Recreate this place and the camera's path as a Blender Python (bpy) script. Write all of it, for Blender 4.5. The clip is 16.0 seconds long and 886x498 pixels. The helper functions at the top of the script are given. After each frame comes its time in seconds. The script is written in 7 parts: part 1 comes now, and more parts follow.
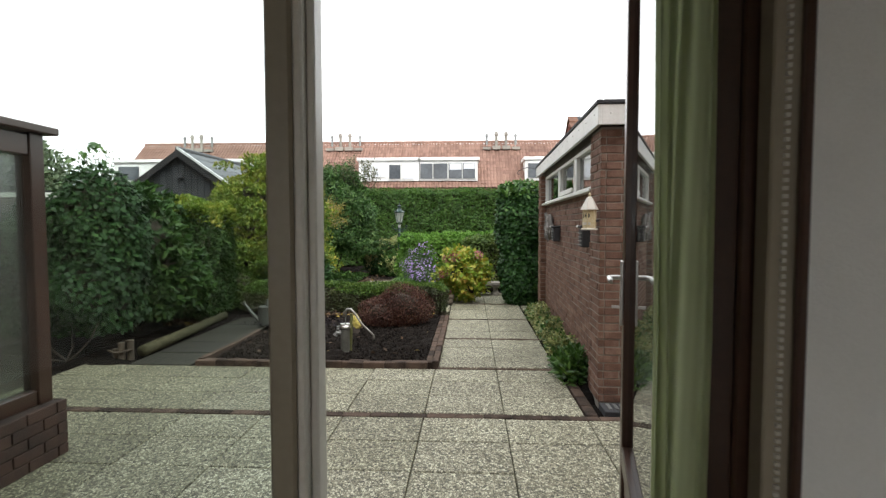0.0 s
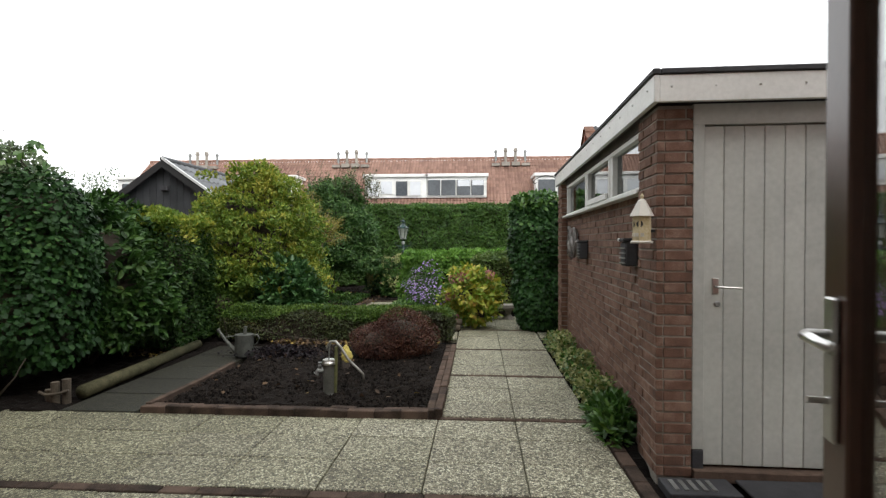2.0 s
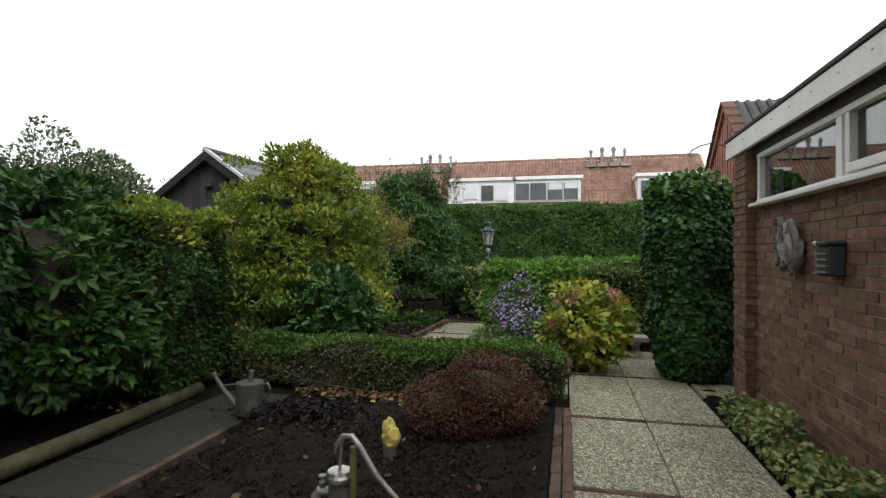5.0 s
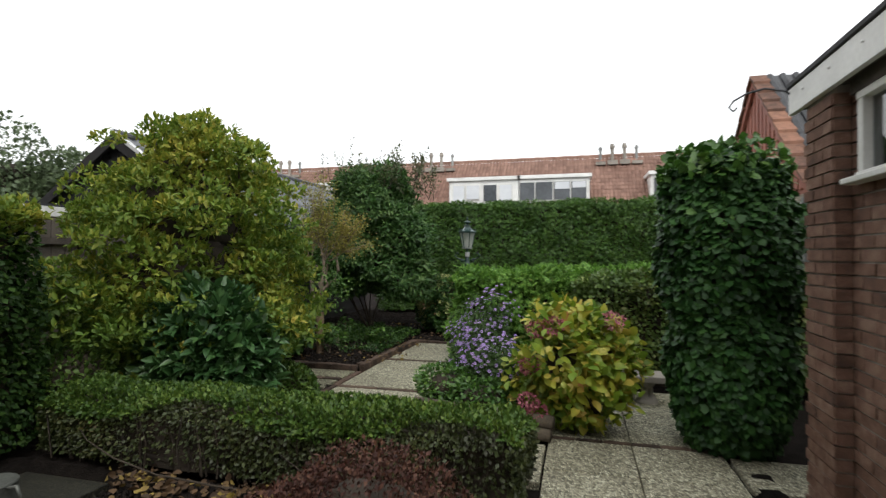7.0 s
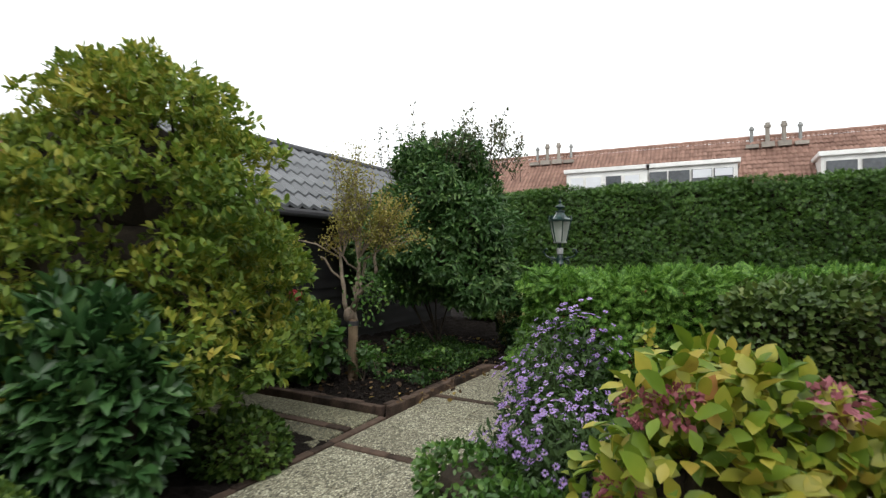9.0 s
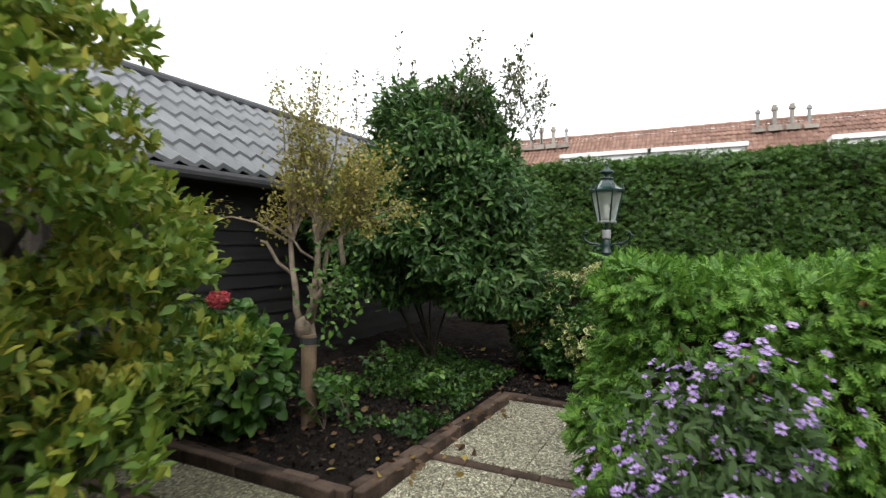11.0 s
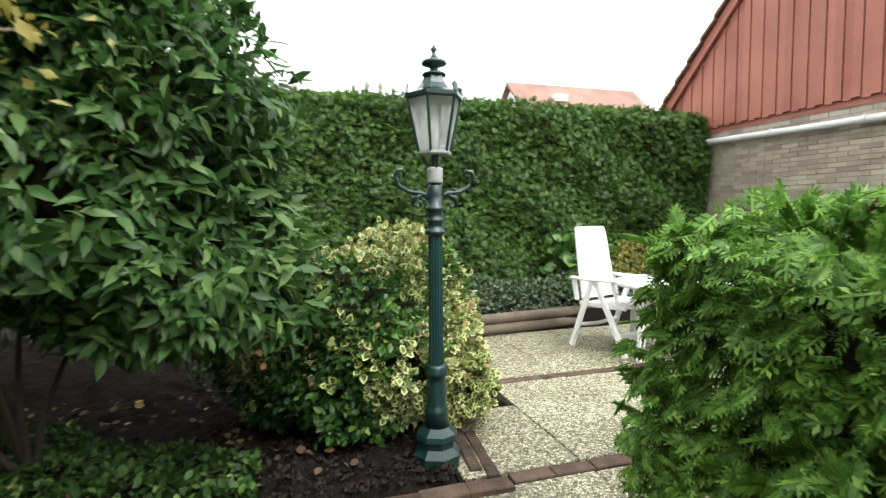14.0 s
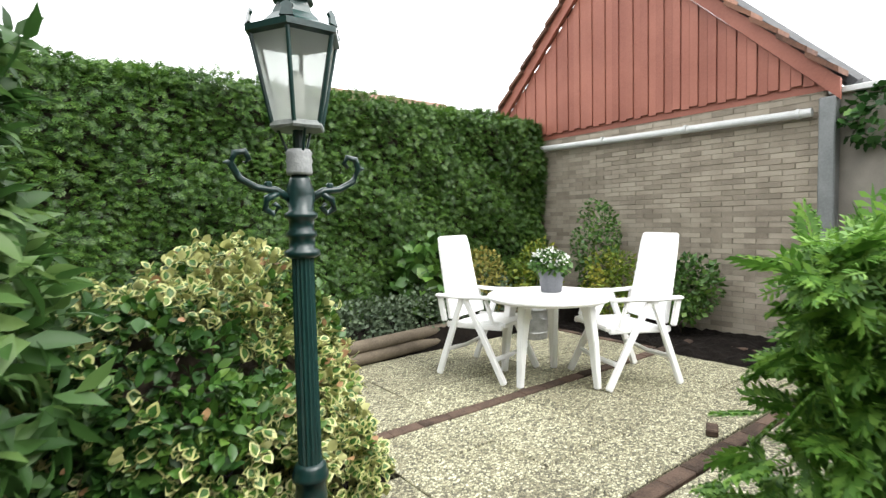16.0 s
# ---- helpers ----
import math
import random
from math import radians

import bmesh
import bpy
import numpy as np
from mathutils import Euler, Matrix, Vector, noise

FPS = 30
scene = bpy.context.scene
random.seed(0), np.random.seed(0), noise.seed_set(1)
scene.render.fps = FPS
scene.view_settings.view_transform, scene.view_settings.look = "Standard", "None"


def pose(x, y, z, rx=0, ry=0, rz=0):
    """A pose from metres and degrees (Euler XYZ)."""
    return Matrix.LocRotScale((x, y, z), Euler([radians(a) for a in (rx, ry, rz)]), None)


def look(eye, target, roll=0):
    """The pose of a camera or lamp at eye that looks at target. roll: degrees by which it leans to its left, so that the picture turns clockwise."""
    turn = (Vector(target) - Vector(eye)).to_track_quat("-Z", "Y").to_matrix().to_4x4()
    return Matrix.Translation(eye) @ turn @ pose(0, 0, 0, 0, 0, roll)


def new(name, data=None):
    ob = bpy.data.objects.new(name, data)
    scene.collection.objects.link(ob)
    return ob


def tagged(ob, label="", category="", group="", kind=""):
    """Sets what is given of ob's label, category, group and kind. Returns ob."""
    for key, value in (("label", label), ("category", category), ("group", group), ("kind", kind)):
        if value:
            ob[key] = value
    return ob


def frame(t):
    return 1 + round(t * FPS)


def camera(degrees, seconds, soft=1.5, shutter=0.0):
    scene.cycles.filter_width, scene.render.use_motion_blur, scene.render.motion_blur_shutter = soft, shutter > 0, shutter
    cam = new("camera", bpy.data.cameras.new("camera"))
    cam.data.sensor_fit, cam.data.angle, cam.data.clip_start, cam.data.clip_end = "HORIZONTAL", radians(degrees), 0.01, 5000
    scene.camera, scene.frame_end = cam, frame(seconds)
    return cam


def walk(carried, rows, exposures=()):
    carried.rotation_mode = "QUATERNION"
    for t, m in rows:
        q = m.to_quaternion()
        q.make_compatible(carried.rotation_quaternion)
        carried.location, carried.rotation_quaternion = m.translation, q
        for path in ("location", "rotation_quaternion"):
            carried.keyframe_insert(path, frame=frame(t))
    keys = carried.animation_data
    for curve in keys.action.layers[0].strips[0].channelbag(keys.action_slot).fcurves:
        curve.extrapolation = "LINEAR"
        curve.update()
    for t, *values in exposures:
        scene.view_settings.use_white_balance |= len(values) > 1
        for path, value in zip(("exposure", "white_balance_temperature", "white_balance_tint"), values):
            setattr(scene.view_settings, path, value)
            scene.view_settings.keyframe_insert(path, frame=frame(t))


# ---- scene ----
cam = camera(81.2, 16.0, soft=1.3, shutter=0.4)
METRES, EYE, TILT, LEAN, TURN = 12.4, 1.4, 0.0, 0.0, 3.0
ROWS = [
    (0.0, 0.0, 0.0, 0.0, -0.0, -2.79, 0.05),
    (0.5, 0.0021, 0.0209, 0.0009, 0.84, -2.44, 0.1),
    (1.0, 0.0044, 0.0419, 0.0009, 1.2, -1.41, 0.05),
    (1.5, 0.0039, 0.0605, -0.0021, 1.16, -0.74, 0.07),
    (2.0, 0.0022, 0.0798, -0.0034, 0.93, -0.75, 0.04),
    (2.5, 0.0001, 0.1029, -0.0058, 1.11, -0.75, 0.08),
    (3.0, -0.002, 0.1309, -0.007, 7.24, -0.72, 0.0),
    (5.5, -0.0138, 0.3004, -0.0071, 10.42, 0.42, -0.17),
    (6.0, -0.0047, 0.3358, -0.0057, 7.92, 0.36, -0.08),
    (6.5, 0.0032, 0.3745, -0.0041, 8.25, 0.41, -0.03),
    (7.0, 0.0132, 0.4103, -0.0041, 11.7, 0.57, -0.04),
    (7.5, 0.0202, 0.4496, -0.0061, 18.02, 0.75, -0.09),
    (8.0, 0.0214, 0.4905, -0.0057, 22.44, 0.84, -0.2),
    (9.3, 0.0155, 0.6049, -0.0088, 26.0, 0.4, -0.3),
    (9.8, 0.0087, 0.6432, -0.0105, 27.2, 0.12, -0.35),
    (10.5, -0.0276, 0.6768, -0.0123, 26.56, -0.21, -0.38),
    (11.0, -0.0502, 0.702, -0.0121, 23.79, -0.47, -0.36),
    (11.5, -0.0769, 0.727, -0.0124, 16.82, -0.54, -0.22),
    (12.0, -0.1019, 0.7543, -0.014, 8.46, -0.52, -0.13),
    (12.5, -0.123, 0.7824, -0.015, 1.07, -0.66, 0.12),
    (13.0, -0.1383, 0.8164, -0.0174, -7.08, -1.56, 0.26),
    (13.5, -0.1491, 0.8463, -0.0186, -13.43, -2.76, 0.34),
    (14.0, -0.1523, 0.8733, -0.019, -20.16, -3.81, 0.43),
    (14.5, -0.1514, 0.8952, -0.0205, -25.78, -4.28, 0.52),
    (15.0, -0.1477, 0.9155, -0.0211, -31.54, -4.68, 0.78),
    (15.5, -0.1447, 0.9291, -0.0199, -36.44, -4.43, 0.98),
    (16.0, -0.1417, 0.9416, -0.0187, -40.37, -3.13, 1.25),
]
walk(cam, [(t, pose(0, 0, EYE, TILT, LEAN, TURN) @ pose(METRES * x, METRES * y, METRES * z, 90 + pitch, roll, yaw)) for t, x, y, z, yaw, pitch, roll in ROWS],
     exposures=[(0.0, 1.15), (1.0, 1.06), (1.8, 0.88), (2.5, 0.61), (3.2, 0.58), (5.5, 0.43), (8.0, 0.5), (10.5, 0.75), (11.0, 0.88), (12.0, 1.1), (12.5, 1.25), (13.5, 1.55), (14.5, 1.7), (15.3, 1.7), (16.0, 1.6)])

# ---- light ----
world = bpy.data.worlds.new("world")
scene.world = world
world.use_nodes = True
wn = world.node_tree
sky = wn.nodes.new("ShaderNodeTexSky")
sky.sky_type, sky.sun_disc = "NISHITA", False
sky.sun_elevation, sky.sun_rotation = radians(48), radians(160)
sky.dust_density, sky.air_density, sky.ozone_density = 6.0, 1.0, 1.0
hsv = wn.nodes.new("ShaderNodeHueSaturation")
hsv.inputs["Saturation"].default_value = 0.10
mixw = wn.nodes.new("ShaderNodeMixRGB")
mixw.inputs[0].default_value = 0.72
mixw.inputs[2].default_value = (11.5, 11.8, 12.0, 1)
wn.links.new(sky.outputs[0], hsv.inputs["Color"])
wn.links.new(hsv.outputs[0], mixw.inputs[1])
wn.links.new(mixw.outputs[0], wn.nodes["Background"].inputs[0])
wn.nodes["Background"].inputs[1].default_value = 0.115
sun = new("sun", bpy.data.lights.new("sun", "SUN"))
sun.data.energy, sun.data.angle, sun.data.color = 0.8, radians(40), (1.0, 0.97, 0.92)
sun.matrix_world = look((4, -9, 14), (0, 0, 0))


# ---- materials ----
def ramp(nt, fac, stops):
    n = nt.nodes.new("ShaderNodeValToRGB")
    els = n.color_ramp.elements
    while len(els) < len(stops):
        els.new(0.5)
    for e, (p, c) in zip(els, stops):
        e.position, e.color = p, (*c, 1)
    nt.links.new(fac, n.inputs[0])
    return n.outputs[0]


def mat(name, dark, light, rough=0.8, scale=6.0, fine=90.0, bump=0.3, metal=0.0, vary=0.25, spec=0.5, island=False, mid=None, depth=0.004):
    """A surface with two scales of variation, a random tint per piece and fine relief."""
    m = bpy.data.materials.new(name)
    m.use_nodes = True
    nt = m.node_tree
    b = nt.nodes["Principled BSDF"]
    tc = nt.nodes.new("ShaderNodeNewGeometry")
    n1, n2 = nt.nodes.new("ShaderNodeTexNoise"), nt.nodes.new("ShaderNodeTexNoise")
    for n, s, d in ((n1, scale, 5), (n2, fine, 3)):
        n.inputs["Scale"].default_value, n.inputs["Detail"].default_value = s, d
        nt.links.new(tc.outputs["Position"], n.inputs["Vector"])
    if island:
        rnd = tc.outputs["Random Per Island"]
    else:
        rnd = nt.nodes.new("ShaderNodeObjectInfo").outputs["Random"]
    a = nt.nodes.new("ShaderNodeMath")
    a.operation = "MULTIPLY_ADD"
    a.inputs[1].default_value, a.inputs[2].default_value = vary, -vary / 2
    nt.links.new(rnd, a.inputs[0])
    s1 = nt.nodes.new("ShaderNodeMath")
    s1.operation = "MULTIPLY_ADD"
    s1.inputs[1].default_value = 0.45
    nt.links.new(n2.outputs[0], s1.inputs[0])
    nt.links.new(a.outputs[0], s1.inputs[2])
    s2 = nt.nodes.new("ShaderNodeMath")
    s2.operation = "MULTIPLY_ADD"
    s2.inputs[1].default_value = 0.75
    nt.links.new(n1.outputs[0], s2.inputs[0])
    nt.links.new(s1.outputs[0], s2.inputs[2])
    stops = [(0.36, dark), (0.84, light)] if mid is None else [(0.34, dark), (0.6, mid), (0.86, light)]
    nt.links.new(ramp(nt, s2.outputs[0], stops), b.inputs["Base Color"])
    b.inputs["Roughness"].default_value, b.inputs["Metallic"].default_value = rough, metal
    b.inputs["Specular IOR Level"].default_value = spec
    if bump:
        bp = nt.nodes.new("ShaderNodeBump")
        bp.inputs["Strength"].default_value, bp.inputs["Distance"].default_value = bump, depth
        nt.links.new(n2.outputs[0], bp.inputs["Height"])
        nt.links.new(bp.outputs[0], b.inputs["Normal"])
    return m


def aggregate(name, tone=1.0, warm=1.0):
    """Exposed-aggregate concrete: pebbles of many greys and creams in a dark matrix."""
    m = bpy.data.materials.new(name)
    m.use_nodes = True
    nt = m.node_tree
    b = nt.nodes["Principled BSDF"]
    geo = nt.nodes.new("ShaderNodeNewGeometry")
    vo = nt.nodes.new("ShaderNodeTexVoronoi")
    vo.inputs["Scale"].default_value = 82
    ed = nt.nodes.new("ShaderNodeTexVoronoi")
    ed.feature = "DISTANCE_TO_EDGE"
    ed.inputs["Scale"].default_value = 82
    no = nt.nodes.new("ShaderNodeTexNoise")
    no.inputs["Scale"].default_value, no.inputs["Detail"].default_value = 2.3, 6
    for n in (vo, ed, no):
        nt.links.new(geo.outputs["Position"], n.inputs["Vector"])
    sep = nt.nodes.new("ShaderNodeSeparateColor")
    nt.links.new(vo.outputs["Color"], sep.inputs[0])
    t = tone
    peb = ramp(nt, sep.outputs[0], [(0.0, (0.085 * t, 0.08 * t, 0.065 * t / warm)), (0.35, (0.30 * t, 0.28 * t, 0.23 * t / warm)), (0.65, (0.46 * t, 0.44 * t, 0.38 * t / warm)), (1.0, (0.80 * t, 0.78 * t, 0.72 * t / warm))])
    gap = ramp(nt, ed.outputs[0], [(0.02, (0.22, 0.22, 0.22)), (0.16, (1, 1, 1))])
    mul = nt.nodes.new("ShaderNodeMixRGB")
    mul.blend_type, mul.inputs[0].default_value = "MULTIPLY", 1.0
    nt.links.new(peb, mul.inputs[1])
    nt.links.new(gap, mul.inputs[2])
    dirt = ramp(nt, no.outputs[0], [(0.3, (0.82, 0.81, 0.76)), (0.62, (1.0, 1.0, 0.97))])
    mul2 = nt.nodes.new("ShaderNodeMixRGB")
    mul2.blend_type, mul2.inputs[0].default_value = "MULTIPLY", 1.0
    nt.links.new(mul.outputs[0], mul2.inputs[1])
    nt.links.new(dirt, mul2.inputs[2])
    oi = nt.nodes.new("ShaderNodeObjectInfo")
    tint = ramp(nt, oi.outputs["Random"], [(0.0, (0.80, 0.79, 0.77)), (1.0, (1.0, 1.0, 0.98))])
    mul3 = nt.nodes.new("ShaderNodeMixRGB")
    mul3.blend_type, mul3.inputs[0].default_value = "MULTIPLY", 1.0
    nt.links.new(mul2.outputs[0], mul3.inputs[1])
    nt.links.new(tint, mul3.inputs[2])
    nt.links.new(mul3.outputs[0], b.inputs["Base Color"])
    b.inputs["Roughness"].default_value = 0.7
    bp = nt.nodes.new("ShaderNodeBump")
    bp.inputs["Strength"].default_value, bp.inputs["Distance"].default_value = 0.8, 0.006
    nt.links.new(ed.outputs[0], bp.inputs["Height"])
    nt.links.new(bp.outputs[0], b.inputs["Normal"])
    return m


def leaf_mat(name, stops, rough=0.45, trans=0.25, patch=1.6, amount=0.5, spec=0.5):
    """Leaves: a colour per leaf, shifted in patches over the plant, a little light through them."""
    m = bpy.data.materials.new(name)
    m.use_nodes = True
    nt = m.node_tree
    b = nt.nodes["Principled BSDF"]
    geo = nt.nodes.new("ShaderNodeNewGeometry")
    no = nt.nodes.new("ShaderNodeTexNoise")
    no.inputs["Scale"].default_value, no.inputs["Detail"].default_value = patch, 3
    nt.links.new(geo.outputs["Position"], no.inputs["Vector"])
    mx = nt.nodes.new("ShaderNodeMixRGB")
    mx.inputs[0].default_value = amount
    nt.links.new(geo.outputs["Random Per Island"], mx.inputs[1])
    spread = ramp(nt, no.outputs[0], [(0.3, (0, 0, 0)), (0.7, (1, 1, 1))])
    nt.links.new(spread, mx.inputs[2])
    bw = nt.nodes.new("ShaderNodeRGBToBW")
    nt.links.new(mx.outputs[0], bw.inputs[0])
    col = ramp(nt, bw.outputs[0], stops)
    nt.links.new(col, b.inputs["Base Color"])
    b.inputs["Roughness"].default_value = rough
    b.inputs["Specular IOR Level"].default_value = spec
    tr = nt.nodes.new("ShaderNodeBsdfTranslucent")
    nt.links.new(col, tr.inputs["Color"])
    ms = nt.nodes.new("ShaderNodeMixShader")
    ms.inputs[0].default_value = trans
    nt.links.new(b.outputs[0], ms.inputs[1])
    nt.links.new(tr.outputs[0], ms.inputs[2])
    nt.links.new(ms.outputs[0], nt.nodes["Material Output"].inputs[0])
    return m


def glass_mat(name, tint=(0.92, 0.96, 0.95), rough=0.0, mirror=0.12):
    """A thin pane: clear, with the gloss of its surface by Fresnel."""
    m = bpy.data.materials.new(name)
    m.use_nodes = True
    nt = m.node_tree
    nt.nodes.remove(nt.nodes["Principled BSDF"])
    t, g, f, ms = (nt.nodes.new("ShaderNode" + k) for k in ("BsdfTransparent", "BsdfGlossy", "LayerWeight", "MixShader"))
    t.inputs[0].default_value = (*tint, 1)
    g.inputs["Roughness"].default_value = rough
    f.inputs[0].default_value = 0.5
    pw, k = nt.nodes.new("ShaderNodeMath"), nt.nodes.new("ShaderNodeMath")
    pw.operation, pw.inputs[1].default_value = "POWER", 4.0
    nt.links.new(f.outputs["Facing"], pw.inputs[0])
    k.operation, k.inputs[1].default_value, k.inputs[2].default_value = "MULTIPLY_ADD", 0.9 - mirror * 0.25, 0.035 + mirror * 0.25
    k.use_clamp = True
    nt.links.new(pw.outputs[0], k.inputs[0])
    nt.links.new(k.outputs[0], ms.inputs[0])
    nt.links.new(t.outputs[0], ms.inputs[1])
    nt.links.new(g.outputs[0], ms.inputs[2])
    nt.links.new(ms.outputs[0], nt.nodes["Material Output"].inputs[0])
    return m


M_SLAB = aggregate("washed_gravel_concrete", 1.0, 1.16)
M_SLABOLD = aggregate("dirty_washed_gravel", 0.66, 1.3)
M_SLABMID = aggregate("greyed_washed_gravel", 0.84, 1.22)
M_STRIP = mat("clay_paver", (0.022, 0.016, 0.012), (0.118, 0.080, 0.060), 0.9, 9, 120, 0.7, spec=0.2, vary=0.35)
M_SOIL = mat("garden_soil", (0.0040, 0.0034, 0.0030), (0.021, 0.017, 0.0145), 0.95, 14, 110, 1.0, depth=0.02, spec=0.08)
M_CLOD = mat("soil_crumb", (0.0045, 0.0038, 0.0033), (0.032, 0.026, 0.022), 0.95, 20, 90, 0.8, vary=0.6, island=True, spec=0.08)
M_BRICK = mat("shed_brick", (0.072, 0.045, 0.035), (0.27, 0.178, 0.135), 0.88, 14, 140, 0.9, vary=0.2, spec=0.25, mid=(0.165, 0.090, 0.063))
M_BRICKJ = mat("shed_brick_far", (0.072, 0.045, 0.035), (0.27, 0.178, 0.135), 0.88, 14, 140, 0.9, vary=0.2, spec=0.25, island=True, mid=(0.165, 0.090, 0.063))
M_MORTAR = mat("mortar", (0.19, 0.172, 0.148), (0.33, 0.30, 0.26), 0.95, 5, 150, 0.5)
M_WHITE = mat("white_paint", (0.60, 0.60, 0.57), (0.80, 0.80, 0.77), 0.45, 2.2, 40, 0.08)
M_DOORW = mat("weathered_white_door", (0.36, 0.37, 0.345), (0.53, 0.54, 0.505), 0.5, 2.4, 30, 0.1)
M_BITUMEN = mat("bitumen", (0.02, 0.02, 0.022), (0.05, 0.05, 0.055), 0.8, 8, 90, 0.4)
M_BROWN = mat("brown_frame_paint", (0.030, 0.014, 0.009), (0.060, 0.028, 0.018), 0.3, 4, 60, 0.05)
M_TAUPE = mat("taupe_frame_paint", (0.24, 0.205, 0.15), (0.30, 0.26, 0.195), 0.4, 3, 60, 0.05)
M_CREAM = mat("cream_frame_paint", (0.52, 0.49, 0.43), (0.62, 0.59, 0.53), 0.4, 3, 60, 0.05)
M_STEEL = mat("brushed_steel", (0.55, 0.54, 0.52), (0.72, 0.71, 0.69), 0.3, 6, 200, 0.05, metal=1.0)
M_ZINC = mat("zinc", (0.17, 0.175, 0.17), (0.36, 0.365, 0.35), 0.5, 9, 70, 0.2, metal=0.7)
M_PLASTER = mat("wall_plaster", (0.76, 0.75, 0.72), (0.84, 0.83, 0.80), 0.85, 5, 160, 0.3)
M_FLOORIN = mat("indoor_floor", (0.20, 0.15, 0.10), (0.32, 0.25, 0.17), 0.5, 3, 60, 0.1)
M_BLACKWOOD = mat("black_stained_boards", (0.006, 0.006, 0.007), (0.022, 0.021, 0.021), 0.65, 3, 70, 0.4)
M_LOG = mat("weathered_log", (0.055, 0.043, 0.03), (0.16, 0.128, 0.09), 0.9, 6, 80, 0.6)
M_FENCE = mat("grey_fence_wood", (0.045, 0.036, 0.029), (0.125, 0.105, 0.086), 0.9, 5, 80, 0.5)
M_BARK = mat("bark", (0.10, 0.075, 0.055), (0.30, 0.24, 0.18), 0.9, 14, 90, 0.8)
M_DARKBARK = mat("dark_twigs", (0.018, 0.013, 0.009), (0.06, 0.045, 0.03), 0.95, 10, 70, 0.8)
M_STAKE = mat("timber_stake", (0.10, 0.066, 0.038), (0.26, 0.185, 0.115), 0.85, 7, 90, 0.5)
M_GREENMETAL = mat("dark_green_paint", (0.004, 0.018, 0.017), (0.012, 0.040, 0.036), 0.28, 5, 90, 0.15)
M_PLASTIC = mat("white_plastic", (0.80, 0.80, 0.80), (0.88, 0.88, 0.87), 0.4, 4, 60, 0.03)
M_POT = mat("grey_pot", (0.07, 0.075, 0.085), (0.13, 0.135, 0.15), 0.5, 6, 80, 0.1)
M_ROOFRED = mat("orange_roof_tile", (0.15, 0.080, 0.058), (0.30, 0.178, 0.135), 0.85, 0.7, 30, 0.3, island=True, vary=0.3)
M_ROOFGREY = mat("grey_roof_sheet", (0.075, 0.08, 0.085), (0.15, 0.157, 0.165), 0.28, 3, 50, 0.1)
M_ROOFDARK = mat("dark_roof_tile", (0.022, 0.023, 0.026), (0.07, 0.072, 0.078), 0.6, 3, 50, 0.2)
M_REDBOARD = mat("red_painted_boards", (0.235, 0.072, 0.045), (0.35, 0.125, 0.083), 0.6, 2, 60, 0.15)
M_BRICKTAN = mat("tan_brick", (0.20, 0.168, 0.130), (0.37, 0.322, 0.255), 0.9, 5, 120, 0.6, vary=0.45, island=True)
M_BRICKTAN1 = mat("tan_brick_near", (0.20, 0.168, 0.130), (0.37, 0.322, 0.255), 0.9, 5, 120, 0.6, vary=0.45)
M_RAIN = mat("grey_gutter", (0.42, 0.43, 0.42), (0.60, 0.61, 0.60), 0.4, 4, 60, 0.05)
M_GLASS = glass_mat("clear_glass", (0.92, 0.96, 0.95), 0.0, 0.0)
M_GLASSD = glass_mat("window_glass_far", (0.25, 0.27, 0.28), 0.0, 0.3)
M_DARKROOM = mat("dark_interior", (0.03, 0.03, 0.03), (0.07, 0.07, 0.07), 0.9, 3, 20, 0)
M_PLANE = mat("house_brick_red", (0.16, 0.07, 0.05), (0.32, 0.16, 0.12), 0.9, 3, 40, 0.3)

L_THUJA = leaf_mat("thuja_leaf", [(0.0, (0.032, 0.098, 0.012)), (0.5, (0.105, 0.24, 0.032)), (1.0, (0.28, 0.47, 0.085))], 0.5, 0.35, amount=0.25, spec=0.35)
L_BACK = leaf_mat("back_hedge_leaf", [(0.0, (0.018, 0.055, 0.009)), (0.5, (0.054, 0.130, 0.018)), (1.0, (0.13, 0.24, 0.032))], 0.5, 0.3, patch=3.5, amount=0.35)
L_IVY = leaf_mat("ivy_leaf", [(0.0, (0.008, 0.030, 0.007)), (0.5, (0.020, 0.066, 0.013)), (0.85, (0.046, 0.120, 0.026)), (1.0, (0.12, 0.21, 0.05))], 0.5, 0.15, amount=0.3, spec=0.25)
L_LAUREL = leaf_mat("viburnum_leaf", [(0.0, (0.019, 0.056, 0.012)), (0.6, (0.054, 0.128, 0.029)), (1.0, (0.18, 0.28, 0.085))], 0.48, 0.38, amount=0.3, spec=0.4)
L_RHODO = leaf_mat("rhododendron_leaf", [(0.0, (0.011, 0.033, 0.007)), (0.6, (0.032, 0.083, 0.015)), (0.93, (0.08, 0.155, 0.033)), (1.0, (0.22, 0.18, 0.05))], 0.48, 0.2, amount=0.3, spec=0.3)
L_YEL = leaf_mat("magnolia_leaf", [(0.0, (0.065, 0.130, 0.016)), (0.45, (0.15, 0.220, 0.028)), (0.78, (0.33, 0.325, 0.048)), (0.95, (0.46, 0.38, 0.075)), (1.0, (0.36, 0.19, 0.06))], 0.5, 0.35, patch=2.0, spec=0.3)
L_BOX = leaf_mat("box_leaf", [(0.0, (0.020, 0.050, 0.008)), (0.5, (0.056, 0.112, 0.017)), (1.0, (0.14, 0.205, 0.035))], 0.5, 0.2, amount=0.3, spec=0.3)
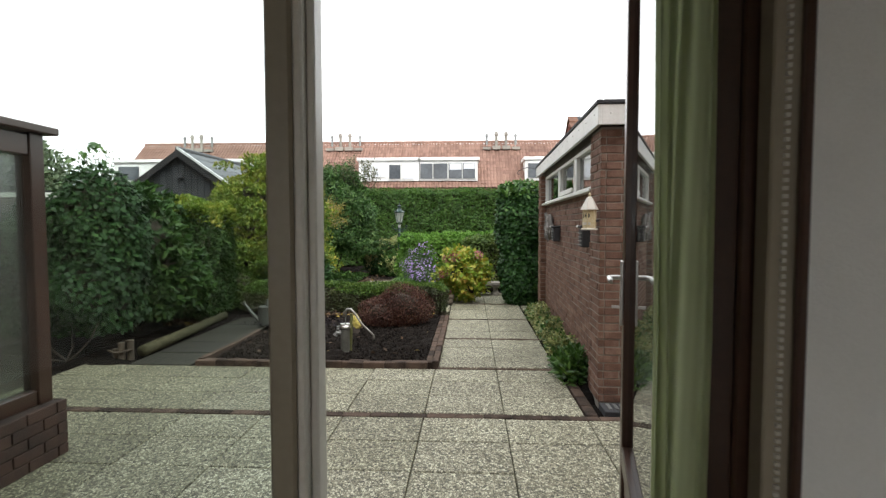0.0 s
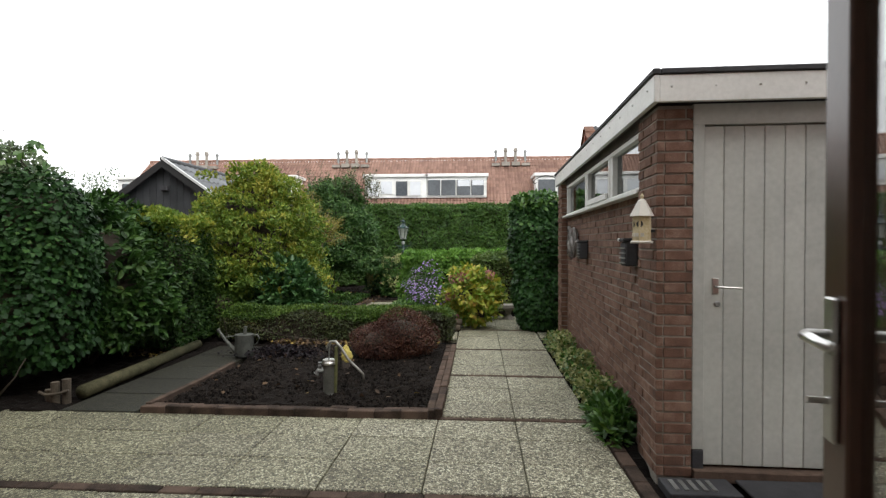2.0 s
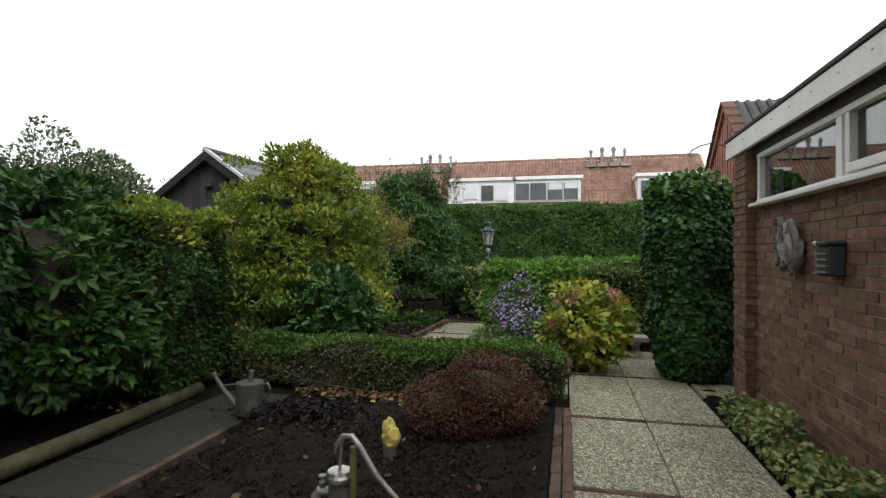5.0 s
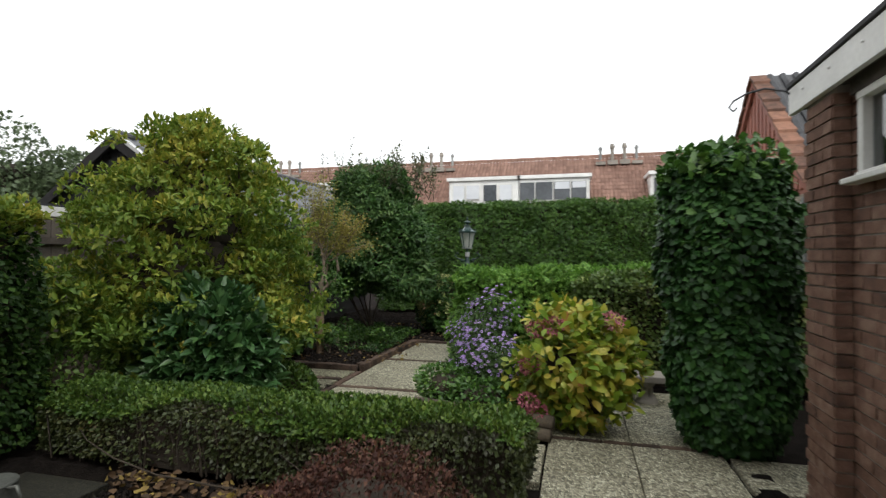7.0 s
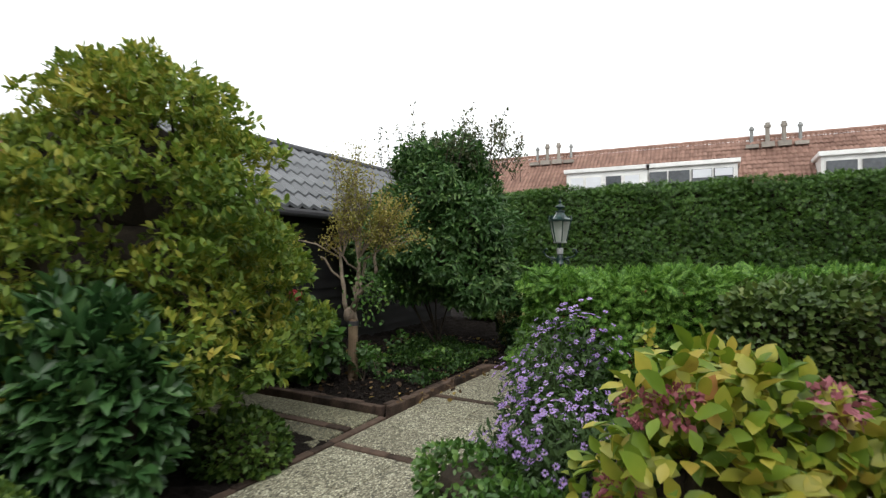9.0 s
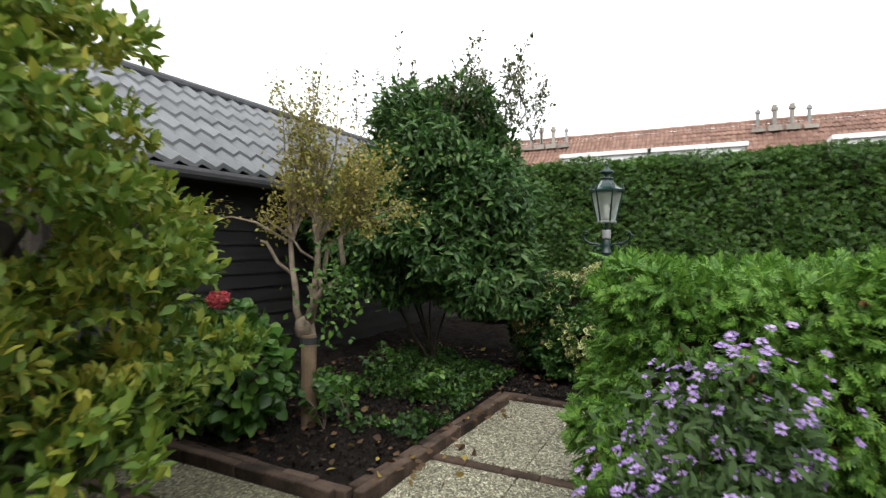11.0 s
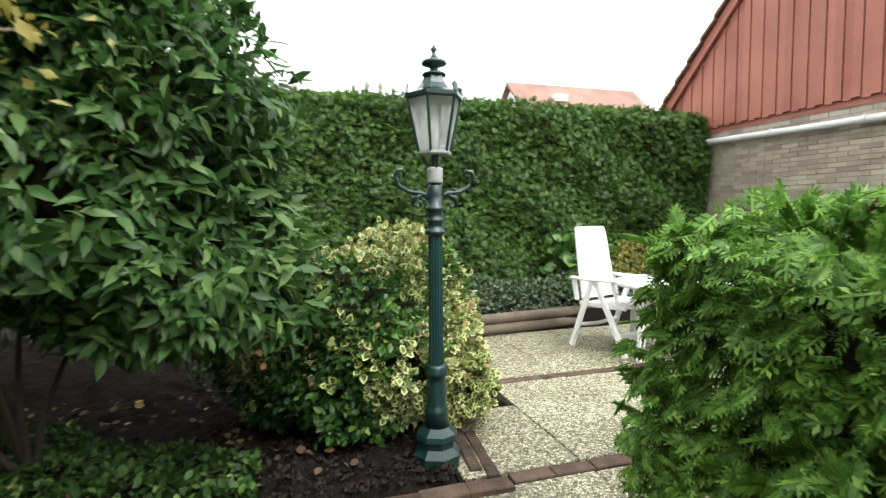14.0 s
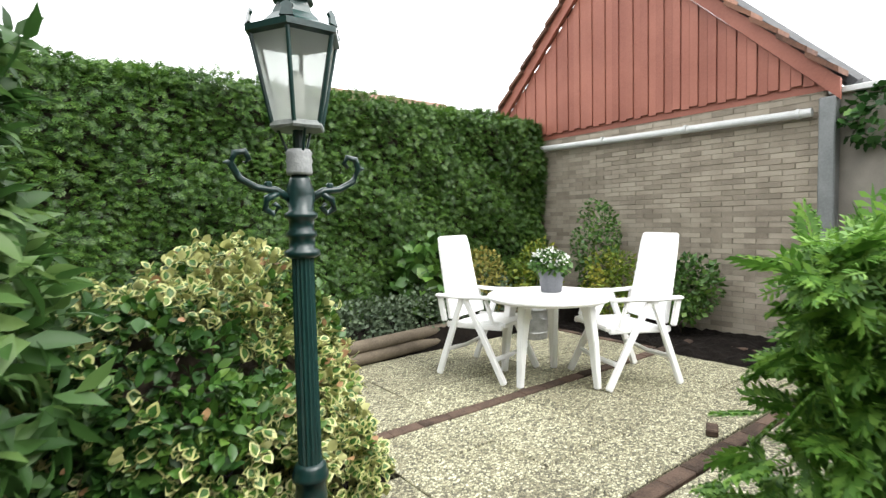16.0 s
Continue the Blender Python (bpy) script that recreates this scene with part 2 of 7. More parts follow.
L_HEDGESHADE = leaf_mat("shaded_hedge_leaf", [(0.0, (0.009, 0.026, 0.005)), (0.6, (0.024, 0.060, 0.010)), (1.0, (0.07, 0.125, 0.022))], 0.55, 0.15, amount=0.3, spec=0.2)
L_BERB = leaf_mat("barberry_leaf", [(0.0, (0.022, 0.010, 0.008)), (0.5, (0.075, 0.030, 0.022)), (0.88, (0.15, 0.075, 0.045)), (0.95, (0.20, 0.05, 0.03)), (1.0, (0.13, 0.12, 0.045))], 0.6, 0.2, amount=0.3, spec=0.2)
L_BLUE = leaf_mat("dark_bush_leaf", [(0.0, (0.016, 0.052, 0.014)), (0.5, (0.044, 0.115, 0.030)), (1.0, (0.11, 0.20, 0.06))], 0.45, 0.2, amount=0.35)
L_HYD = leaf_mat("hydrangea_leaf", [(0.0, (0.07, 0.15, 0.014)), (0.4, (0.18, 0.27, 0.022)), (0.7, (0.38, 0.36, 0.045)), (0.9, (0.50, 0.36, 0.07)), (1.0, (0.45, 0.20, 0.08))], 0.5, 0.3, patch=4.0, amount=0.4)
L_VAR = leaf_mat("euonymus_green", [(0.0, (0.020, 0.070, 0.012)), (0.6, (0.060, 0.145, 0.020)), (1.0, (0.17, 0.24, 0.04))], 0.42, 0.2, amount=0.35)
L_VARY = leaf_mat("euonymus_cream", [(0.0, (0.36, 0.38, 0.12)), (0.6, (0.54, 0.54, 0.24)), (1.0, (0.66, 0.64, 0.36))], 0.45, 0.2)
L_GROUND = leaf_mat("ground_cover_leaf", [(0.0, (0.018, 0.060, 0.009)), (0.6, (0.060, 0.145, 0.020)), (1.0, (0.15, 0.25, 0.045))], 0.45, 0.2, amount=0.35)
L_AUT = leaf_mat("autumn_leaf", [(0.0, (0.12, 0.15, 0.025)), (0.5, (0.25, 0.225, 0.045)), (1.0, (0.36, 0.28, 0.08))], 0.6, 0.3)
L_DRY = leaf_mat("fallen_leaf", [(0.0, (0.035, 0.020, 0.010)), (0.7, (0.10, 0.055, 0.022)), (1.0, (0.36, 0.27, 0.05))], 0.8, 0.1, amount=0.15)
L_ASTER = leaf_mat("aster_petal", [(0.0, (0.31, 0.19, 0.52)), (0.6, (0.48, 0.33, 0.68)), (1.0, (0.62, 0.49, 0.78))], 0.6, 0.3)
L_PINK = leaf_mat("pink_flower", [(0.0, (0.28, 0.06, 0.09)), (1.0, (0.55, 0.24, 0.27))], 0.7, 0.2)
L_RED = leaf_mat("red_flower", [(0.0, (0.36, 0.03, 0.05)), (1.0, (0.60, 0.10, 0.12))], 0.7, 0.2)
L_FAR = leaf_mat("far_tree_leaf", [(0.0, (0.045, 0.075, 0.035)), (1.0, (0.14, 0.19, 0.085))], 0.6, 0.2)
L_WHITEF = leaf_mat("white_flower", [(0.0, (0.7, 0.7, 0.66)), (1.0, (0.82, 0.82, 0.80))], 0.6, 0.2)


# ---- makers ----
def link(name, bm, material, parent=None, label="", smooth=False):
    me = bpy.data.meshes.new(name)
    if smooth:
        for f in bm.faces:
            f.smooth = True
    bm.to_mesh(me)
    bm.free()
    me.materials.append(material)
    ob = new(name, me)
    if parent is not None:
        ob.parent = parent
    if label:
        ob["label"] = label
    return ob


def part(name, bm, material, parent, label="", smooth=False):
    return link(name, bm, material, parent, label, smooth)


def thing(name, m, label, category, group="", kind=""):
    e = new(name)
    e.empty_display_size = 0.1
    e.matrix_world = m
    return tagged(e, label, category, group, kind)


def box(x0, x1, y0, y1, z0, z1, bevel=0.0, bm=None, m=None, seg=1):
    b = bm or bmesh.new()
    t = Matrix.Translation(((x0 + x1) / 2, (y0 + y1) / 2, (z0 + z1) / 2)) @ Matrix.Diagonal((abs(x1 - x0), abs(y1 - y0), abs(z1 - z0), 1))
    made = bmesh.ops.create_cube(b, size=1.0, matrix=(m or Matrix()) @ t)["verts"]
    if bevel:
        edges = {e for v in made for e in v.link_edges}
        bmesh.ops.bevel(b, geom=list(edges), offset=bevel, segments=seg, affect="EDGES", profile=0.6)
    return b


def lathe(profile, seg=24, bm=None, m=None):
    """A body turned round z from (radius, height) pairs."""
    b = bm or bmesh.new()
    m = m or Matrix()
    rings = []
    for r, z in profile:
        rings.append([b.verts.new(m @ Vector((r * math.cos(2 * math.pi * i / seg), r * math.sin(2 * math.pi * i / seg), z))) for i in range(seg)])
    for a, c in zip(rings, rings[1:]):
        for i in range(seg):
            j = (i + 1) % seg
            b.faces.new((a[i], a[j], c[j], c[i]))
    b.faces.new(rings[0][::-1])
    b.faces.new(rings[-1])
    return b


def tube(points, radii, seg=8, bm=None):
    """A round bar along points, with a radius at each."""
    b = bm or bmesh.new()
    pts = [Vector(p) for p in points]
    if not hasattr(radii, "__len__"):
        radii = [radii] * len(pts)
    rings, side = [], Vector((0.31, 0.22, 0.93)).normalized()
    for i, (p, r) in enumerate(zip(pts, radii)):
        d = (pts[min(i + 1, len(pts) - 1)] - pts[max(i - 1, 0)]).normalized()
        u = d.cross(side)
        if u.length < 0.1:
            u = d.cross(Vector((1, 0, 0)))
        u.normalize()
        v = d.cross(u)
        rings.append([b.verts.new(p + r * (math.cos(2 * math.pi * k / seg) * u + math.sin(2 * math.pi * k / seg) * v)) for k in range(seg)])
    for a, c in zip(rings, rings[1:]):
        for k in range(seg):
            j = (k + 1) % seg
            b.faces.new((a[k], a[j], c[j], c[k]))
    b.faces.new(rings[0][::-1])
    b.faces.new(rings[-1])
    return b


def prism(outline, y0, y1, bm=None):
    """An (x, z) outline drawn out from y0 to y1."""
    b = bm or bmesh.new()
    a = [b.verts.new((x, y0, z)) for x, z in outline]
    c = [b.verts.new((x, y1, z)) for x, z in outline]
    n = len(outline)
    b.faces.new(a)
    b.faces.new(c[::-1])
    for i in range(n):
        j = (i + 1) % n
        b.faces.new((a[j], a[i], c[i], c[j]))
    bmesh.ops.recalc_face_normals(b, faces=b.faces[:])
    return b


# leaf outlines: vertices (across, along, lift) and faces
OVAL = ([(0, 0, 0), (-.30, .28, .06), (.30, .28, .06), (-.36, .55, .08), (.36, .55, .08), (0, .3, 0), (0, .6, -.02), (-.2, .82, .03), (.2, .82, .03), (0, 1, -.08)],
        [(0, 2, 5), (0, 5, 1), (5, 2, 4, 6), (1, 5, 6, 3), (6, 4, 8), (3, 6, 7), (6, 8, 9), (7, 6, 9)])
LANCE = ([(0, 0, 0), (-.17, .35, .05), (.17, .35, .05), (0, .4, 0), (-.13, .68, .02), (.13, .68, .02), (0, 1, -.14), (0, .7, -.04)],
         [(0, 2, 3), (0, 3, 1), (3, 2, 5, 7), (1, 3, 7, 4), (7, 5, 6), (4, 7, 6)])
IVY = ([(0, 0, 0), (-.45, .1, .05), (.45, .1, .05), (-.3, .38, .03), (.3, .38, .03), (-.42, .55, .02), (.42, .55, .02), (0, 1, -.06), (0, .4, -.02)],
       [(0, 2, 8), (0, 8, 1), (8, 2, 4), (1, 8, 3), (8, 4, 6), (3, 8, 5), (8, 6, 7), (5, 8, 7)])
SMALL = ([(0, 0, 0), (-.32, .5, .07), (.32, .5, .07), (0, 1, -.05)], [(0, 2, 3), (0, 3, 1)])
OBLONG = ([(x * 0.55, y, z) for x, y, z in OVAL[0]], OVAL[1])
OBOVATE = ([(x * 0.8, y, z) for x, y, z in OVAL[0]], OVAL[1])


def fan(pairs):
    """A flat fern-like spray: a midrib with pairs of blunt side lobes."""
    v, f = [(-.03, 0, 0), (.03, 0, 0), (.05, .55, .02), (0, 1.0, -.06), (-.05, .55, .02)], [(0, 1, 2, 3, 4)]
    for a, ln in pairs:
        for s in (-1, 1):
            k = len(v)
            v += [(0, a, .01), (s * ln * .78, a + .07, 0), (s * ln, a + .25, -.05), (s * ln * .52, a + .20, .01)]
            f.append((k, k + 1, k + 2, k + 3) if s > 0 else (k + 3, k + 2, k + 1, k))
    return v, f


def frond(pairs):
    """A long conifer spray: a thin midrib with narrow slanting side sprigs."""
    v, f = [(-.02, 0, 0), (.02, 0, 0), (.03, .55, .03), (0, 1.0, -.10), (-.03, .55, .03)], [(0, 1, 2, 3, 4)]
    for a, ln in pairs:
        for s in (-1, 1):
            k = len(v)
            v += [(0, a - .01, .01), (s * ln * .7, a + .04, .01), (s * ln, a + .20, -.06), (s * ln * .42, a + .19, .01)]
            f.append((k, k + 1, k + 2, k + 3) if s > 0 else (k + 3, k + 2, k + 1, k))
    return v, f


def feather(n=6):
    """A flat conifer spray whose side sprigs carry blunt lobes of their own."""
    v, f = [(-.018, 0, 0), (.018, 0, 0), (.03, .6, .03), (0, 1.0, -.09), (-.03, .6, .03)], [(0, 1, 2, 3, 4)]
    for i in range(n):
        a = .06 + .78 * i / n
        ln = (.24, .31, .32, .28, .21, .13)[i % 6]
        for s in (-1, 1):
            b = a + (.05 if s > 0 else 0)
            for w0, w1, tip, out in ((0.0, .055, .26, 1.0), (.10, .045, .10, .80), (.18, .04, .25, .48)):
                k = len(v)
                r0 = ln * w0 / .3
                v += [(s * r0, b + w0 * .8, .012), (s * (r0 + ln * .45 * out), b + w0 * .4 + .02, 0), (s * ln * out, b + tip, -.05), (s * (r0 + ln * .25 * out), b + tip * .62 + .03, .012)]
                f.append((k, k + 1, k + 2, k + 3) if s > 0 else (k + 3, k + 2, k + 1, k))
    return v, f


FEATHER = feather()
FROND = frond(((.04, .20), (.18, .27), (.32, .28), (.46, .25), (.60, .19), (.74, .12)))
SPRAY = fan(((.10, .26), (.30, .34), (.50, .30), (.68, .20)))
SPRAY_FAR = fan(((.12, .32), (.34, .38), (.56, .28)))


def leaf_mesh(name, shape, pos, out, size, material, parent, rng, spread=0.9, droop=0.3, label="", vary=0.35, lay=1.0):
    """Leaves of one outline at pos, growing along out (lay: how far) with a random lean, joined into one mesh."""
    vs, fs = shape
    vs = np.array(vs, float)
    n = len(pos)
    d = out * lay + rng.normal(0, spread, (n, 3))
    d[:, 2] -= droop
    d /= np.linalg.norm(d, axis=1, keepdims=True) + 1e-9
    up = out + rng.normal(0, 0.4, (n, 3)) + np.array((0, 0, 0.55))
    u = np.cross(d, up)
    u /= np.linalg.norm(u, axis=1, keepdims=True) + 1e-9
    w = np.cross(u, d)
    s = size * (1 + vary * rng.uniform(-1, 1, n))[:, None, None]
    v = pos[:, None, :] + s * (vs[None, :, 0:1] * u[:, None, :] + vs[None, :, 1:2] * d[:, None, :] + vs[None, :, 2:3] * w[:, None, :])
    k = len(vs)
    me = bpy.data.meshes.new(name)
    counts = np.array([len(f) for f in fs])
    flat = np.concatenate([np.array(f) for f in fs])
    loops = (np.arange(n)[:, None] * k + flat[None, :]).ravel()
    starts = np.concatenate([[0], np.cumsum(np.tile(counts, n))[:-1]])
    me.vertices.add(n * k)
    me.vertices.foreach_set("co", v.reshape(-1).astype(np.float32))
    me.loops.add(len(loops))
    me.loops.foreach_set("vertex_index", loops.astype(np.int32))
    me.polygons.add(n * len(fs))
    me.polygons.foreach_set("loop_start", starts.astype(np.int32))
    me.polygons.foreach_set("loop_total", np.tile(counts, n).astype(np.int32))
    me.update(calc_edges=True)
    me.materials.append(material)
    ob = new(name, me)
    if parent is not None:
        ob.parent = parent
    if label:
        ob["label"] = label
    return ob


def lump(p, amp, freq, off=0.0):
    """Smooth lumpiness for many points at once, from a few crossed waves."""
    q = p * freq + off
    return amp * (np.sin(q[:, 0] * 1.3 + 1.7 * np.sin(q[:, 1] * 0.9)) * np.sin(q[:, 1] * 1.1 + 1.3 * np.sin(q[:, 2] * 1.2)) + 0.6 * np.sin(q[:, 2] * 1.9 + q[:, 0] * 1.4 + 1.1 * np.sin(q[:, 1] * 2.1)))


def on_blobs(blobs, n, rng, depth=0.25, amp=0.12, freq=4.0, floor=None):
    """n places on and just under the skin of a union of ellipsoids (x, y, z, rx, ry, rz), lumpy, with the way out at each."""
    bl = np.array(blobs, float)
    area = (bl[:, 3] * bl[:, 4] + bl[:, 3] * bl[:, 5] + bl[:, 4] * bl[:, 5])
    pos, out = [], []
    got = 0
    for _ in range(40):
        k = rng.choice(len(bl), size=n, p=area / area.sum())
        u = rng.normal(0, 1, (n, 3))
        u /= np.linalg.norm(u, axis=1, keepdims=True)
        r = 1 - depth * rng.random(n) ** 1.6
        r = r + lump(bl[k, :3] + u * bl[k, 3:], amp, freq, 1.0)
        p = bl[k, :3] + u * bl[k, 3:] * r[:, None]
        nn = u / bl[k, 3:]
        nn /= np.linalg.norm(nn, axis=1, keepdims=True)
        keep = np.ones(n, bool)
        for j in range(len(bl)):
            inside = (((p - bl[j, :3]) / bl[j, 3:]) ** 2).sum(1) < (1 - depth) ** 2
            keep &= ~(inside & (k != j))
        if floor is not None:
            keep &= p[:, 2] > floor
        pos.append(p[keep])
        out.append(nn[keep])
        got += keep.sum()
        if got >= n:
            break
    return np.concatenate(pos)[:n], np.concatenate(out)[:n]


def on_box(x0, x1, y0, y1, z0, z1, n, rng, depth=0.08, amp=0.03, freq=3.0, faces="xXyYZ", rnd=0.12):
    """n places on the faces of a clipped hedge, slightly wavy, rounded at the top, with the way out at each."""
    dx, dy, dz = x1 - x0, y1 - y0, z1 - z0
    areas = {"x": dy * dz, "X": dy * dz, "y": dx * dz, "Y": dx * dz, "Z": dx * dy}
    names = [f for f in "xXyYZ" if f in faces]
    pr = np.array([areas[f] for f in names])
    k = rng.choice(len(names), size=n, p=pr / pr.sum())
    p = rng.random((n, 3)) * (dx, dy, dz) + (x0, y0, z0)
    o = np.zeros((n, 3))
    for i, f in enumerate(names):
        sel = k == i
        ax = "xyz".index(f.lower())
        hi = f.isupper()
        p[sel, ax] = (x1, y1, z1)[ax] if hi else (x0, y0, z0)[ax]
        o[sel, ax] = 1 if hi else -1
    c = np.array(((x0 + x1) / 2, (y0 + y1) / 2))
    for ax in (0, 1):
        half = (dx, dy)[ax] / 2
        near = np.clip((np.abs(p[:, ax] - c[ax]) - (half - rnd)) / rnd, 0, 1)
        top = np.clip((p[:, 2] - (z1 - rnd)) / rnd, 0, 1)
        p[:, 2] -= rnd * 0.45 * near ** 2 * top
        p[:, ax] -= np.sign(p[:, ax] - c[ax]) * rnd * 0.35 * top ** 2 * near
    p += o * (lump(p, amp, freq) - depth * rng.random(n) ** 1.5)[:, None]
    return p, o


# ---- ground and paving ----
tagged(link("ground", box(-200, 200, -150, 300, -0.6, -0.055), M_SOIL), "dark bare soil under the garden", "ground", kind="structure")


def soil_patch(name, x0, x1, y0, y1, z, seed, amp=0.02, label="dark crumbly garden soil bed"):
    """A soil bed with an uneven, clodded surface and closed edges."""
    rng = np.random.default_rng(seed)
    step = 0.045
    nx, ny = int((x1 - x0) / step), int((y1 - y0) / step)
    xs, ys = np.linspace(x0, x1, nx), np.linspace(y0, y1, ny)
    gx, gy = np.meshgrid(xs, ys)
    p = np.stack([gx.ravel(), gy.ravel(), np.zeros(nx * ny)], 1)
    p[:, 2] = z + lump(p, amp * 0.5, 3.1, seed) + lump(p, amp * 0.45, 13.0, seed) + rng.uniform(-amp, amp, nx * ny) * 0.45
    edge = (gx.ravel() == x0) | (gx.ravel() == x1) | (gy.ravel() == y0) | (gy.ravel() == y1)
    p[edge, 2] = -0.056
    i = np.arange(nx * ny).reshape(ny, nx)
    f = np.stack([i[:-1, :-1].ravel(), i[:-1, 1:].ravel(), i[1:, 1:].ravel(), i[1:, :-1].ravel()], 1)
    me = bpy.data.meshes.new(name)
    me.from_pydata(p.tolist(), [], f.tolist())
    me.materials.append(M_SOIL)
    return tagged(new(name, me), label, "soil", kind="structure")


soil_patch("soil_1", -2.66, -0.40, 5.0, 7.66, 0.03, 1, 0.03)
soil_patch("soil_2", -6.0, -3.46, 4.85, 10.0, 0.0, 2, 0.03)
soil_patch("soil_3", -5.05, -2.55, 10.7, 16.4, 0.03, 3, 0.04)
soil_patch("soil_4", -2.62, -1.72, 12.72, 16.4, 0.02, 4, 0.03)
soil_patch("soil_11", -1.72, -1.14, 13.57, 16.4, 0.03, 14, 0.03)
soil_patch("soil_5", -1.38, -0.30, 9.0, 10.8, 0.05, 5, 0.03)
soil_patch("soil_6", 1.92, 3.0, 12.2, 16.4, 0.0, 6, 0.03)
soil_patch("soil_7", -1.3, 3.0, 15.32, 16.5, 0.16, 7, 0.03)
soil_patch("soil_8", 0.84, 1.08, 4.15, 8.7, 0.0, 8, 0.02)
soil_patch("soil_9", -1.5, 2.9, 10.6, 12.2, 0.0, 9, 0.03)
soil_patch("soil_10", -4.4, -2.52, 7.6, 10.0, 0.0, 10, 0.03)


def soil_crumbs(x0, x1, y0, y1, z, n, seed):
    """Loose crumbs of earth lying on a bed."""
    r = np.random.default_rng(seed)
    base = np.array(((1, 0, 0), (-1, 0, 0), (0, 1, 0), (0, -1, 0), (0, 0, 1), (0, 0, -1)), float)
    tri = np.array(((0, 2, 4), (2, 1, 4), (1, 3, 4), (3, 0, 4), (2, 0, 5), (1, 2, 5), (3, 1, 5), (0, 3, 5)))
    c = np.stack([r.uniform(x0, x1, n), r.uniform(y0, y1, n), np.full(n, z)], 1)
    size = 0.005 + 0.016 * r.random(n) ** 3
    v = c[:, None, :] + base[None] * size[:, None, None] * r.uniform(0.5, 1.3, (n, 6, 1)) + r.normal(0, 0.002, (n, 6, 3))
    f = (np.arange(n)[:, None, None] * 6 + tri[None]).reshape(-1, 3)
    me = bpy.data.meshes.new("soil_crumbs")
    me.from_pydata(v.reshape(-1, 3).tolist(), [], f.tolist())
    me.materials.append(M_CLOD)
    tagged(new("soil_crumbs", me), "loose dark crumbs of soil on the bed", "soil", kind="stuff")


soil_crumbs(-2.62, -0.44, 5.06, 7.6, 0.04, 9000, 31)
soil_crumbs(-4.4, -2.64, 10.8, 13.6, 0.05, 5000, 32)
soil_crumbs(-2.6, -1.75, 12.76, 13.4, 0.035, 1500, 33)


def bricklet(lx, ly, lz, bevel=0.006):
    """One shared block mesh, its top face at z = 0."""
    b = box(-lx / 2, lx / 2, -ly / 2, ly / 2, -lz, 0, bevel)
    me = bpy.data.meshes.new("block")
    b.to_mesh(me)
    b.free()
    return me


slab_meshes = {}
rs = random.Random(5)


def slab(parent, x0, x1, y0, y1, material=None, name="slab", z=0.0, gap=0.003):
    key = (round(x1 - x0, 3), round(y1 - y0, 3), name, material)
    if key not in slab_meshes:
        me = bricklet(x1 - x0 - 2 * gap, y1 - y0 - 2 * gap, 0.05, 0.005)
        me.materials.append(material or M_SLAB)
        slab_meshes[key] = me
    o = new(name, slab_meshes[key])
    o.parent = parent
    o.matrix_basis = pose((x0 + x1) / 2, (y0 + y1) / 2, z + rs.uniform(-0.003, 0.002), rs.uniform(-0.25, 0.25), rs.uniform(-0.25, 0.25), rs.uniform(-0.25, 0.25))


def strip(parent, x0, x1, y0, y1, along="x", length=0.21, z=0.002):
    """A row of clay pavers laid end to end."""
    n = max(1, round(((x1 - x0) if along == "x" else (y1 - y0)) / length))
    for i in range(n):
        if along == "x":
            d = (x1 - x0) / n
            slab(parent, x0 + i * d, x0 + (i + 1) * d, y0, y1, M_STRIP, "paver", z, 0.002)
        else:
            d = (y1 - y0) / n
            slab(parent, x0, x1, y0 + i * d, y0 + (i + 1) * d, M_STRIP, "paver", z, 0.002)


terrace = thing("pavement_1", Matrix(), "terrace of grey washed-gravel concrete slabs", "paving", kind="structure")
xs = [0.84 - 0.587 * k for k in range(9)]
for y0, y1 in ((1.24, 1.62), (1.62, 2.03), (2.03, 2.44), (2.44, 2.85), (2.85, 3.26), (3.26, 3.665), (3.755, 4.155), (4.155, 4.55), (4.55, 4.925)):
    for a, c in zip(xs[1:], xs):
        worn = a + 0.12 * (4.9 - y1) + rs.uniform(-0.4, 0.4)
        slab(terrace, a, c, y0, y1, M_SLABOLD if worn < -2.1 else M_SLABMID if worn < -1.0 else M_SLAB)
    if y1 < 3.7:
        slab(terrace, 0.84, 1.427, y0, y1)
        slab(terrace, 1.427, 2.014, y0, y1)
        slab(terrace, 2.014, 2.601, y0, y1)
strip(terrace, xs[-1], 2.6, 3.67, 3.75)
strip(terrace, 0.85, 0.94, 3.76, 4.6, "y")
main_path = thing("path_1", Matrix(), "straight garden path of washed-gravel slabs", "path", kind="structure")
for y0, y1 in ((5.0, 5.38), (5.38, 5.80), (5.80, 6.22), (6.28, 6.70), (6.70, 7.11), (7.11, 7.52), (7.58, 8.0), (8.0, 8.42), (8.42, 8.97), (9.03, 9.5), (9.5, 9.97), (9.97, 10.5)):
    slab(main_path, -0.32, 0.255, y0, y1)
    slab(main_path, 0.255, 0.835, y0, y1)
for y0 in (4.93, 6.225, 7.525, 8.975):
    strip(main_path, -0.32, 0.835, y0, y0 + 0.05)
slab(main_path, 0.86, 1.4, 8.4, 8.9)
cross_path = thing("path_2", Matrix(), "cross path of washed-gravel slabs between beds", "path", kind="structure")
for a, c in ((-0.91, -0.33), (-1.49, -0.91), (-2.07, -1.49), (-2.52, -2.07)):
    slab(cross_path, a, c, 8.2, 8.53)
    slab(cross_path, a, c, 8.53, 8.84 if c > -1.4 else 8.85)
strip(cross_path, -2.52, -1.42, 8.86, 8.94)
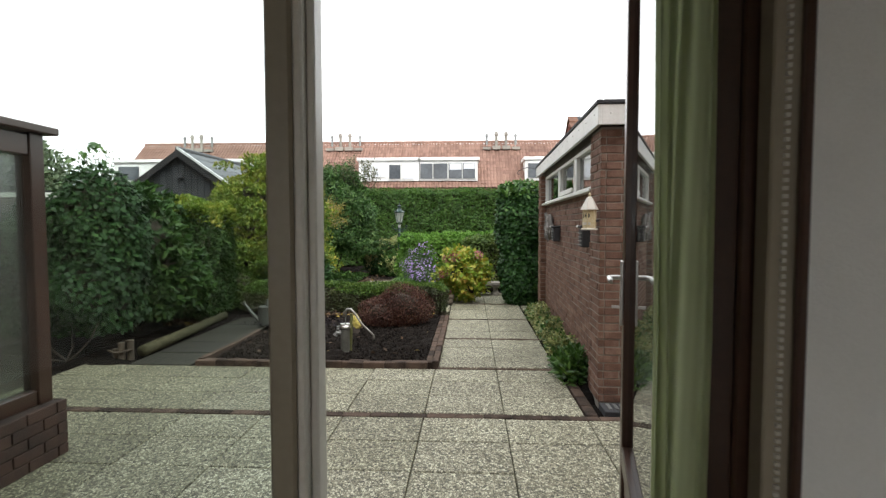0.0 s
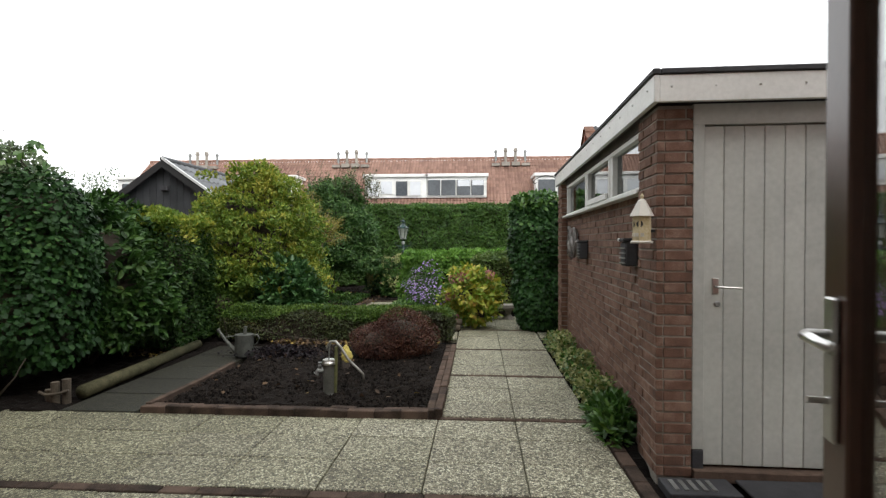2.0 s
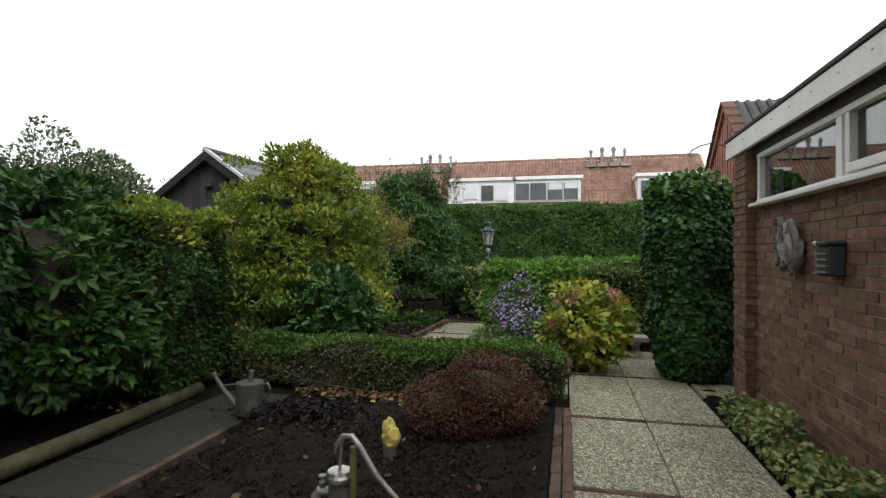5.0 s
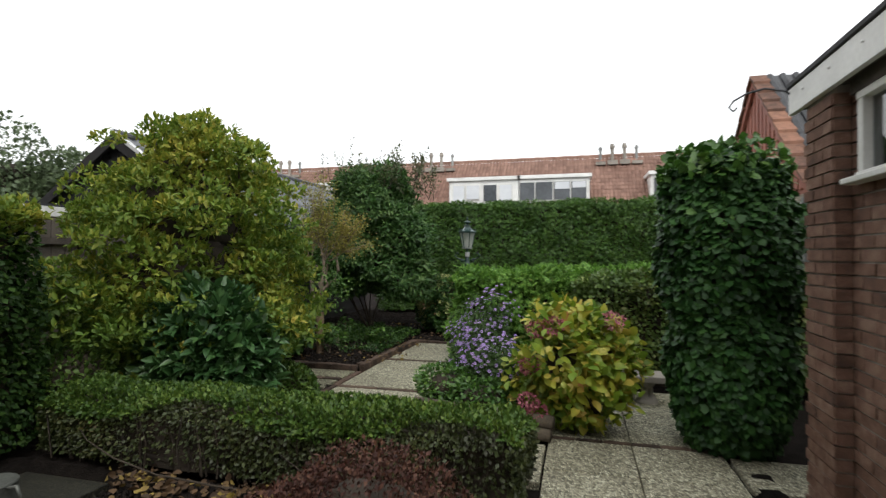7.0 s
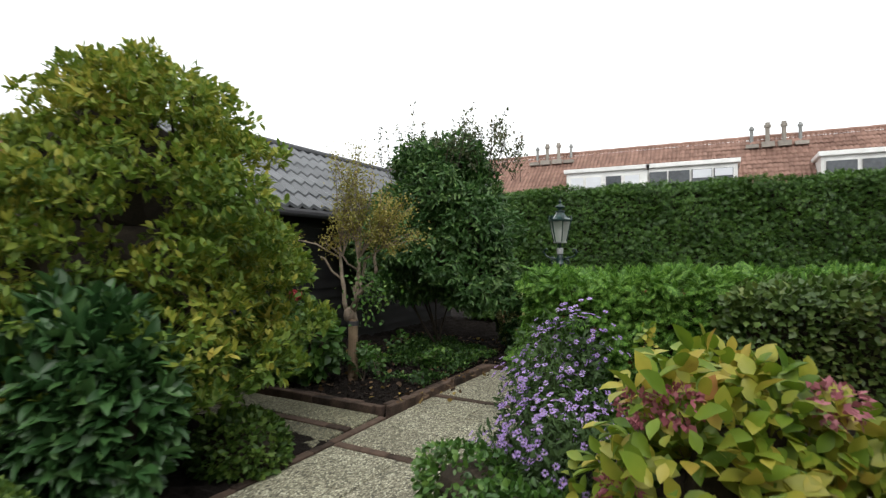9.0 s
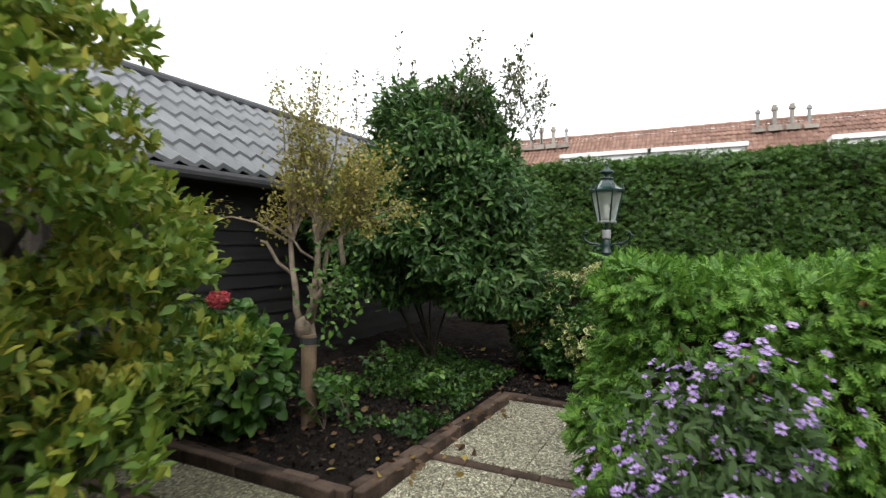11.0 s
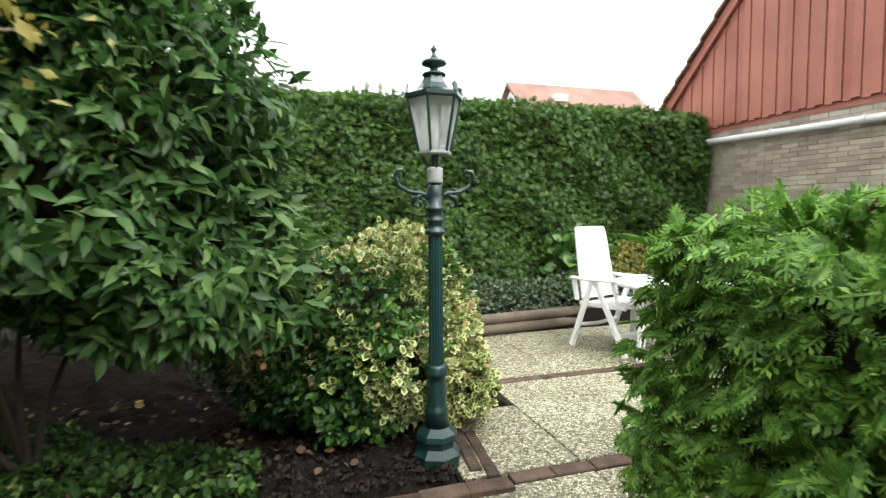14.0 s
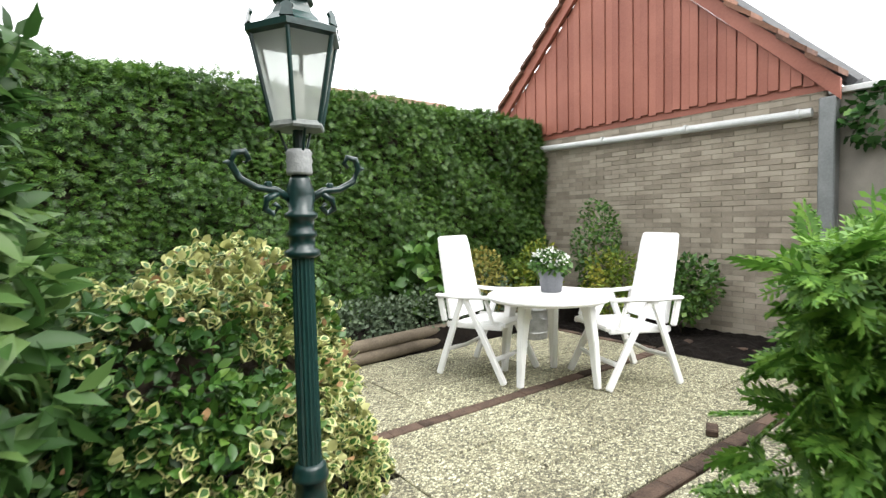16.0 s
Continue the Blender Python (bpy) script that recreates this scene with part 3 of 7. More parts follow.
for y0, y1 in ((8.95, 9.43), (9.43, 9.93), (10.02, 10.45), (10.45, 10.88), (10.88, 11.32), (11.42, 11.82), (11.82, 12.22), (12.22, 12.62)):
    slab(cross_path, -2.5, -1.96, y0, y1)
    slab(cross_path, -1.96, -1.42, y0, y1)
strip(cross_path, -2.5, -1.42, 9.94, 10.01)
strip(cross_path, -2.5, -1.42, 11.33, 11.41)
strip(cross_path, -2.58, -2.51, 8.95, 10.6, "y")
for a, c in ((-3.15, -2.6), (-3.7, -3.15), (-4.25, -3.7)):
    slab(cross_path, a, c, 10.29, 10.62, M_SLABOLD)
    slab(cross_path, a, c, 9.85, 10.19, M_SLABOLD)
strip(cross_path, -4.25, -2.6, 10.2, 10.28)
# Mossy slabs, made near black to carry the hedges' shade in their colour.
M_MOSSYSHADE = aggregate("mossy_dirty_shaded_concrete", 0.068, 1.6)
M_CREAMSLAB = aggregate("cream_washed_gravel", 0.95, 1.25)
side_path = thing("path_3", Matrix(), "narrow mossy side path of concrete slabs, coloured as shaded", "path", kind="structure")
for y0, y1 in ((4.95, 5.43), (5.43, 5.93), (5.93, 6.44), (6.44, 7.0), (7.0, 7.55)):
    slab(side_path, -3.42, -2.78, y0, y1, M_MOSSYSHADE)
patio = thing("pavement_2", Matrix(), "seating patio of cream washed-gravel slabs", "paving", kind="structure")
px = [-1.72 + 0.587 * k for k in range(8)]
for y0, y1 in ((12.11, 12.4), (12.4, 12.69), (12.80, 13.18), (13.18, 13.55), (13.55, 13.93), (14.04, 14.46), (14.46, 14.88), (14.88, 15.3)):
    for a, c in zip(px, px[1:]):
        if a > 1.7 or (a < -1.2 and y0 > 13.5):
            continue
        slab(patio, a, c, y0, y1, M_CREAMSLAB)
strip(patio, -1.52, 2.39, 12.7, 12.79)
strip(patio, -1.13, 2.39, 13.94, 14.03)
strip(patio, 1.82, 1.9, 14.05, 15.3, "y")
strip(patio, 2.39, 2.47, 12.11, 13.93, "y")


def edging(name, x0, y0, x1, y1, label, n=None, w=0.06, h=0.06, rows=2, z=0.0, length=0.22):
    """A raised edge of bricks set along a bed."""
    e = thing(name, Matrix(), label, "edging", kind="structure")
    d = math.hypot(x1 - x0, y1 - y0)
    n = n or max(1, round(d / length))
    ang = math.degrees(math.atan2(y1 - y0, x1 - x0))
    me = bricklet(d / n - 0.006, w, 0.12, 0.006)
    me.materials.append(M_STRIP)
    for r in range(rows):
        for i in range(n):
            s = (i + 0.5 + (0.25 if r else 0)) / (n + 0.25)
            o = new("paver", me)
            o.parent = e
            off = Matrix.Rotation(radians(ang), 4, "Z") @ Vector((0, (r - (rows - 1) / 2) * (w + 0.006), 0))
            o.matrix_basis = pose(x0 + (x1 - x0) * s + off.x, y0 + (y1 - y0) * s + off.y, z + h * (1 - 0.18 * r) + rs.uniform(-0.008, 0.004), rs.uniform(-2, 2), rs.uniform(-2, 2), ang + rs.uniform(-1.5, 1.5))
    return e


edging("trim_1", -2.72, 4.98, -0.36, 4.98, "worn reddish brick edging of the soil bed")
edging("trim_2", -0.37, 4.98, -0.37, 7.6, "worn brick edging beside the garden path")
edging("trim_3", -2.70, 5.05, -2.70, 6.6, "low concrete edging beside the side path", rows=1, w=0.05, h=0.05, length=0.9)
edging("trim_4", -2.58, 10.68, -2.5, 12.6, "dark brick edging round the tree bed", h=0.07)
edging("trim_5", -4.2, 10.72, -2.62, 10.68, "dark brick edging round the tree bed", h=0.06)
edging("trim_6", -2.55, 12.68, -1.5, 12.68, "red brick edging in front of the lamp post", rows=1, w=0.09, h=0.03)
edging("trim_7", -1.615, 12.80, -1.56, 13.30, "red brick edging beside the patio", h=0.012)

# ---- shed ----
shed = thing("shed", Matrix(), "low flat-roofed brick garden shed with white fascia", "shed")
WALL_X, NEAR_X, PIER_X, FRONT_Y, END_Y = 1.06, 1.0, 0.98, 4.05, 8.30
part("wall", box(WALL_X + 0.006, 1.25, FRONT_Y + 0.02, END_Y - 0.012, -0.05, 1.69), M_MORTAR, shed)
part("wall", box(WALL_X + 0.03, 1.22, 7.86, END_Y - 0.02, 1.69, 2.2), M_MORTAR, shed)
part("wall", box(NEAR_X + 0.006, 1.19, FRONT_Y + 0.006, 4.42, -0.05, 2.14), M_MORTAR, shed)
part("wall", box(0.992, 1.06, 7.96, END_Y - 0.012, -0.05, 2.16), M_MORTAR, shed)
part("wall", box(1.25, 4.5, 8.1, END_Y - 0.012, -0.05, 2.2), M_MORTAR, shed)
part("wall", box(2.08, 4.5, FRONT_Y + 0.02, FRONT_Y + 0.2, -0.05, 2.2), M_MORTAR, shed)
part("wall", box(4.4, 4.5, FRONT_Y + 0.2, 8.1, -0.05, 2.2), M_MORTAR, shed)
part("shed_floor", box(1.25, 4.4, 4.25, 8.1, -0.05, 0.02), M_MORTAR, shed)
part("roof", box(1.02, 4.55, 4.03, 8.42, 2.2, 2.28), M_BITUMEN, shed)
part("soffit", box(1.0, 1.30, 4.02, 8.42, 2.165, 2.2), M_FENCE, shed)
fa = part("fascia", box(0.955, 0.985, 3.955, 8.45, 2.14, 2.29, 0.003), M_WHITE, shed)
fb = part("fascia", box(0.985, 4.6, 3.955, 3.985, 2.14, 2.29, 0.003), M_WHITE, shed)
part("roof_edge", box(0.945, 0.99, 3.945, 8.46, 2.292, 2.325, 0.006), M_BITUMEN, shed, "dark metal roof edge")
part("roof_edge", box(0.99, 4.6, 3.945, 3.99, 2.292, 2.325, 0.006), M_BITUMEN, shed, "dark metal roof edge")
sc = bmesh.new()
bmesh.ops.create_uvsphere(sc, u_segments=8, v_segments=6, radius=0.007)
sc_me = bpy.data.meshes.new("screw")
sc.to_mesh(sc_me)
sc_me.materials.append(M_STEEL)
for i in range(14):
    o = new("screw", sc_me)
    o.parent = fa
    o.location = (0.954, 4.08 + 0.32 * i, 2.235)
for i in range(12):
    o = new("screw", sc_me)
    o.parent = fb
    o.location = (1.05 + 0.235 * i, 3.954, 2.225)
vent = thing("roof_vent", pose(1.35, 6.9, 2.3), "small dark roof vent on the flat roof", "vent")
part("pipe", lathe([(0.05, 0), (0.05, 0.12)], 14), M_BITUMEN, vent)
part("cowl", lathe([(0.085, 0.12), (0.085, 0.17), (0.03, 0.19)], 14), M_BITUMEN, vent)

# brickwork: courses 0.0625 high, stretchers 0.21 long
brick_meshes = {}
far_bricks = bmesh.new()
rb = random.Random(11)
near_count = 0


def brick(axis, u0, u1, z0, z1, plane, near):
    """One brick with its face in the plane; axis 'y' runs along the long wall, 'x' along the front."""
    global near_count
    L, H = u1 - u0, z1 - z0
    if L < 0.02:
        return
    out = rb.uniform(-0.004, 0.003)
    uc, zc = (u0 + u1) / 2, (z0 + z1) / 2
    if near:
        key = (axis, round(L, 3), round(H, 3))
        if key not in brick_meshes:
            bm_ = box(-0.02, 0.02, -L / 2, L / 2, -H / 2, H / 2, 0.003) if axis == "y" else box(-L / 2, L / 2, -0.02, 0.02, -H / 2, H / 2, 0.003)
            me = bpy.data.meshes.new("brick")
            bm_.to_mesh(me)
            bm_.free()
            me.materials.append(M_BRICK)
            brick_meshes[key] = me
        o = new("brick", brick_meshes[key])
        o.parent = shed
        o.location = (plane + 0.02 + out, uc, zc) if axis == "y" else (uc, plane + 0.02 + out, zc)
        near_count += 1
    elif axis == "y":
        box(plane + out, plane + 0.04, u0, u1, z0, z1, 0, far_bricks)
    else:
        box(u0, u1, plane + out, plane + 0.04, z0, z1, 0, far_bricks)


def course(axis, a, c, z, plane, shift, near):
    u = a - shift
    while u < c - 0.02:
        u0, u1 = max(u + 0.005, a), min(u + 0.205, c)
        if u1 - u0 > 0.03:
            brick(axis, u0, u1, z + 0.005, z + 0.0575, plane, near(u0, z))
        u += 0.21


for k in range(34):
    z = 0.0625 * k
    if z < 1.66:
        course("y", 4.42, 7.96, z, WALL_X, (0.105 if k % 2 else 0) + (0.03 if k % 3 else 0), lambda u, zz: u < 5.5 and zz > 0.5)
    else:
        course("y", 7.90, 7.96, z, WALL_X, 0, lambda u, zz: False)
    if z < 2.12:
        course("y", 4.05, 4.42, z, NEAR_X, 0.105 if k % 2 else 0.16, lambda u, zz: True)
        course("x", NEAR_X + 0.042, 1.2, z, FRONT_Y, 0.09 if k % 2 else 0.0, lambda u, zz: True)
        brick("x", 0.984, 1.056, z + 0.005, z + 0.0575, 7.95, False)
        course("y", 7.96, 8.30, z, PIER_X, 0.105 if k % 2 else 0, lambda u, zz: False)
    course("x", 2.10, 3.3, z, FRONT_Y, 0.105 if k % 2 else 0, lambda u, zz: False)
tagged(part("brickwork", far_bricks, M_BRICKJ, shed), kind="stuff")
part("lintel", box(1.03, 1.2, 4.42, 7.9, 2.09, 2.165), M_FENCE, shed)

# window band in the long wall
def slanted(x, y0, z0, y1, z1, w):
    """A flat leaning strip from (y0, z0) up to (y1, z1)."""
    b = bmesh.new()
    q = [b.verts.new((xx, yy, zz)) for xx in (x, x + 0.006) for yy, zz in ((y0, z0), (y0 + w, z0), (y1 + w, z1), (y1, z1))]
    for f in ((3, 2, 1, 0), (4, 5, 6, 7), (0, 1, 5, 4), (1, 2, 6, 5), (2, 3, 7, 6), (3, 0, 4, 7)):
        b.faces.new([q[j] for j in f])
    bmesh.ops.recalc_face_normals(b, faces=b.faces[:])
    return b


wy = [4.44, 5.46, 6.55, 7.80]
winb = part("window", box(1.03, 1.12, 4.42, 7.86, 1.69, 1.725, 0.004), M_WHITE, shed, "white painted window band")
part("window_sill", box(0.985, 1.12, 4.42, 7.9, 1.672, 1.70, 0.004), M_WHITE, winb)
part("frame", box(1.035, 1.11, 4.42, 7.86, 2.055, 2.092, 0.003), M_WHITE, winb)
for y, w_ in ((4.43, 0.045), (5.30, 0.085), (5.41, 0.05), (6.40, 0.05), (6.48, 0.07), (7.80, 0.05)):
    part("frame", box(1.036, 1.108, y, y + w_, 1.725, 2.055, 0.003), M_WHITE, winb)
for y0, y1 in ((4.475, 5.30), (5.46, 6.40), (6.55, 7.80)):
    p_ = part("pane", box(1.075, 1.079, y0, y1, 1.722, 2.058), glass_mat("shed_glass", (0.55, 0.58, 0.58), 0.0, 0.35), winb)
    p_.visible_shadow = False
part("stay", slanted(1.095, 7.03, 1.73, 6.90, 2.05, 0.05), M_RAIN, winb, "grey casement stay")
part("inner_jamb", box(1.13, 1.16, 7.58, 7.74, 1.72, 2.06), M_WHITE, winb)
part("frame", box(1.012, 1.034, 5.47, 6.39, 1.728, 1.775, 0.004), M_WHITE, winb, "opening sash with flaking white paint")

# shed door
door = thing("door_1", pose(1.205, FRONT_Y + 0.03, 0), "closed white boarded shed door with grimy foot", "door", kind="structure")
part("frame", box(0.0, 0.065, -0.02, 0.07, 0.16, 2.1, 0.003), M_DOORW, door)
part("frame", box(0.0, 0.065, -0.022, 0.07, 0.0, 0.155, 0.003), M_BITUMEN, door, "dark frame foot")
part("frame", box(0.845, 0.91, -0.02, 0.07, 0.0, 2.1, 0.003), M_DOORW, door)
part("frame", box(0.0, 0.91, -0.021, 0.07, 2.03, 2.15, 0.003), M_DOORW, door)
for i in range(7):
    w = 0.775 / 7
    part("board", box(0.068 + i * w, 0.068 + (i + 1) * w - 0.0025, 0.0, 0.04, 0.065, 2.025, 0.004), M_DOORW, door)
part("back_board", box(0.068, 0.843, 0.04, 0.05, 0.065, 2.025), M_DOORW, door)
part("threshold", box(0.0, 0.91, -0.05, 0.07, -0.02, 0.05, 0.006), M_STRIP, door)
for z in (0.22, 1.04, 1.86):
    part("hinge", lathe([(0.012, -0.05), (0.014, -0.045), (0.014, 0.045), (0.012, 0.05)], 10, m=Matrix.Translation((0.845, -0.018, z))), M_ZINC, door)
pl = part("handle_plate", box(0.115, 0.15, -0.008, 0.0, 1.06, 1.15, 0.002), M_STEEL, door)
part("handle", tube([(0.132, -0.008, 1.1), (0.132, -0.045, 1.1), (0.15, -0.05, 1.1), (0.26, -0.05, 1.095)], [0.008, 0.008, 0.008, 0.006], 10), M_STEEL, pl)
part("keyhole", lathe([(0.018, 0), (0.012, 0.006)], 12, m=pose(0.145, -0.001, 1.0, 90)), M_ZINC, door)

# grate at the shed corner
grate = thing("drain_grate", pose(1.02, 3.83, 0), "dark cast iron drain grate at the shed corner", "drain")
part("frame", box(-0.02, 0.36, -0.02, 0.18, -0.04, 0.012, 0.004), M_BITUMEN, grate)
for i in range(5):
    part("slat", box(0.02 + i * 0.05, 0.045 + i * 0.05, 0.02, 0.14, 0.012, 0.02), M_ZINC, grate)
tagged(link("door_mat", box(1.42, 2.05, 3.78, 4.0, 0.0, 0.015, 0.005), M_BITUMEN), "dark rubber mat before the shed door", "mat")


# wall lamps, bird house, wreath
def wall_lamp(y, z):
    t = thing("wall_lamp", pose(WALL_X, y, z), "small black louvred wall lamp on the shed", "lamp", "wall lamps on the shed")
    part("body", box(-0.09, 0.0, -0.07, 0.07, -0.09, 0.08, 0.012), M_BITUMEN, t)
    part("cap", box(-0.105, 0.0, -0.075, 0.075, 0.08, 0.105, 0.008), M_BITUMEN, t)
    for i in range(4):
        part("slat", box(-0.098, -0.088, -0.066, 0.066, -0.072 + i * 0.034, -0.062 + i * 0.034), M_ZINC, t)
    part("sensor", lathe([(0.004, -0.012), (0.013, -0.006), (0.014, 0.0), (0.011, 0.010), (0.003, 0.014)], 10, m=Matrix.Translation((-0.1, 0.055, 0.092))), M_WHITE, t, smooth=True)
    return t


wall_lamp(4.70, 1.28)
wall_lamp(6.55, 1.27)
M_YELLOW = mat("faded_yellow_paint", (0.44, 0.34, 0.17), (0.74, 0.68, 0.50), 0.6, 10, 90, 0.2)
bird = thing("bird_house", pose(0.925, 4.075, 1.35) @ Matrix.Scale(0.8, 4), "cream and yellow hexagonal bird house on the shed", "bird house")
part("floor", lathe([(0.078, 0), (0.082, 0.012), (0.076, 0.02)], 6), M_CREAM, bird)
part("body", lathe([(0.066, 0.02), (0.066, 0.2)], 6), M_YELLOW, bird)
part("roof", lathe([(0.088, 0.198), (0.08, 0.215), (0.03, 0.31), (0.012, 0.325)], 6), M_CREAM, bird)
part("finial", lathe([(0.008, 0.32), (0.014, 0.345), (0.004, 0.365)], 10), M_YELLOW, bird)
for a in (120, 180, 240):
    part("hole", lathe([(0.024, 0), (0.024, 0.004)], 12, m=pose(0, 0, 0.14, 0, 0, a) @ pose(0.0575, 0, 0, 0, 90, 0)), M_BITUMEN, bird)
    part("band", box(0.056, 0.062, -0.03, 0.03, 0.05, 0.075, m=pose(0, 0, 0, 0, 0, a)), M_CREAM, bird)
part("bracket", box(0.05, 0.09, -0.01, 0.01, 0.08, 0.1), M_BITUMEN, bird)
orn_w = thing("wall_ornament", pose(WALL_X - 0.055, 7.10, 1.355), "twisted grey driftwood ornament hung on the shed wall", "ornament")
M_DRIFT = mat("silver_driftwood", (0.035, 0.031, 0.028), (0.29, 0.27, 0.25), 0.55, 26, 70, 0.9, vary=0.3, depth=0.008)
rw = random.Random(3)
dw = bmesh.new()
bmesh.ops.create_uvsphere(dw, u_segments=40, v_segments=30, radius=1.0)
for v in dw.verts:
    h_ = v.co.z
    a_ = math.atan2(v.co.y, v.co.x)
    fold = 1 + 0.20 * math.sin(5 * a_ + 2.5 * h_) + 0.10 * math.sin(11 * a_ - 4 * h_) + 0.10 * noise.noise(v.co * 5.0)
    taper = 0.82 - 0.22 * h_
    v.co = Vector((v.co.x * 0.055 * fold, (v.co.y * 0.135 * fold + 0.02 * math.sin(3 * h_)) * taper, h_ * 0.175 * (1 + 0.08 * noise.noise(v.co * 3.0))))
part("body", dw, M_DRIFT, orn_w, smooth=True)
for k, (y0, z0, y1, z1, r_) in enumerate(((0.06, -0.14, 0.05, 0.16, 0.020), (-0.01, -0.15, 0.02, 0.19, 0.024), (-0.07, -0.13, -0.03, 0.15, 0.018), (0.02, 0.12, 0.12, 0.165, 0.018), (0.10, -0.02, 0.07, -0.13, 0.016), (-0.05, -0.05, -0.01, -0.17, 0.015), (-0.08, -0.08, -0.15, -0.19, 0.010))):
    pts = [(-0.045 + rw.uniform(-0.012, 0.012), y0 + (y1 - y0) * i / 7 + rw.uniform(-0.014, 0.014), z0 + (z1 - z0) * i / 7) for i in range(8)]
    part("branch", tube(pts, [r_ * rw.uniform(0.6, 1.1) for _ in range(8)], 8), M_DRIFT, orn_w, smooth=True)

# the shed stands a little askew to the path
ASKEW = Matrix.Translation((0.98, 4.05, 0)) @ Matrix.Rotation(radians(-1.4), 4, "Z") @ Matrix.Translation((-0.98, -4.05, 0))
for ob in [q for q in scene.objects if q.parent is None and q.name.split(".")[0] in ("shed", "roof_vent", "door_1", "wall_lamp", "bird_house", "wall_ornament")]:
    ob.matrix_basis = ASKEW @ ob.matrix_basis

# ---- black barn ----
barn = thing("black_barn", Matrix(), "black timber barn with grey tile-profile roof", "barn")
part("wall", box(-7.3, -4.98, 10.85, 16.4, -0.05, 1.95), M_BLACKWOOD, barn)
for i in range(15):
    part("board", prism([(-4.985, 0.02 + 0.135 * i), (-4.94, 0.02 + 0.135 * i), (-4.965, 0.165 + 0.135 * i), (-4.985, 0.165 + 0.135 * i)], 10.82, 16.4), M_BLACKWOOD, barn)
M_GABLE = mat("dark_grey_boards", (0.016, 0.018, 0.020), (0.045, 0.048, 0.052), 0.7, 3, 70, 0.4)
part("gable", prism([(-7.35, 1.9), (-4.98, 1.9), (-4.98, 2.1), (-6.17, 2.93), (-7.35, 2.1)], 10.85, 11.0), M_BLACKWOOD, barn)
for i in range(17):
    x = -7.36 + 0.14 * i
    top = 2.93 - abs(x + 0.07 + 6.17) * 0.70
    part("board", box(x, x + 0.132, 10.825, 10.848, 0.0, top, 0.004), M_GABLE, barn)


def tile_sheet(roof_of, x0, z0, x1, z1, y0, y1, rows, pitch, wave=0.022, lip=0.018):
    """Courses of wavy tiles from the eave (x0, z0) to the ridge (x1, z1), each a part."""
    nyy = int((y1 - y0) / pitch * 6)
    for r in range(rows):
        s0, s1 = r / rows, (r + 1.06) / rows
        b = bmesh.new()
        ring = []
        for s, lift in ((s0, lip), (s1, 0.0)):
            row = []
            for j in range(nyy + 1):
                y = y0 + (y1 - y0) * j / nyy
                ph = (y / pitch) % 1.0
                w = wave * (math.sin(2 * math.pi * ph) + 0.35 * math.sin(4 * math.pi * ph))
                row.append(b.verts.new((x0 + (x1 - x0) * min(s, 1), y, z0 + (z1 - z0) * min(s, 1) + w + lift)))
            ring.append(row)
        low = [b.verts.new(v.co - Vector((0, 0, lip + 0.012))) for v in ring[0]]
        for j in range(nyy):
            b.faces.new((ring[0][j], ring[0][j + 1], ring[1][j + 1], ring[1][j]))
            b.faces.new((low[j], low[j + 1], ring[0][j + 1], ring[0][j]))
        part("roof_sheet", b, M_ROOFGREY, roof_of, "grey glossy tile-profile roof sheet")


tile_sheet(barn, -4.60, 1.86, -6.17, 2.97, 10.7, 16.6, 6, 0.2, 0.02, 0.03)
part("roof", prism([(-7.75, 1.86), (-6.17, 2.95), (-6.17, 2.99), (-7.75, 1.90)], 10.7, 16.6), M_ROOFDARK, barn)
part("ridge", tube([(-6.17, 10.68, 2.985), (-6.17, 16.62, 2.985)], 0.055, 10), M_ROOFDARK, barn)
part("roof_underlay", prism([(-6.17, 2.9), (-4.62, 1.81), (-4.62, 1.835), (-6.17, 2.93)], 10.75, 16.55), M_BLACKWOOD, barn)
part("barge_board", prism([(-6.17, 2.82), (-6.17, 2.97), (-4.6, 1.87), (-4.6, 1.72)], 10.66, 10.70), M_BLACKWOOD, barn)
part("barge_board", prism([(-6.17, 2.82), (-6.17, 2.97), (-7.75, 1.87), (-7.75, 1.72)], 10.66, 10.70), M_BLACKWOOD, barn)
part("gutter", tube([(-4.60, 10.7, 1.79), (-4.60, 16.6, 1.79)], 0.05, 10), M_BITUMEN, barn)
part("verge_trim", prism([(-6.17, 2.975), (-6.17, 3.03), (-4.57, 1.91), (-4.57, 1.865)], 10.64, 10.72), M_RAIN, barn, "light grey metal verge trim")
spot = thing("spotlight", pose(-6.17, 10.80, 2.42), "small black floodlight on the barn gable", "lamp")
part("body", box(-0.07, 0.07, -0.08, 0.0, -0.045, 0.045, 0.01), M_BITUMEN, spot)
part("bracket", box(-0.02, 0.02, 0.0, 0.03, -0.03, 0.03), M_BITUMEN, spot)

# ---- fence on the far side and neighbours ----
fence = thing("fence", Matrix(), "dark weathered vertical board garden fence", "fence")
for i in range(42):
    y = 4.6 + 0.15 * i
    part("board", box(-5.42, -5.40, y, y + 0.142, -0.05, 1.72 + rb.uniform(-0.01, 0.01), 0.003), M_FENCE, fence)
for y in (4.6, 6.6, 8.6, 10.6):
    part("post", box(-5.40, -5.32, y, y + 0.08, -0.05, 1.74, 0.006), M_FENCE, fence)
part("rail", box(-5.40, -5.36, 4.6, 10.9, 1.45, 1.52), M_FENCE, fence)
part("rail", box(-5.40, -5.36, 4.6, 10.9, 0.3, 0.37), M_FENCE, fence)
gar = thing("neighbour_garage", Matrix(), "flat-roofed neighbour garage with white fascia", "garage")
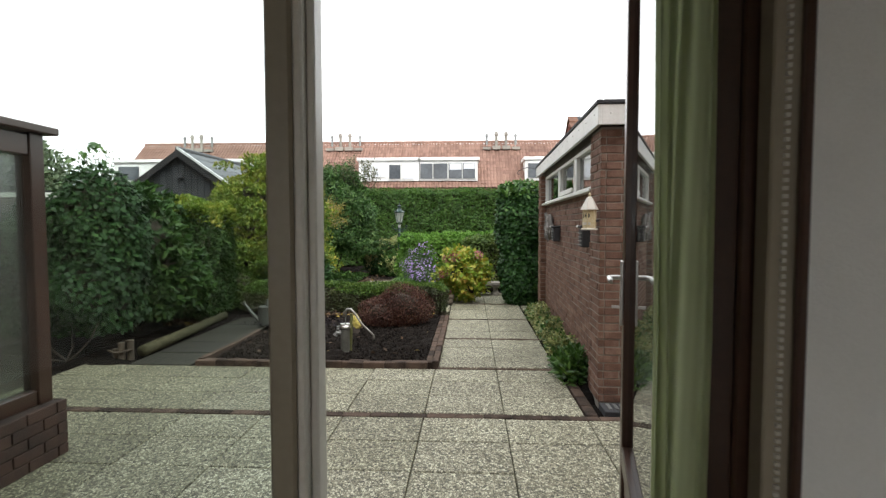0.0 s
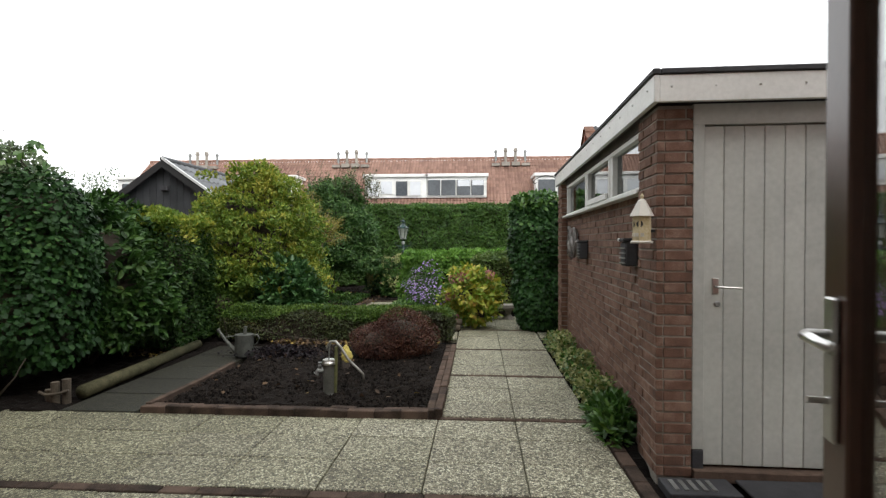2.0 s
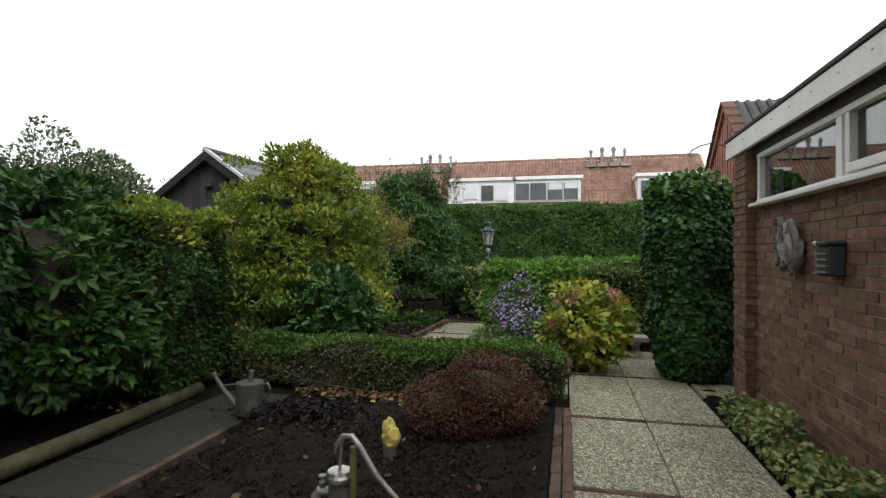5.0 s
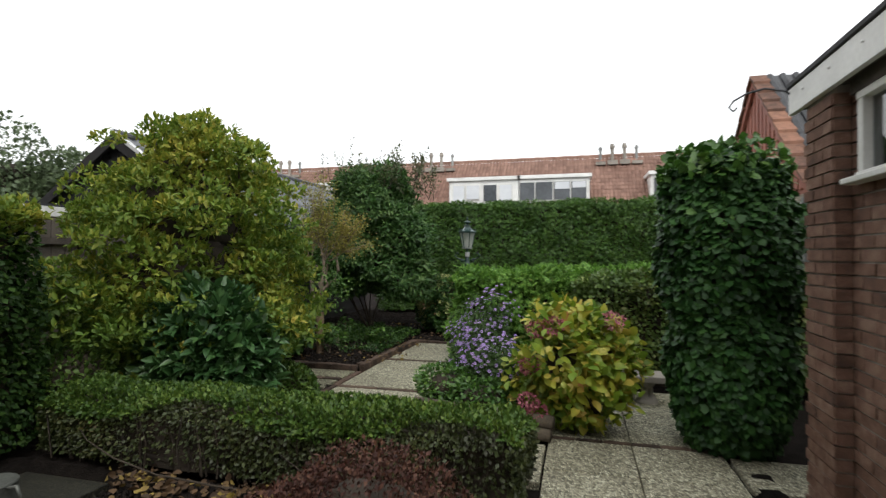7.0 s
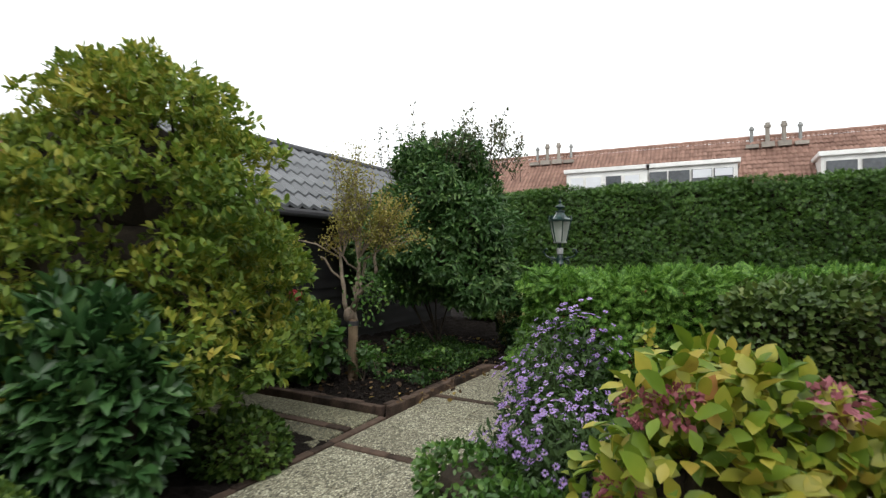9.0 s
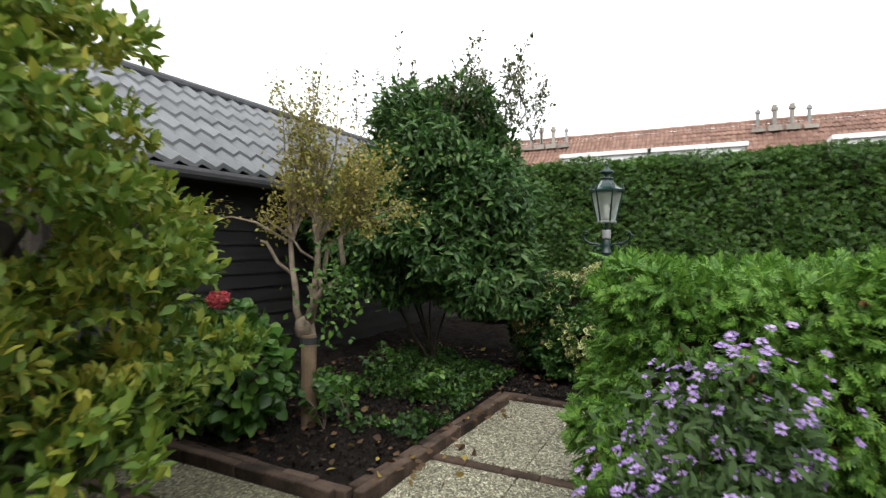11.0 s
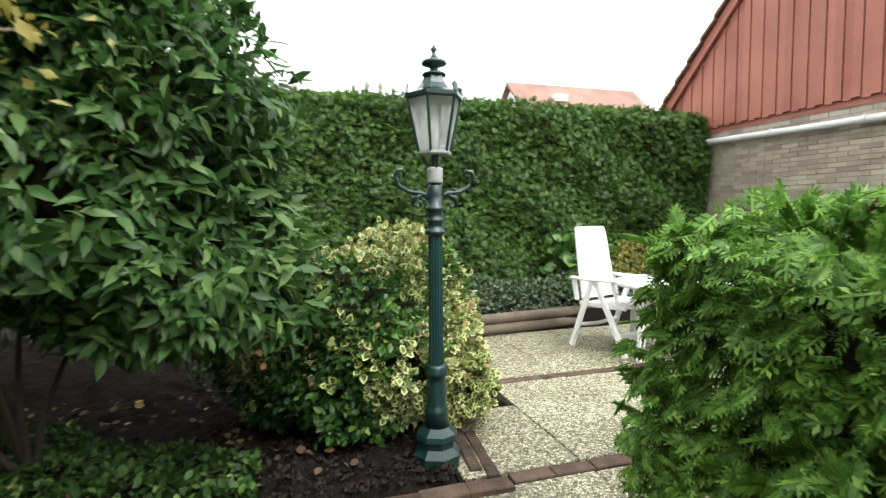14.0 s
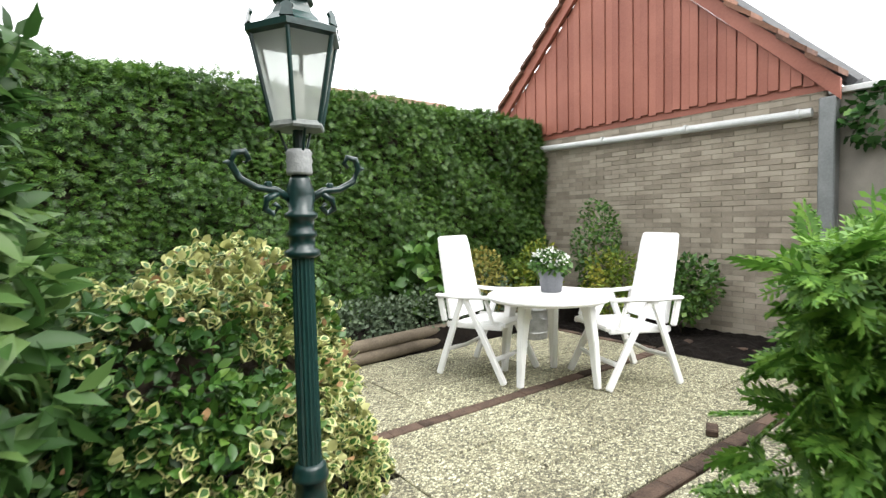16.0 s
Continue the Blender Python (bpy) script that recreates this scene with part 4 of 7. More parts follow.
part("wall", box(-8.4, -6.3, 8.2, 10.6, -0.05, 1.79), M_PLANE, gar)
part("fascia", box(-8.45, -6.2, 8.1, 10.62, 1.79, 1.92, 0.01), M_WHITE, gar)
part("roof", box(-8.45, -6.2, 8.1, 10.62, 1.922, 1.95), M_BITUMEN, gar)
tall = thing("neighbour_house", Matrix(), "tall brown brick neighbour house", "house")
part("wall", box(-12.0, -8.5, -2.5, 8.95, -0.05, 7.5), mat("brown_house_brick", (0.075, 0.052, 0.042), (0.17, 0.125, 0.10), 0.9, 3, 40, 0.4), tall)
part("roof", prism([(-12.3, 7.4), (-10.3, 9.4), (-8.2, 7.4)], -2.7, 9.1), M_ROOFDARK, tall)
nb = bmesh.new()
for k in range(112):
    for i in range(14):
        u = 6.05 + 0.21 * i - (0.105 if k % 2 else 0)
        box(-8.51, -8.488 + rb.uniform(-0.003, 0.003), u + 0.005, min(u + 0.205, 8.955), 0.4 + 0.0625 * k, 0.4525 + 0.0625 * k, 0, nb)
tagged(part("brickwork", nb, mat("brown_neighbour_brick", (0.060, 0.034, 0.026), (0.17, 0.095, 0.068), 0.9, 4, 60, 0.4, vary=0.4, island=True), tall), kind="stuff")


def gable_house(name, x, y, w, d, eave, ridge, label, wall, roof, rz, chimney=False):
    h = thing(name, pose(x, y, -0.05, 0, 0, rz), label, "house")
    part("wall", prism([(-w / 2, 0), (-w / 2, eave), (0, ridge - 0.1), (w / 2, eave), (w / 2, 0)], 0, d), wall, h)
    r_ = 0.18
    k = (ridge - eave) / (w / 2)
    part("roof", prism([(0, ridge), (w / 2 + 0.35, eave - 0.35 * k), (w / 2 + 0.35, eave - 0.35 * k + r_), (0, ridge + r_), (-w / 2 - 0.35, eave - 0.35 * k + r_), (-w / 2 - 0.35, eave - 0.35 * k)], -0.3, d + 0.3), roof, h)
    if chimney:
        part("chimney", box(-0.45, 0.45, 1.5, 2.3, ridge - 0.5, ridge + 1.1, 0.02), M_PLANE, h)
        for i in range(3):
            part("chimney_pot", box(-0.3 + i * 0.22, -0.18 + i * 0.22, 1.7, 2.1, ridge + 1.1, ridge + 1.22), M_MORTAR, h)
    return h


gable_house("brick_house", -24.5, 13.5, 9, 10, 4.6, 8.6, "brown brick house with dark verge", M_PLANE, M_ROOFDARK, 75)
gable_house("brick_house", -35.2, 24.3, 8, 10, 6.0, 8.0, "distant brick house with white verge and chimney", M_PLANE, M_MORTAR, 62, True)

# ---- terrace row beyond the back hedge ----
row = thing("terraced_houses", Matrix(), "row of terraced houses with orange tiled roof", "houses")
part("wall", box(-24.5, 7.75, 34.9, 41.9, -0.05, 4.15), M_PLANE, row)
part("gable", prism([(34.9, 4.1), (38.4, 7.3), (41.9, 4.1)], -7.7, -7.5), M_WHITE, row).matrix_basis = pose(0, 0, 0, 0, 0, 90)
rt = bmesh.new()
rr = random.Random(2)
for r in range(15):
    s0, s1 = r / 15, (r + 1.12) / 15
    y0, z0, y1, z1 = 34.4 + 4.05 * s0, 3.75 + 3.65 * s0, 34.4 + 4.05 * min(s1, 1), 3.75 + 3.65 * min(s1, 1)
    for c_ in range(150):
        x = -24.7 + c_ * 0.217
        dz = rr.uniform(-0.012, 0.012)
        v = [rt.verts.new(q) for q in ((x, y0, z0 + 0.05 + dz), (x + 0.11, y0 - 0.03, z0 + 0.11 + dz), (x + 0.215, y0, z0 + 0.05 + dz), (x + 0.215, y1, z1 + dz), (x + 0.11, y1 - 0.03, z1 + 0.06 + dz), (x, y1, z1 + dz))]
        rt.faces.new((v[0], v[1], v[4], v[5]))
        rt.faces.new((v[1], v[2], v[3], v[4]))
tagged(part("roof_tiles", rt, M_ROOFRED, row, "orange clay pantiles"), kind="stuff")
part("roof", prism([(34.5, 3.7), (38.45, 7.28), (42.4, 3.7), (42.4, 3.6), (34.5, 3.6)], -7.8, 24.7), M_ROOFRED, row).matrix_basis = pose(0, 0, 0, 0, 0, 90)
part("ridge", tube([(-24.7 + i * 0.45, 38.45, 7.40 + (0.02 if i % 2 else 0.0)) for i in range(73)], 0.12, 8), M_ROOFRED, row)


def dormer(x0, x1, panes, label):
    d = part("dormer", box(x0, x1, 34.75, 38.0, 4.28, 5.62), M_WHITE, row, label)
    part("dormer_roof", box(x0 - 0.12, x1 + 0.12, 34.6, 38.2, 5.62, 5.83, 0.02), M_WHITE, d)
    for a, c, z0, z1, dark in panes:
        part("window_frame", box(a - 0.05, c + 0.05, 34.70, 34.76, z0 - 0.05, z1 + 0.05), M_WHITE, d)
        part("pane", box(a, c, 34.66, 34.70, z0, z1), M_FARGLASS if dark else M_BLIND, d)
        part("glazing_bar", box(a - 0.03, a + 0.01, 34.64, 34.70, z0, z1), M_WHITE if not dark else M_FARFRAME, d)


M_FARGLASS = mat("dark_far_window", (0.035, 0.04, 0.045), (0.09, 0.10, 0.11), 0.08, 0.8, 8, 0)
M_BLIND = mat("white_blind", (0.55, 0.57, 0.60), (0.68, 0.70, 0.72), 0.4, 2, 30, 0.05)
M_FARFRAME = mat("dark_window_frame", (0.05, 0.05, 0.05), (0.09, 0.09, 0.09), 0.4, 2, 30, 0)
dormer(-7.5, -3.42, [(-7.25, -6.6, 4.42, 5.35, False), (-6.45, -5.7, 4.55, 5.35, False), (-5.4, -4.68, 4.42, 5.35, True), (-4.5, -3.82, 4.42, 5.33, False)], "white flat-roofed dormer")
dormer(-3.38, 0.5, [(-3.3, -2.52, 4.42, 5.42, True), (-2.42, -1.52, 4.42, 5.42, True), (-1.4, -0.56, 4.42, 5.42, True), (-0.46, 0.32, 4.42, 5.42, True)], "white flat-roofed dormer with dark windows")
dormer(3.65, 7.2, [(3.85, 4.9, 4.45, 5.4, True), (5.1, 6.0, 4.45, 5.4, True), (6.2, 7.0, 4.45, 5.4, True)], "white flat-roofed dormer")
dormer(-17.5, -12.2, [(-13.6, -12.6, 4.42, 5.35, True), (-15.2, -14.0, 4.42, 5.35, True)], "white flat-roofed dormer")
dormer(-24.6, -20.5, [(-24.2, -22.8, 4.42, 5.35, True)], "white flat-roofed dormer")
part("blind", box(-1.38, -0.58, 34.63, 34.66, 5.0, 5.4), M_BLIND, row)
part("blind", box(-0.44, 0.3, 34.63, 34.66, 5.05, 5.4), M_BLIND, row)
for x0 in (-10.2, 1.2, -21.4):
    for i, (dx, tall_) in enumerate(((0, 0), (0.68, 1), (1.38, 1), (2.08, 0))):
        c_ = part("chimney", lathe([(0.10, 6.6), (0.10, 7.75), (0.15, 7.77), (0.15, 7.9), (0.11, 7.92), (0.11, 8.02)] if tall_ else [(0.08, 6.9), (0.08, 7.72), (0.12, 7.74), (0.12, 7.84), (0.07, 7.87), (0.07, 7.93), (0.02, 7.95)], 12, m=Matrix.Translation((x0 + dx, 38.1 - 0.2 * tall_, 0))), M_MORTAR if tall_ else M_ZINC, row, "grey flue pipe")
        part("flashing", box(x0 + dx - 0.28, x0 + dx + 0.28, 37.4, 38.2, 6.72, 6.98 if tall_ else 6.9), M_MORTAR, row)
h2 = gable_house("white_house", 10.3, 38.5, 8.0, 8, 5.0, 8.6, "white gabled house with orange tiled roof", M_WHITE, M_ROOFRED, -90)
part("dormer", box(1.6, 3.9, 3.6, 7.0, 5.0, 6.35), M_WHITE, h2)
part("pane", box(3.9, 3.94, 4.2, 6.5, 5.5, 6.2), M_FARGLASS, h2)
part("skylight", box(0.9, 1.5, 2.0, 2.8, 7.55, 7.95), M_RAIN, h2)

# ---- red gabled building on the boundary ----
barnr = thing("red_gable_house", Matrix(), "tan brick building with red boarded gable", "house")
GX = 2.95
part("wall", box(GX + 0.005, GX + 0.95, 13.12, 17.2, -0.05, 2.22), mat("tan_mortar", (0.21, 0.183, 0.146), (0.31, 0.275, 0.22), 0.95, 5, 120, 0.4), barnr)
part("wall", box(GX + 0.03, 6.0, 8.4, 13.12, -0.05, 2.16), M_MORTAR, barnr, "grey rendered lower wall")
part("coping", box(GX - 0.02, 6.0, 8.4, 13.10, 2.16, 2.21, 0.006), M_RAIN, barnr)
tb = bmesh.new()
near_tan = []
for k in range(43):
    z = 0.052 * k
    u = 13.13 - (0.105 if k % 2 else 0)
    while u < 17.1:
        u0, u1 = max(13.13, u + 0.005), min(17.1, u + 0.205)
        if u1 - u0 > 0.04:
            if 1.2 < z < 2.05 and 13.1 < u0 < 15.2:
                near_tan.append((u0, u1, z))
            else:
                box(GX + rb.uniform(-0.003, 0.003), GX + 0.03, u0, u1, z + 0.003, z + 0.049, 0, tb)
        u += 0.21
tagged(part("brickwork", tb, M_BRICKTAN, barnr), kind="stuff")
tan_meshes = {}
for u0, u1, z in near_tan:
    key = round(u1 - u0, 3)
    if key not in tan_meshes:
        q = box(-0.015, 0.015, -key / 2, key / 2, -0.023, 0.023, 0.003)
        me = bpy.data.meshes.new("brick")
        q.to_mesh(me)
        q.free()
        me.materials.append(M_BRICKTAN1)
        tan_meshes[key] = me
    o = new("brick", tan_meshes[key])
    o.parent = barnr
    o.location = (GX + 0.015 + rb.uniform(-0.003, 0.003), (u0 + u1) / 2, z + 0.026)
PK_Y, PK_Z, RE_Y, RE_Z = 15.22, 4.30, 13.0, 2.12
SL = (PK_Z - RE_Z) / (PK_Y - RE_Y)
gb = bmesh.new()
vv = [gb.verts.new(p) for p in ((GX - 0.005, 13.1, 2.2), (GX - 0.005, 17.35, 2.2), (GX - 0.005, PK_Y, PK_Z - 0.05), (GX + 0.02, 13.1, 2.2), (GX + 0.02, 17.35, 2.2), (GX + 0.02, PK_Y, PK_Z - 0.05))]
for f in ((0, 1, 2), (5, 4, 3), (0, 3, 4, 1), (1, 4, 5, 2), (2, 5, 3, 0)):
    gb.faces.new([vv[i] for i in f])
bmesh.ops.recalc_face_normals(gb, faces=gb.faces[:])
part("gable_backing", gb, M_REDBOARD, barnr)
for i in range(46):
    y0 = 13.2 + 0.091 * i
    y1 = y0 + 0.083
    t0, t1 = PK_Z - SL * abs(y0 - PK_Y) - 0.03, PK_Z - SL * abs(y1 - PK_Y) - 0.03
    if y0 < PK_Y < y1:
        t0 = t1 = PK_Z - 0.12
    zb = 2.26 + (0.018 if i % 2 else 0.0)
    if min(t0, t1) < zb + 0.02:
        continue
    b = bmesh.new()
    d0 = GX - (0.040 if i % 2 else 0.028)
    q = [b.verts.new(p) for p in ((d0, y0, zb), (d0, y1, zb), (d0, y1, t1), (d0, y0, t0), (GX, y0, zb), (GX, y1, zb), (GX, y1, t1), (GX, y0, t0))]
    for f in ((3, 2, 1, 0), (4, 5, 6, 7), (0, 1, 5, 4), (1, 2, 6, 5), (2, 3, 7, 6), (3, 0, 4, 7)):
        b.faces.new([q[j] for j in f])
    bmesh.ops.recalc_face_normals(b, faces=b.faces[:])
    part("board", b, M_REDBOARD, barnr)


def rake(yA, zA, yB, zB, x0, x1, t, name, material, label=""):
    b = bmesh.new()
    q = [b.verts.new(p) for p in ((x0, yA, zA), (x0, yB, zB), (x0, yB, zB + t), (x0, yA, zA + t), (x1, yA, zA), (x1, yB, zB), (x1, yB, zB + t), (x1, yA, zA + t))]
    for f in ((0, 1, 2, 3), (7, 6, 5, 4), (0, 4, 5, 1), (1, 5, 6, 2), (2, 6, 7, 3), (3, 7, 4, 0)):
        b.faces.new([q[j] for j in f])
    bmesh.ops.recalc_face_normals(b, faces=b.faces[:])
    return part(name, b, material, barnr, label)


LE_Y = 17.45
LE_Z = PK_Z - SL * (LE_Y - PK_Y)
rake(RE_Y, RE_Z - 0.02, PK_Y, PK_Z - 0.02, GX - 0.09, GX - 0.045, 0.17, "barge_board", M_REDBOARD)
rake(LE_Y, LE_Z - 0.02, PK_Y, PK_Z - 0.02, GX - 0.09, GX - 0.045, 0.17, "barge_board", M_REDBOARD)
M_VERGE = mat("brown_verge_tile", (0.07, 0.034, 0.022), (0.24, 0.115, 0.072), 0.85, 9, 60, 0.6, vary=0.5)
for side, ye in ((0, RE_Y), (1, LE_Y)):
    n = 10
    for i in range(n):
        s0, s1 = i / n, (i + 1.08) / n
        ya, yb = ye + (PK_Y - ye) * s0, ye + (PK_Y - ye) * min(s1, 1)
        za, zb = (PK_Z - SL * abs(y - PK_Y) + 0.15 for y in (ya, yb))
        rake(ya, za + 0.035, yb, zb - 0.015, GX - 0.14, GX + 0.12, 0.05, "verge_tile", M_VERGE)
rake(RE_Y - 0.05, RE_Z + 0.08, PK_Y, PK_Z + 0.13, GX + 0.12, GX + 1.0, 0.03, "roof", M_ROOFDARK)
rake(LE_Y, LE_Z + 0.1, PK_Y, PK_Z + 0.13, GX + 0.12, GX + 1.0, 0.03, "roof", M_ROOFDARK)
for i in range(10):
    s0 = i / 10
    ya = RE_Y - 0.05 + (PK_Y - RE_Y) * s0
    za = PK_Z - SL * abs(ya - PK_Y) + 0.17
    b = bmesh.new()
    for j in range(5):
        x = GX + 0.16 + 0.2 * j
        tube([(x, ya, za), (x, ya + 0.24, za + 0.24 * SL)], 0.06, 6, b)
    part("roof_tile_course", b, M_ROOFDARK, barnr)
part("rain_pipe", tube([(GX - 0.07, 16.3, 2.085), (GX - 0.07, 15.0, 2.055), (GX - 0.07, 13.2, 2.025)], 0.038, 12), M_RAIN, barnr, "grey plastic pipe along the wall")
for y in (13.3, 14.3, 15.3):
    part("pipe_clip", lathe([(0.045, -0.015), (0.045, 0.015)], 12, m=pose(GX - 0.07, y, 2.025 + 0.021 * (y - 13.2), 90)), M_RAIN, barnr)
part("downpipe", box(GX - 0.12, GX + 0.01, 13.02, 13.14, 0.0, 2.13, 0.01), mat("dull_zinc_sheet", (0.13, 0.14, 0.14), (0.24, 0.25, 0.25), 0.5, 6, 60, 0.1, metal=0.3), barnr)

# ---- the house the walk starts in ----
tagged(link("wall_south", box(-6.0, -2.05, 0.98, 1.22, -0.05, 5.6), M_PLANE), "plain brick house wall", "wall", kind="structure")
tagged(link("wall_south_2", box(0.586, 4.5, 0.985, 1.22, -0.05, 5.6), M_PLASTER), "white plastered house wall", "wall", kind="structure")
tagged(link("wall_south_3", box(-2.05, 0.586, 0.98, 1.22, 2.56, 5.6), M_PLASTER), "plain wall over the garden door", "wall", kind="structure")
tagged(link("wall_south_4", box(-2.05, -0.40, 0.99, 1.21, -0.05, 0.12), M_PLANE), "low wall under the window", "wall", kind="structure")
tagged(link("floor", box(-4.0, 4.5, -4.5, 1.2, -0.05, 0.03), M_FLOORIN), "brown indoor floor", "floor", kind="structure")
tagged(link("ceiling", box(-4.0, 4.5, -4.5, 0.98, 2.6, 2.8), M_PLASTER), "white ceiling", "ceiling", kind="structure")
tagged(link("wall_west", box(-4.2, -4.0, -4.5, 0.98, -0.05, 2.8), M_PLASTER), "plain room wall", "wall", kind="structure")
tagged(link("wall_east", box(1.35, 1.5, -4.5, 0.98, -0.05, 2.8), M_PLASTER), "plain room wall", "wall", kind="structure")
# The unseen back wall has an opening added to let daylight into the room.
tagged(link("wall_north", box(-4.2, -2.6, -4.7, -4.5, -0.05, 2.8), M_PLASTER), "plain room wall", "wall", kind="structure")
tagged(link("wall_north_2", box(1.0, 4.5, -4.7, -4.5, -0.05, 2.8), M_PLASTER), "plain room wall", "wall", kind="structure")
tagged(link("wall_north_3", box(-2.6, 1.0, -4.7, -4.5, -0.05, 0.7), M_PLASTER), "plain room wall under the added light opening", "wall", kind="structure")
tagged(link("wall_north_4", box(-2.6, 1.0, -4.7, -4.5, 2.35, 2.8), M_PLASTER), "plain room wall over the added light opening", "wall", kind="structure")
tagged(link("wall_south_5", box(0.612, 4.5, 1.222, 1.26, -0.05, 5.6), M_PLANE), "red brick outer face of the house", "wall", kind="structure")
jamb = thing("door_frame", Matrix(), "taupe painted garden door frame", "door frame", kind="structure")
part("post", box(-0.380, -0.329, 0.945, 1.05, 0.03, 2.5, 0.006), M_TAUPE, jamb)
part("rebate", box(-0.329, -0.311, 0.952, 1.03, 0.03, 2.5, 0.004), M_CREAM, jamb)
part("rebate", box(-0.311, -0.294, 0.978, 1.03, 0.03, 2.5, 0.003), M_CREAM, jamb)
part("post", box(0.437, 0.500, 0.992, 1.12, 0.03, 2.5, 0.005), M_BROWN, jamb)
part("post", box(0.502, 0.584, 0.99, 1.12, 0.03, 2.5, 0.005), M_BROWN, jamb)
part("header", box(-0.39, 0.60, 0.955, 1.13, 2.5, 2.56, 0.005), M_TAUPE, jamb)
part("threshold", box(-0.39, 0.60, 0.96, 1.22, 0.0, 0.045, 0.006), M_BROWN, jamb)
win = thing("window_1", Matrix(), "large fixed window beside the garden door", "window", kind="structure")
part("window_frame", box(-2.05, -1.98, 0.99, 1.12, 0.12, 2.5, 0.005), M_TAUPE, win)
part("window_frame", box(-1.98, -0.392, 0.99, 1.12, 0.12, 0.18, 0.005), M_TAUPE, win)
part("window_frame", box(-1.98, -0.392, 0.99, 1.12, 2.44, 2.5, 0.005), M_TAUPE, win)
pn = part("pane", box(-1.98, -0.392, 1.06, 1.066, 0.18, 2.44), M_GLASS, win)
pn.visible_shadow = False
gd = thing("door_2", pose(0.368, 0.954, 0, 0, 0, 77.7), "open brown glazed garden door with steel handle", "door", kind="structure")
DW = 0.955
for a, c in ((0.0, 0.075), (DW - 0.085, DW)):
    part("stile", box(a, c, -0.022, 0.022, 0.05, 2.42, 0.004), M_BROWN, gd)
part("rail", box(0.075, DW - 0.085, -0.022, 0.022, 2.33, 2.42, 0.004), M_BROWN, gd)
part("rail", box(0.075, DW - 0.085, -0.022, 0.022, 0.55, 0.62, 0.004), M_BROWN, gd)
part("rail", box(0.075, DW - 0.085, -0.022, 0.022, 0.05, 0.12, 0.004), M_BROWN, gd)
for i in range(4):
    part("panel", box(0.075, DW - 0.085, -0.012, 0.012, 0.122 + i * 0.107, 0.226 + i * 0.107, 0.006), M_BROWN, gd)
pn = part("pane", box(0.075, DW - 0.085, -0.003, 0.003, 0.62, 2.33), glass_mat("door_glass", (0.72, 0.76, 0.75), 0.0, 0.9), gd)
pn.visible_shadow = False
for s in (-1, 1):
    pl = part("handle_plate", box(DW - 0.062, DW - 0.026, s * 0.022, s * 0.032, 1.04, 1.27, 0.003), M_STEEL, gd)
    part("handle", tube([(DW - 0.044, s * 0.03, 1.21), (DW - 0.044, s * 0.06, 1.21), (DW - 0.06, s * 0.07, 1.21), (DW - 0.16, s * 0.07, 1.208)], 0.009, 10), M_STEEL, pl, smooth=True)
    part("key", box(DW - 0.047, DW - 0.041, s * 0.03, s * 0.06, 1.10, 1.11), M_STEEL, pl)
M_CURT = leaf_mat("green_curtain_cloth", [(0.0, (0.54, 0.59, 0.37)), (1.0, (0.66, 0.70, 0.48))], 0.9, 0.65, patch=3, amount=1.0)
cb = bmesh.new()
prev = None
for i in range(61):
    s = i / 60
    x = 0.322 + 0.088 * s
    yy = 0.912 + 0.03 * math.sin(s * 29) * (0.5 + 0.5 * math.sin(s * 5 + 1))
    cur = [cb.verts.new((x + 0.012 * math.sin(z * 1.7 + s * 6) - 0.016 * max(0, (2.0 - z) * 0.4), yy, z)) for z in (0.05, 0.4, 0.8, 1.2, 1.6, 2.0, 2.5)]
    if prev:
        for a in range(6):
            cb.faces.new((prev[a], cur[a], cur[a + 1], prev[a + 1]))
    prev = cur
bmesh.ops.solidify(cb, geom=cb.faces[:], thickness=0.002)
tagged(link("curtain", cb, M_CURT, smooth=True), "sheer green curtain gathered at the garden door", "curtain")
tagged(link("curtain_rail", box(0.30, 0.584, 0.80, 0.97, 2.532, 2.555, 0.004), M_CREAM), "cream curtain rail above the garden door", "curtain rail")
blind = thing("blind_guide", pose(0.521, 0.935, 0), "taupe side guide with a beaded chain", "blind")
part("post", box(0.002, 0.062, 0.0, 0.048, 0.03, 2.56, 0.004), M_TAUPE, blind)
part("post", box(0.045, 0.062, -0.02, -0.001, 0.03, 2.56, 0.004), M_BROWN, blind)
ch = bmesh.new()
for i in range(170):
    box(0.022, 0.030, -0.006, 0.0, 0.1 + i * 0.014, 0.107 + i * 0.014, 0, ch)
tagged(part("bead_chain", ch, M_CREAM, blind), kind="stuff")
screen = thing("privacy_screen", Matrix(), "dark framed frosted glass screen on a brick base", "screen")
M_DARKBRICK = mat("dark_stained_brick", (0.020, 0.011, 0.008), (0.075, 0.036, 0.024), 0.8, 9, 120, 0.6)
part("base", box(-2.72, -2.48, 1.25, 2.98, -0.05, 0.33), M_DARKBRICK, screen)
for k in range(5):
    for i in range(9):
        u = 1.25 + 0.21 * i - (0.1 if k % 2 else 0)
        u0, u1 = max(1.25, u), min(2.99, u + 0.2)
        if u1 > u0 + 0.03:
            part("brick", box(-2.475 - 0.02, -2.47, u0, u1, 0.0675 * k, 0.0675 * k + 0.062, 0.003), M_DARKBRICK, screen)
    part("brick", box(-2.73, -2.47, 2.985, 3.0, 0.0675 * k, 0.0675 * k + 0.062, 0.003), M_DARKBRICK, screen)
part("post", box(-2.64, -2.54, 2.88, 2.98, 0.33, 1.93, 0.005), M_BROWN, screen)
part("post", box(-2.64, -2.54, 1.25, 1.33, 0.33, 1.93, 0.005), M_BROWN, screen)
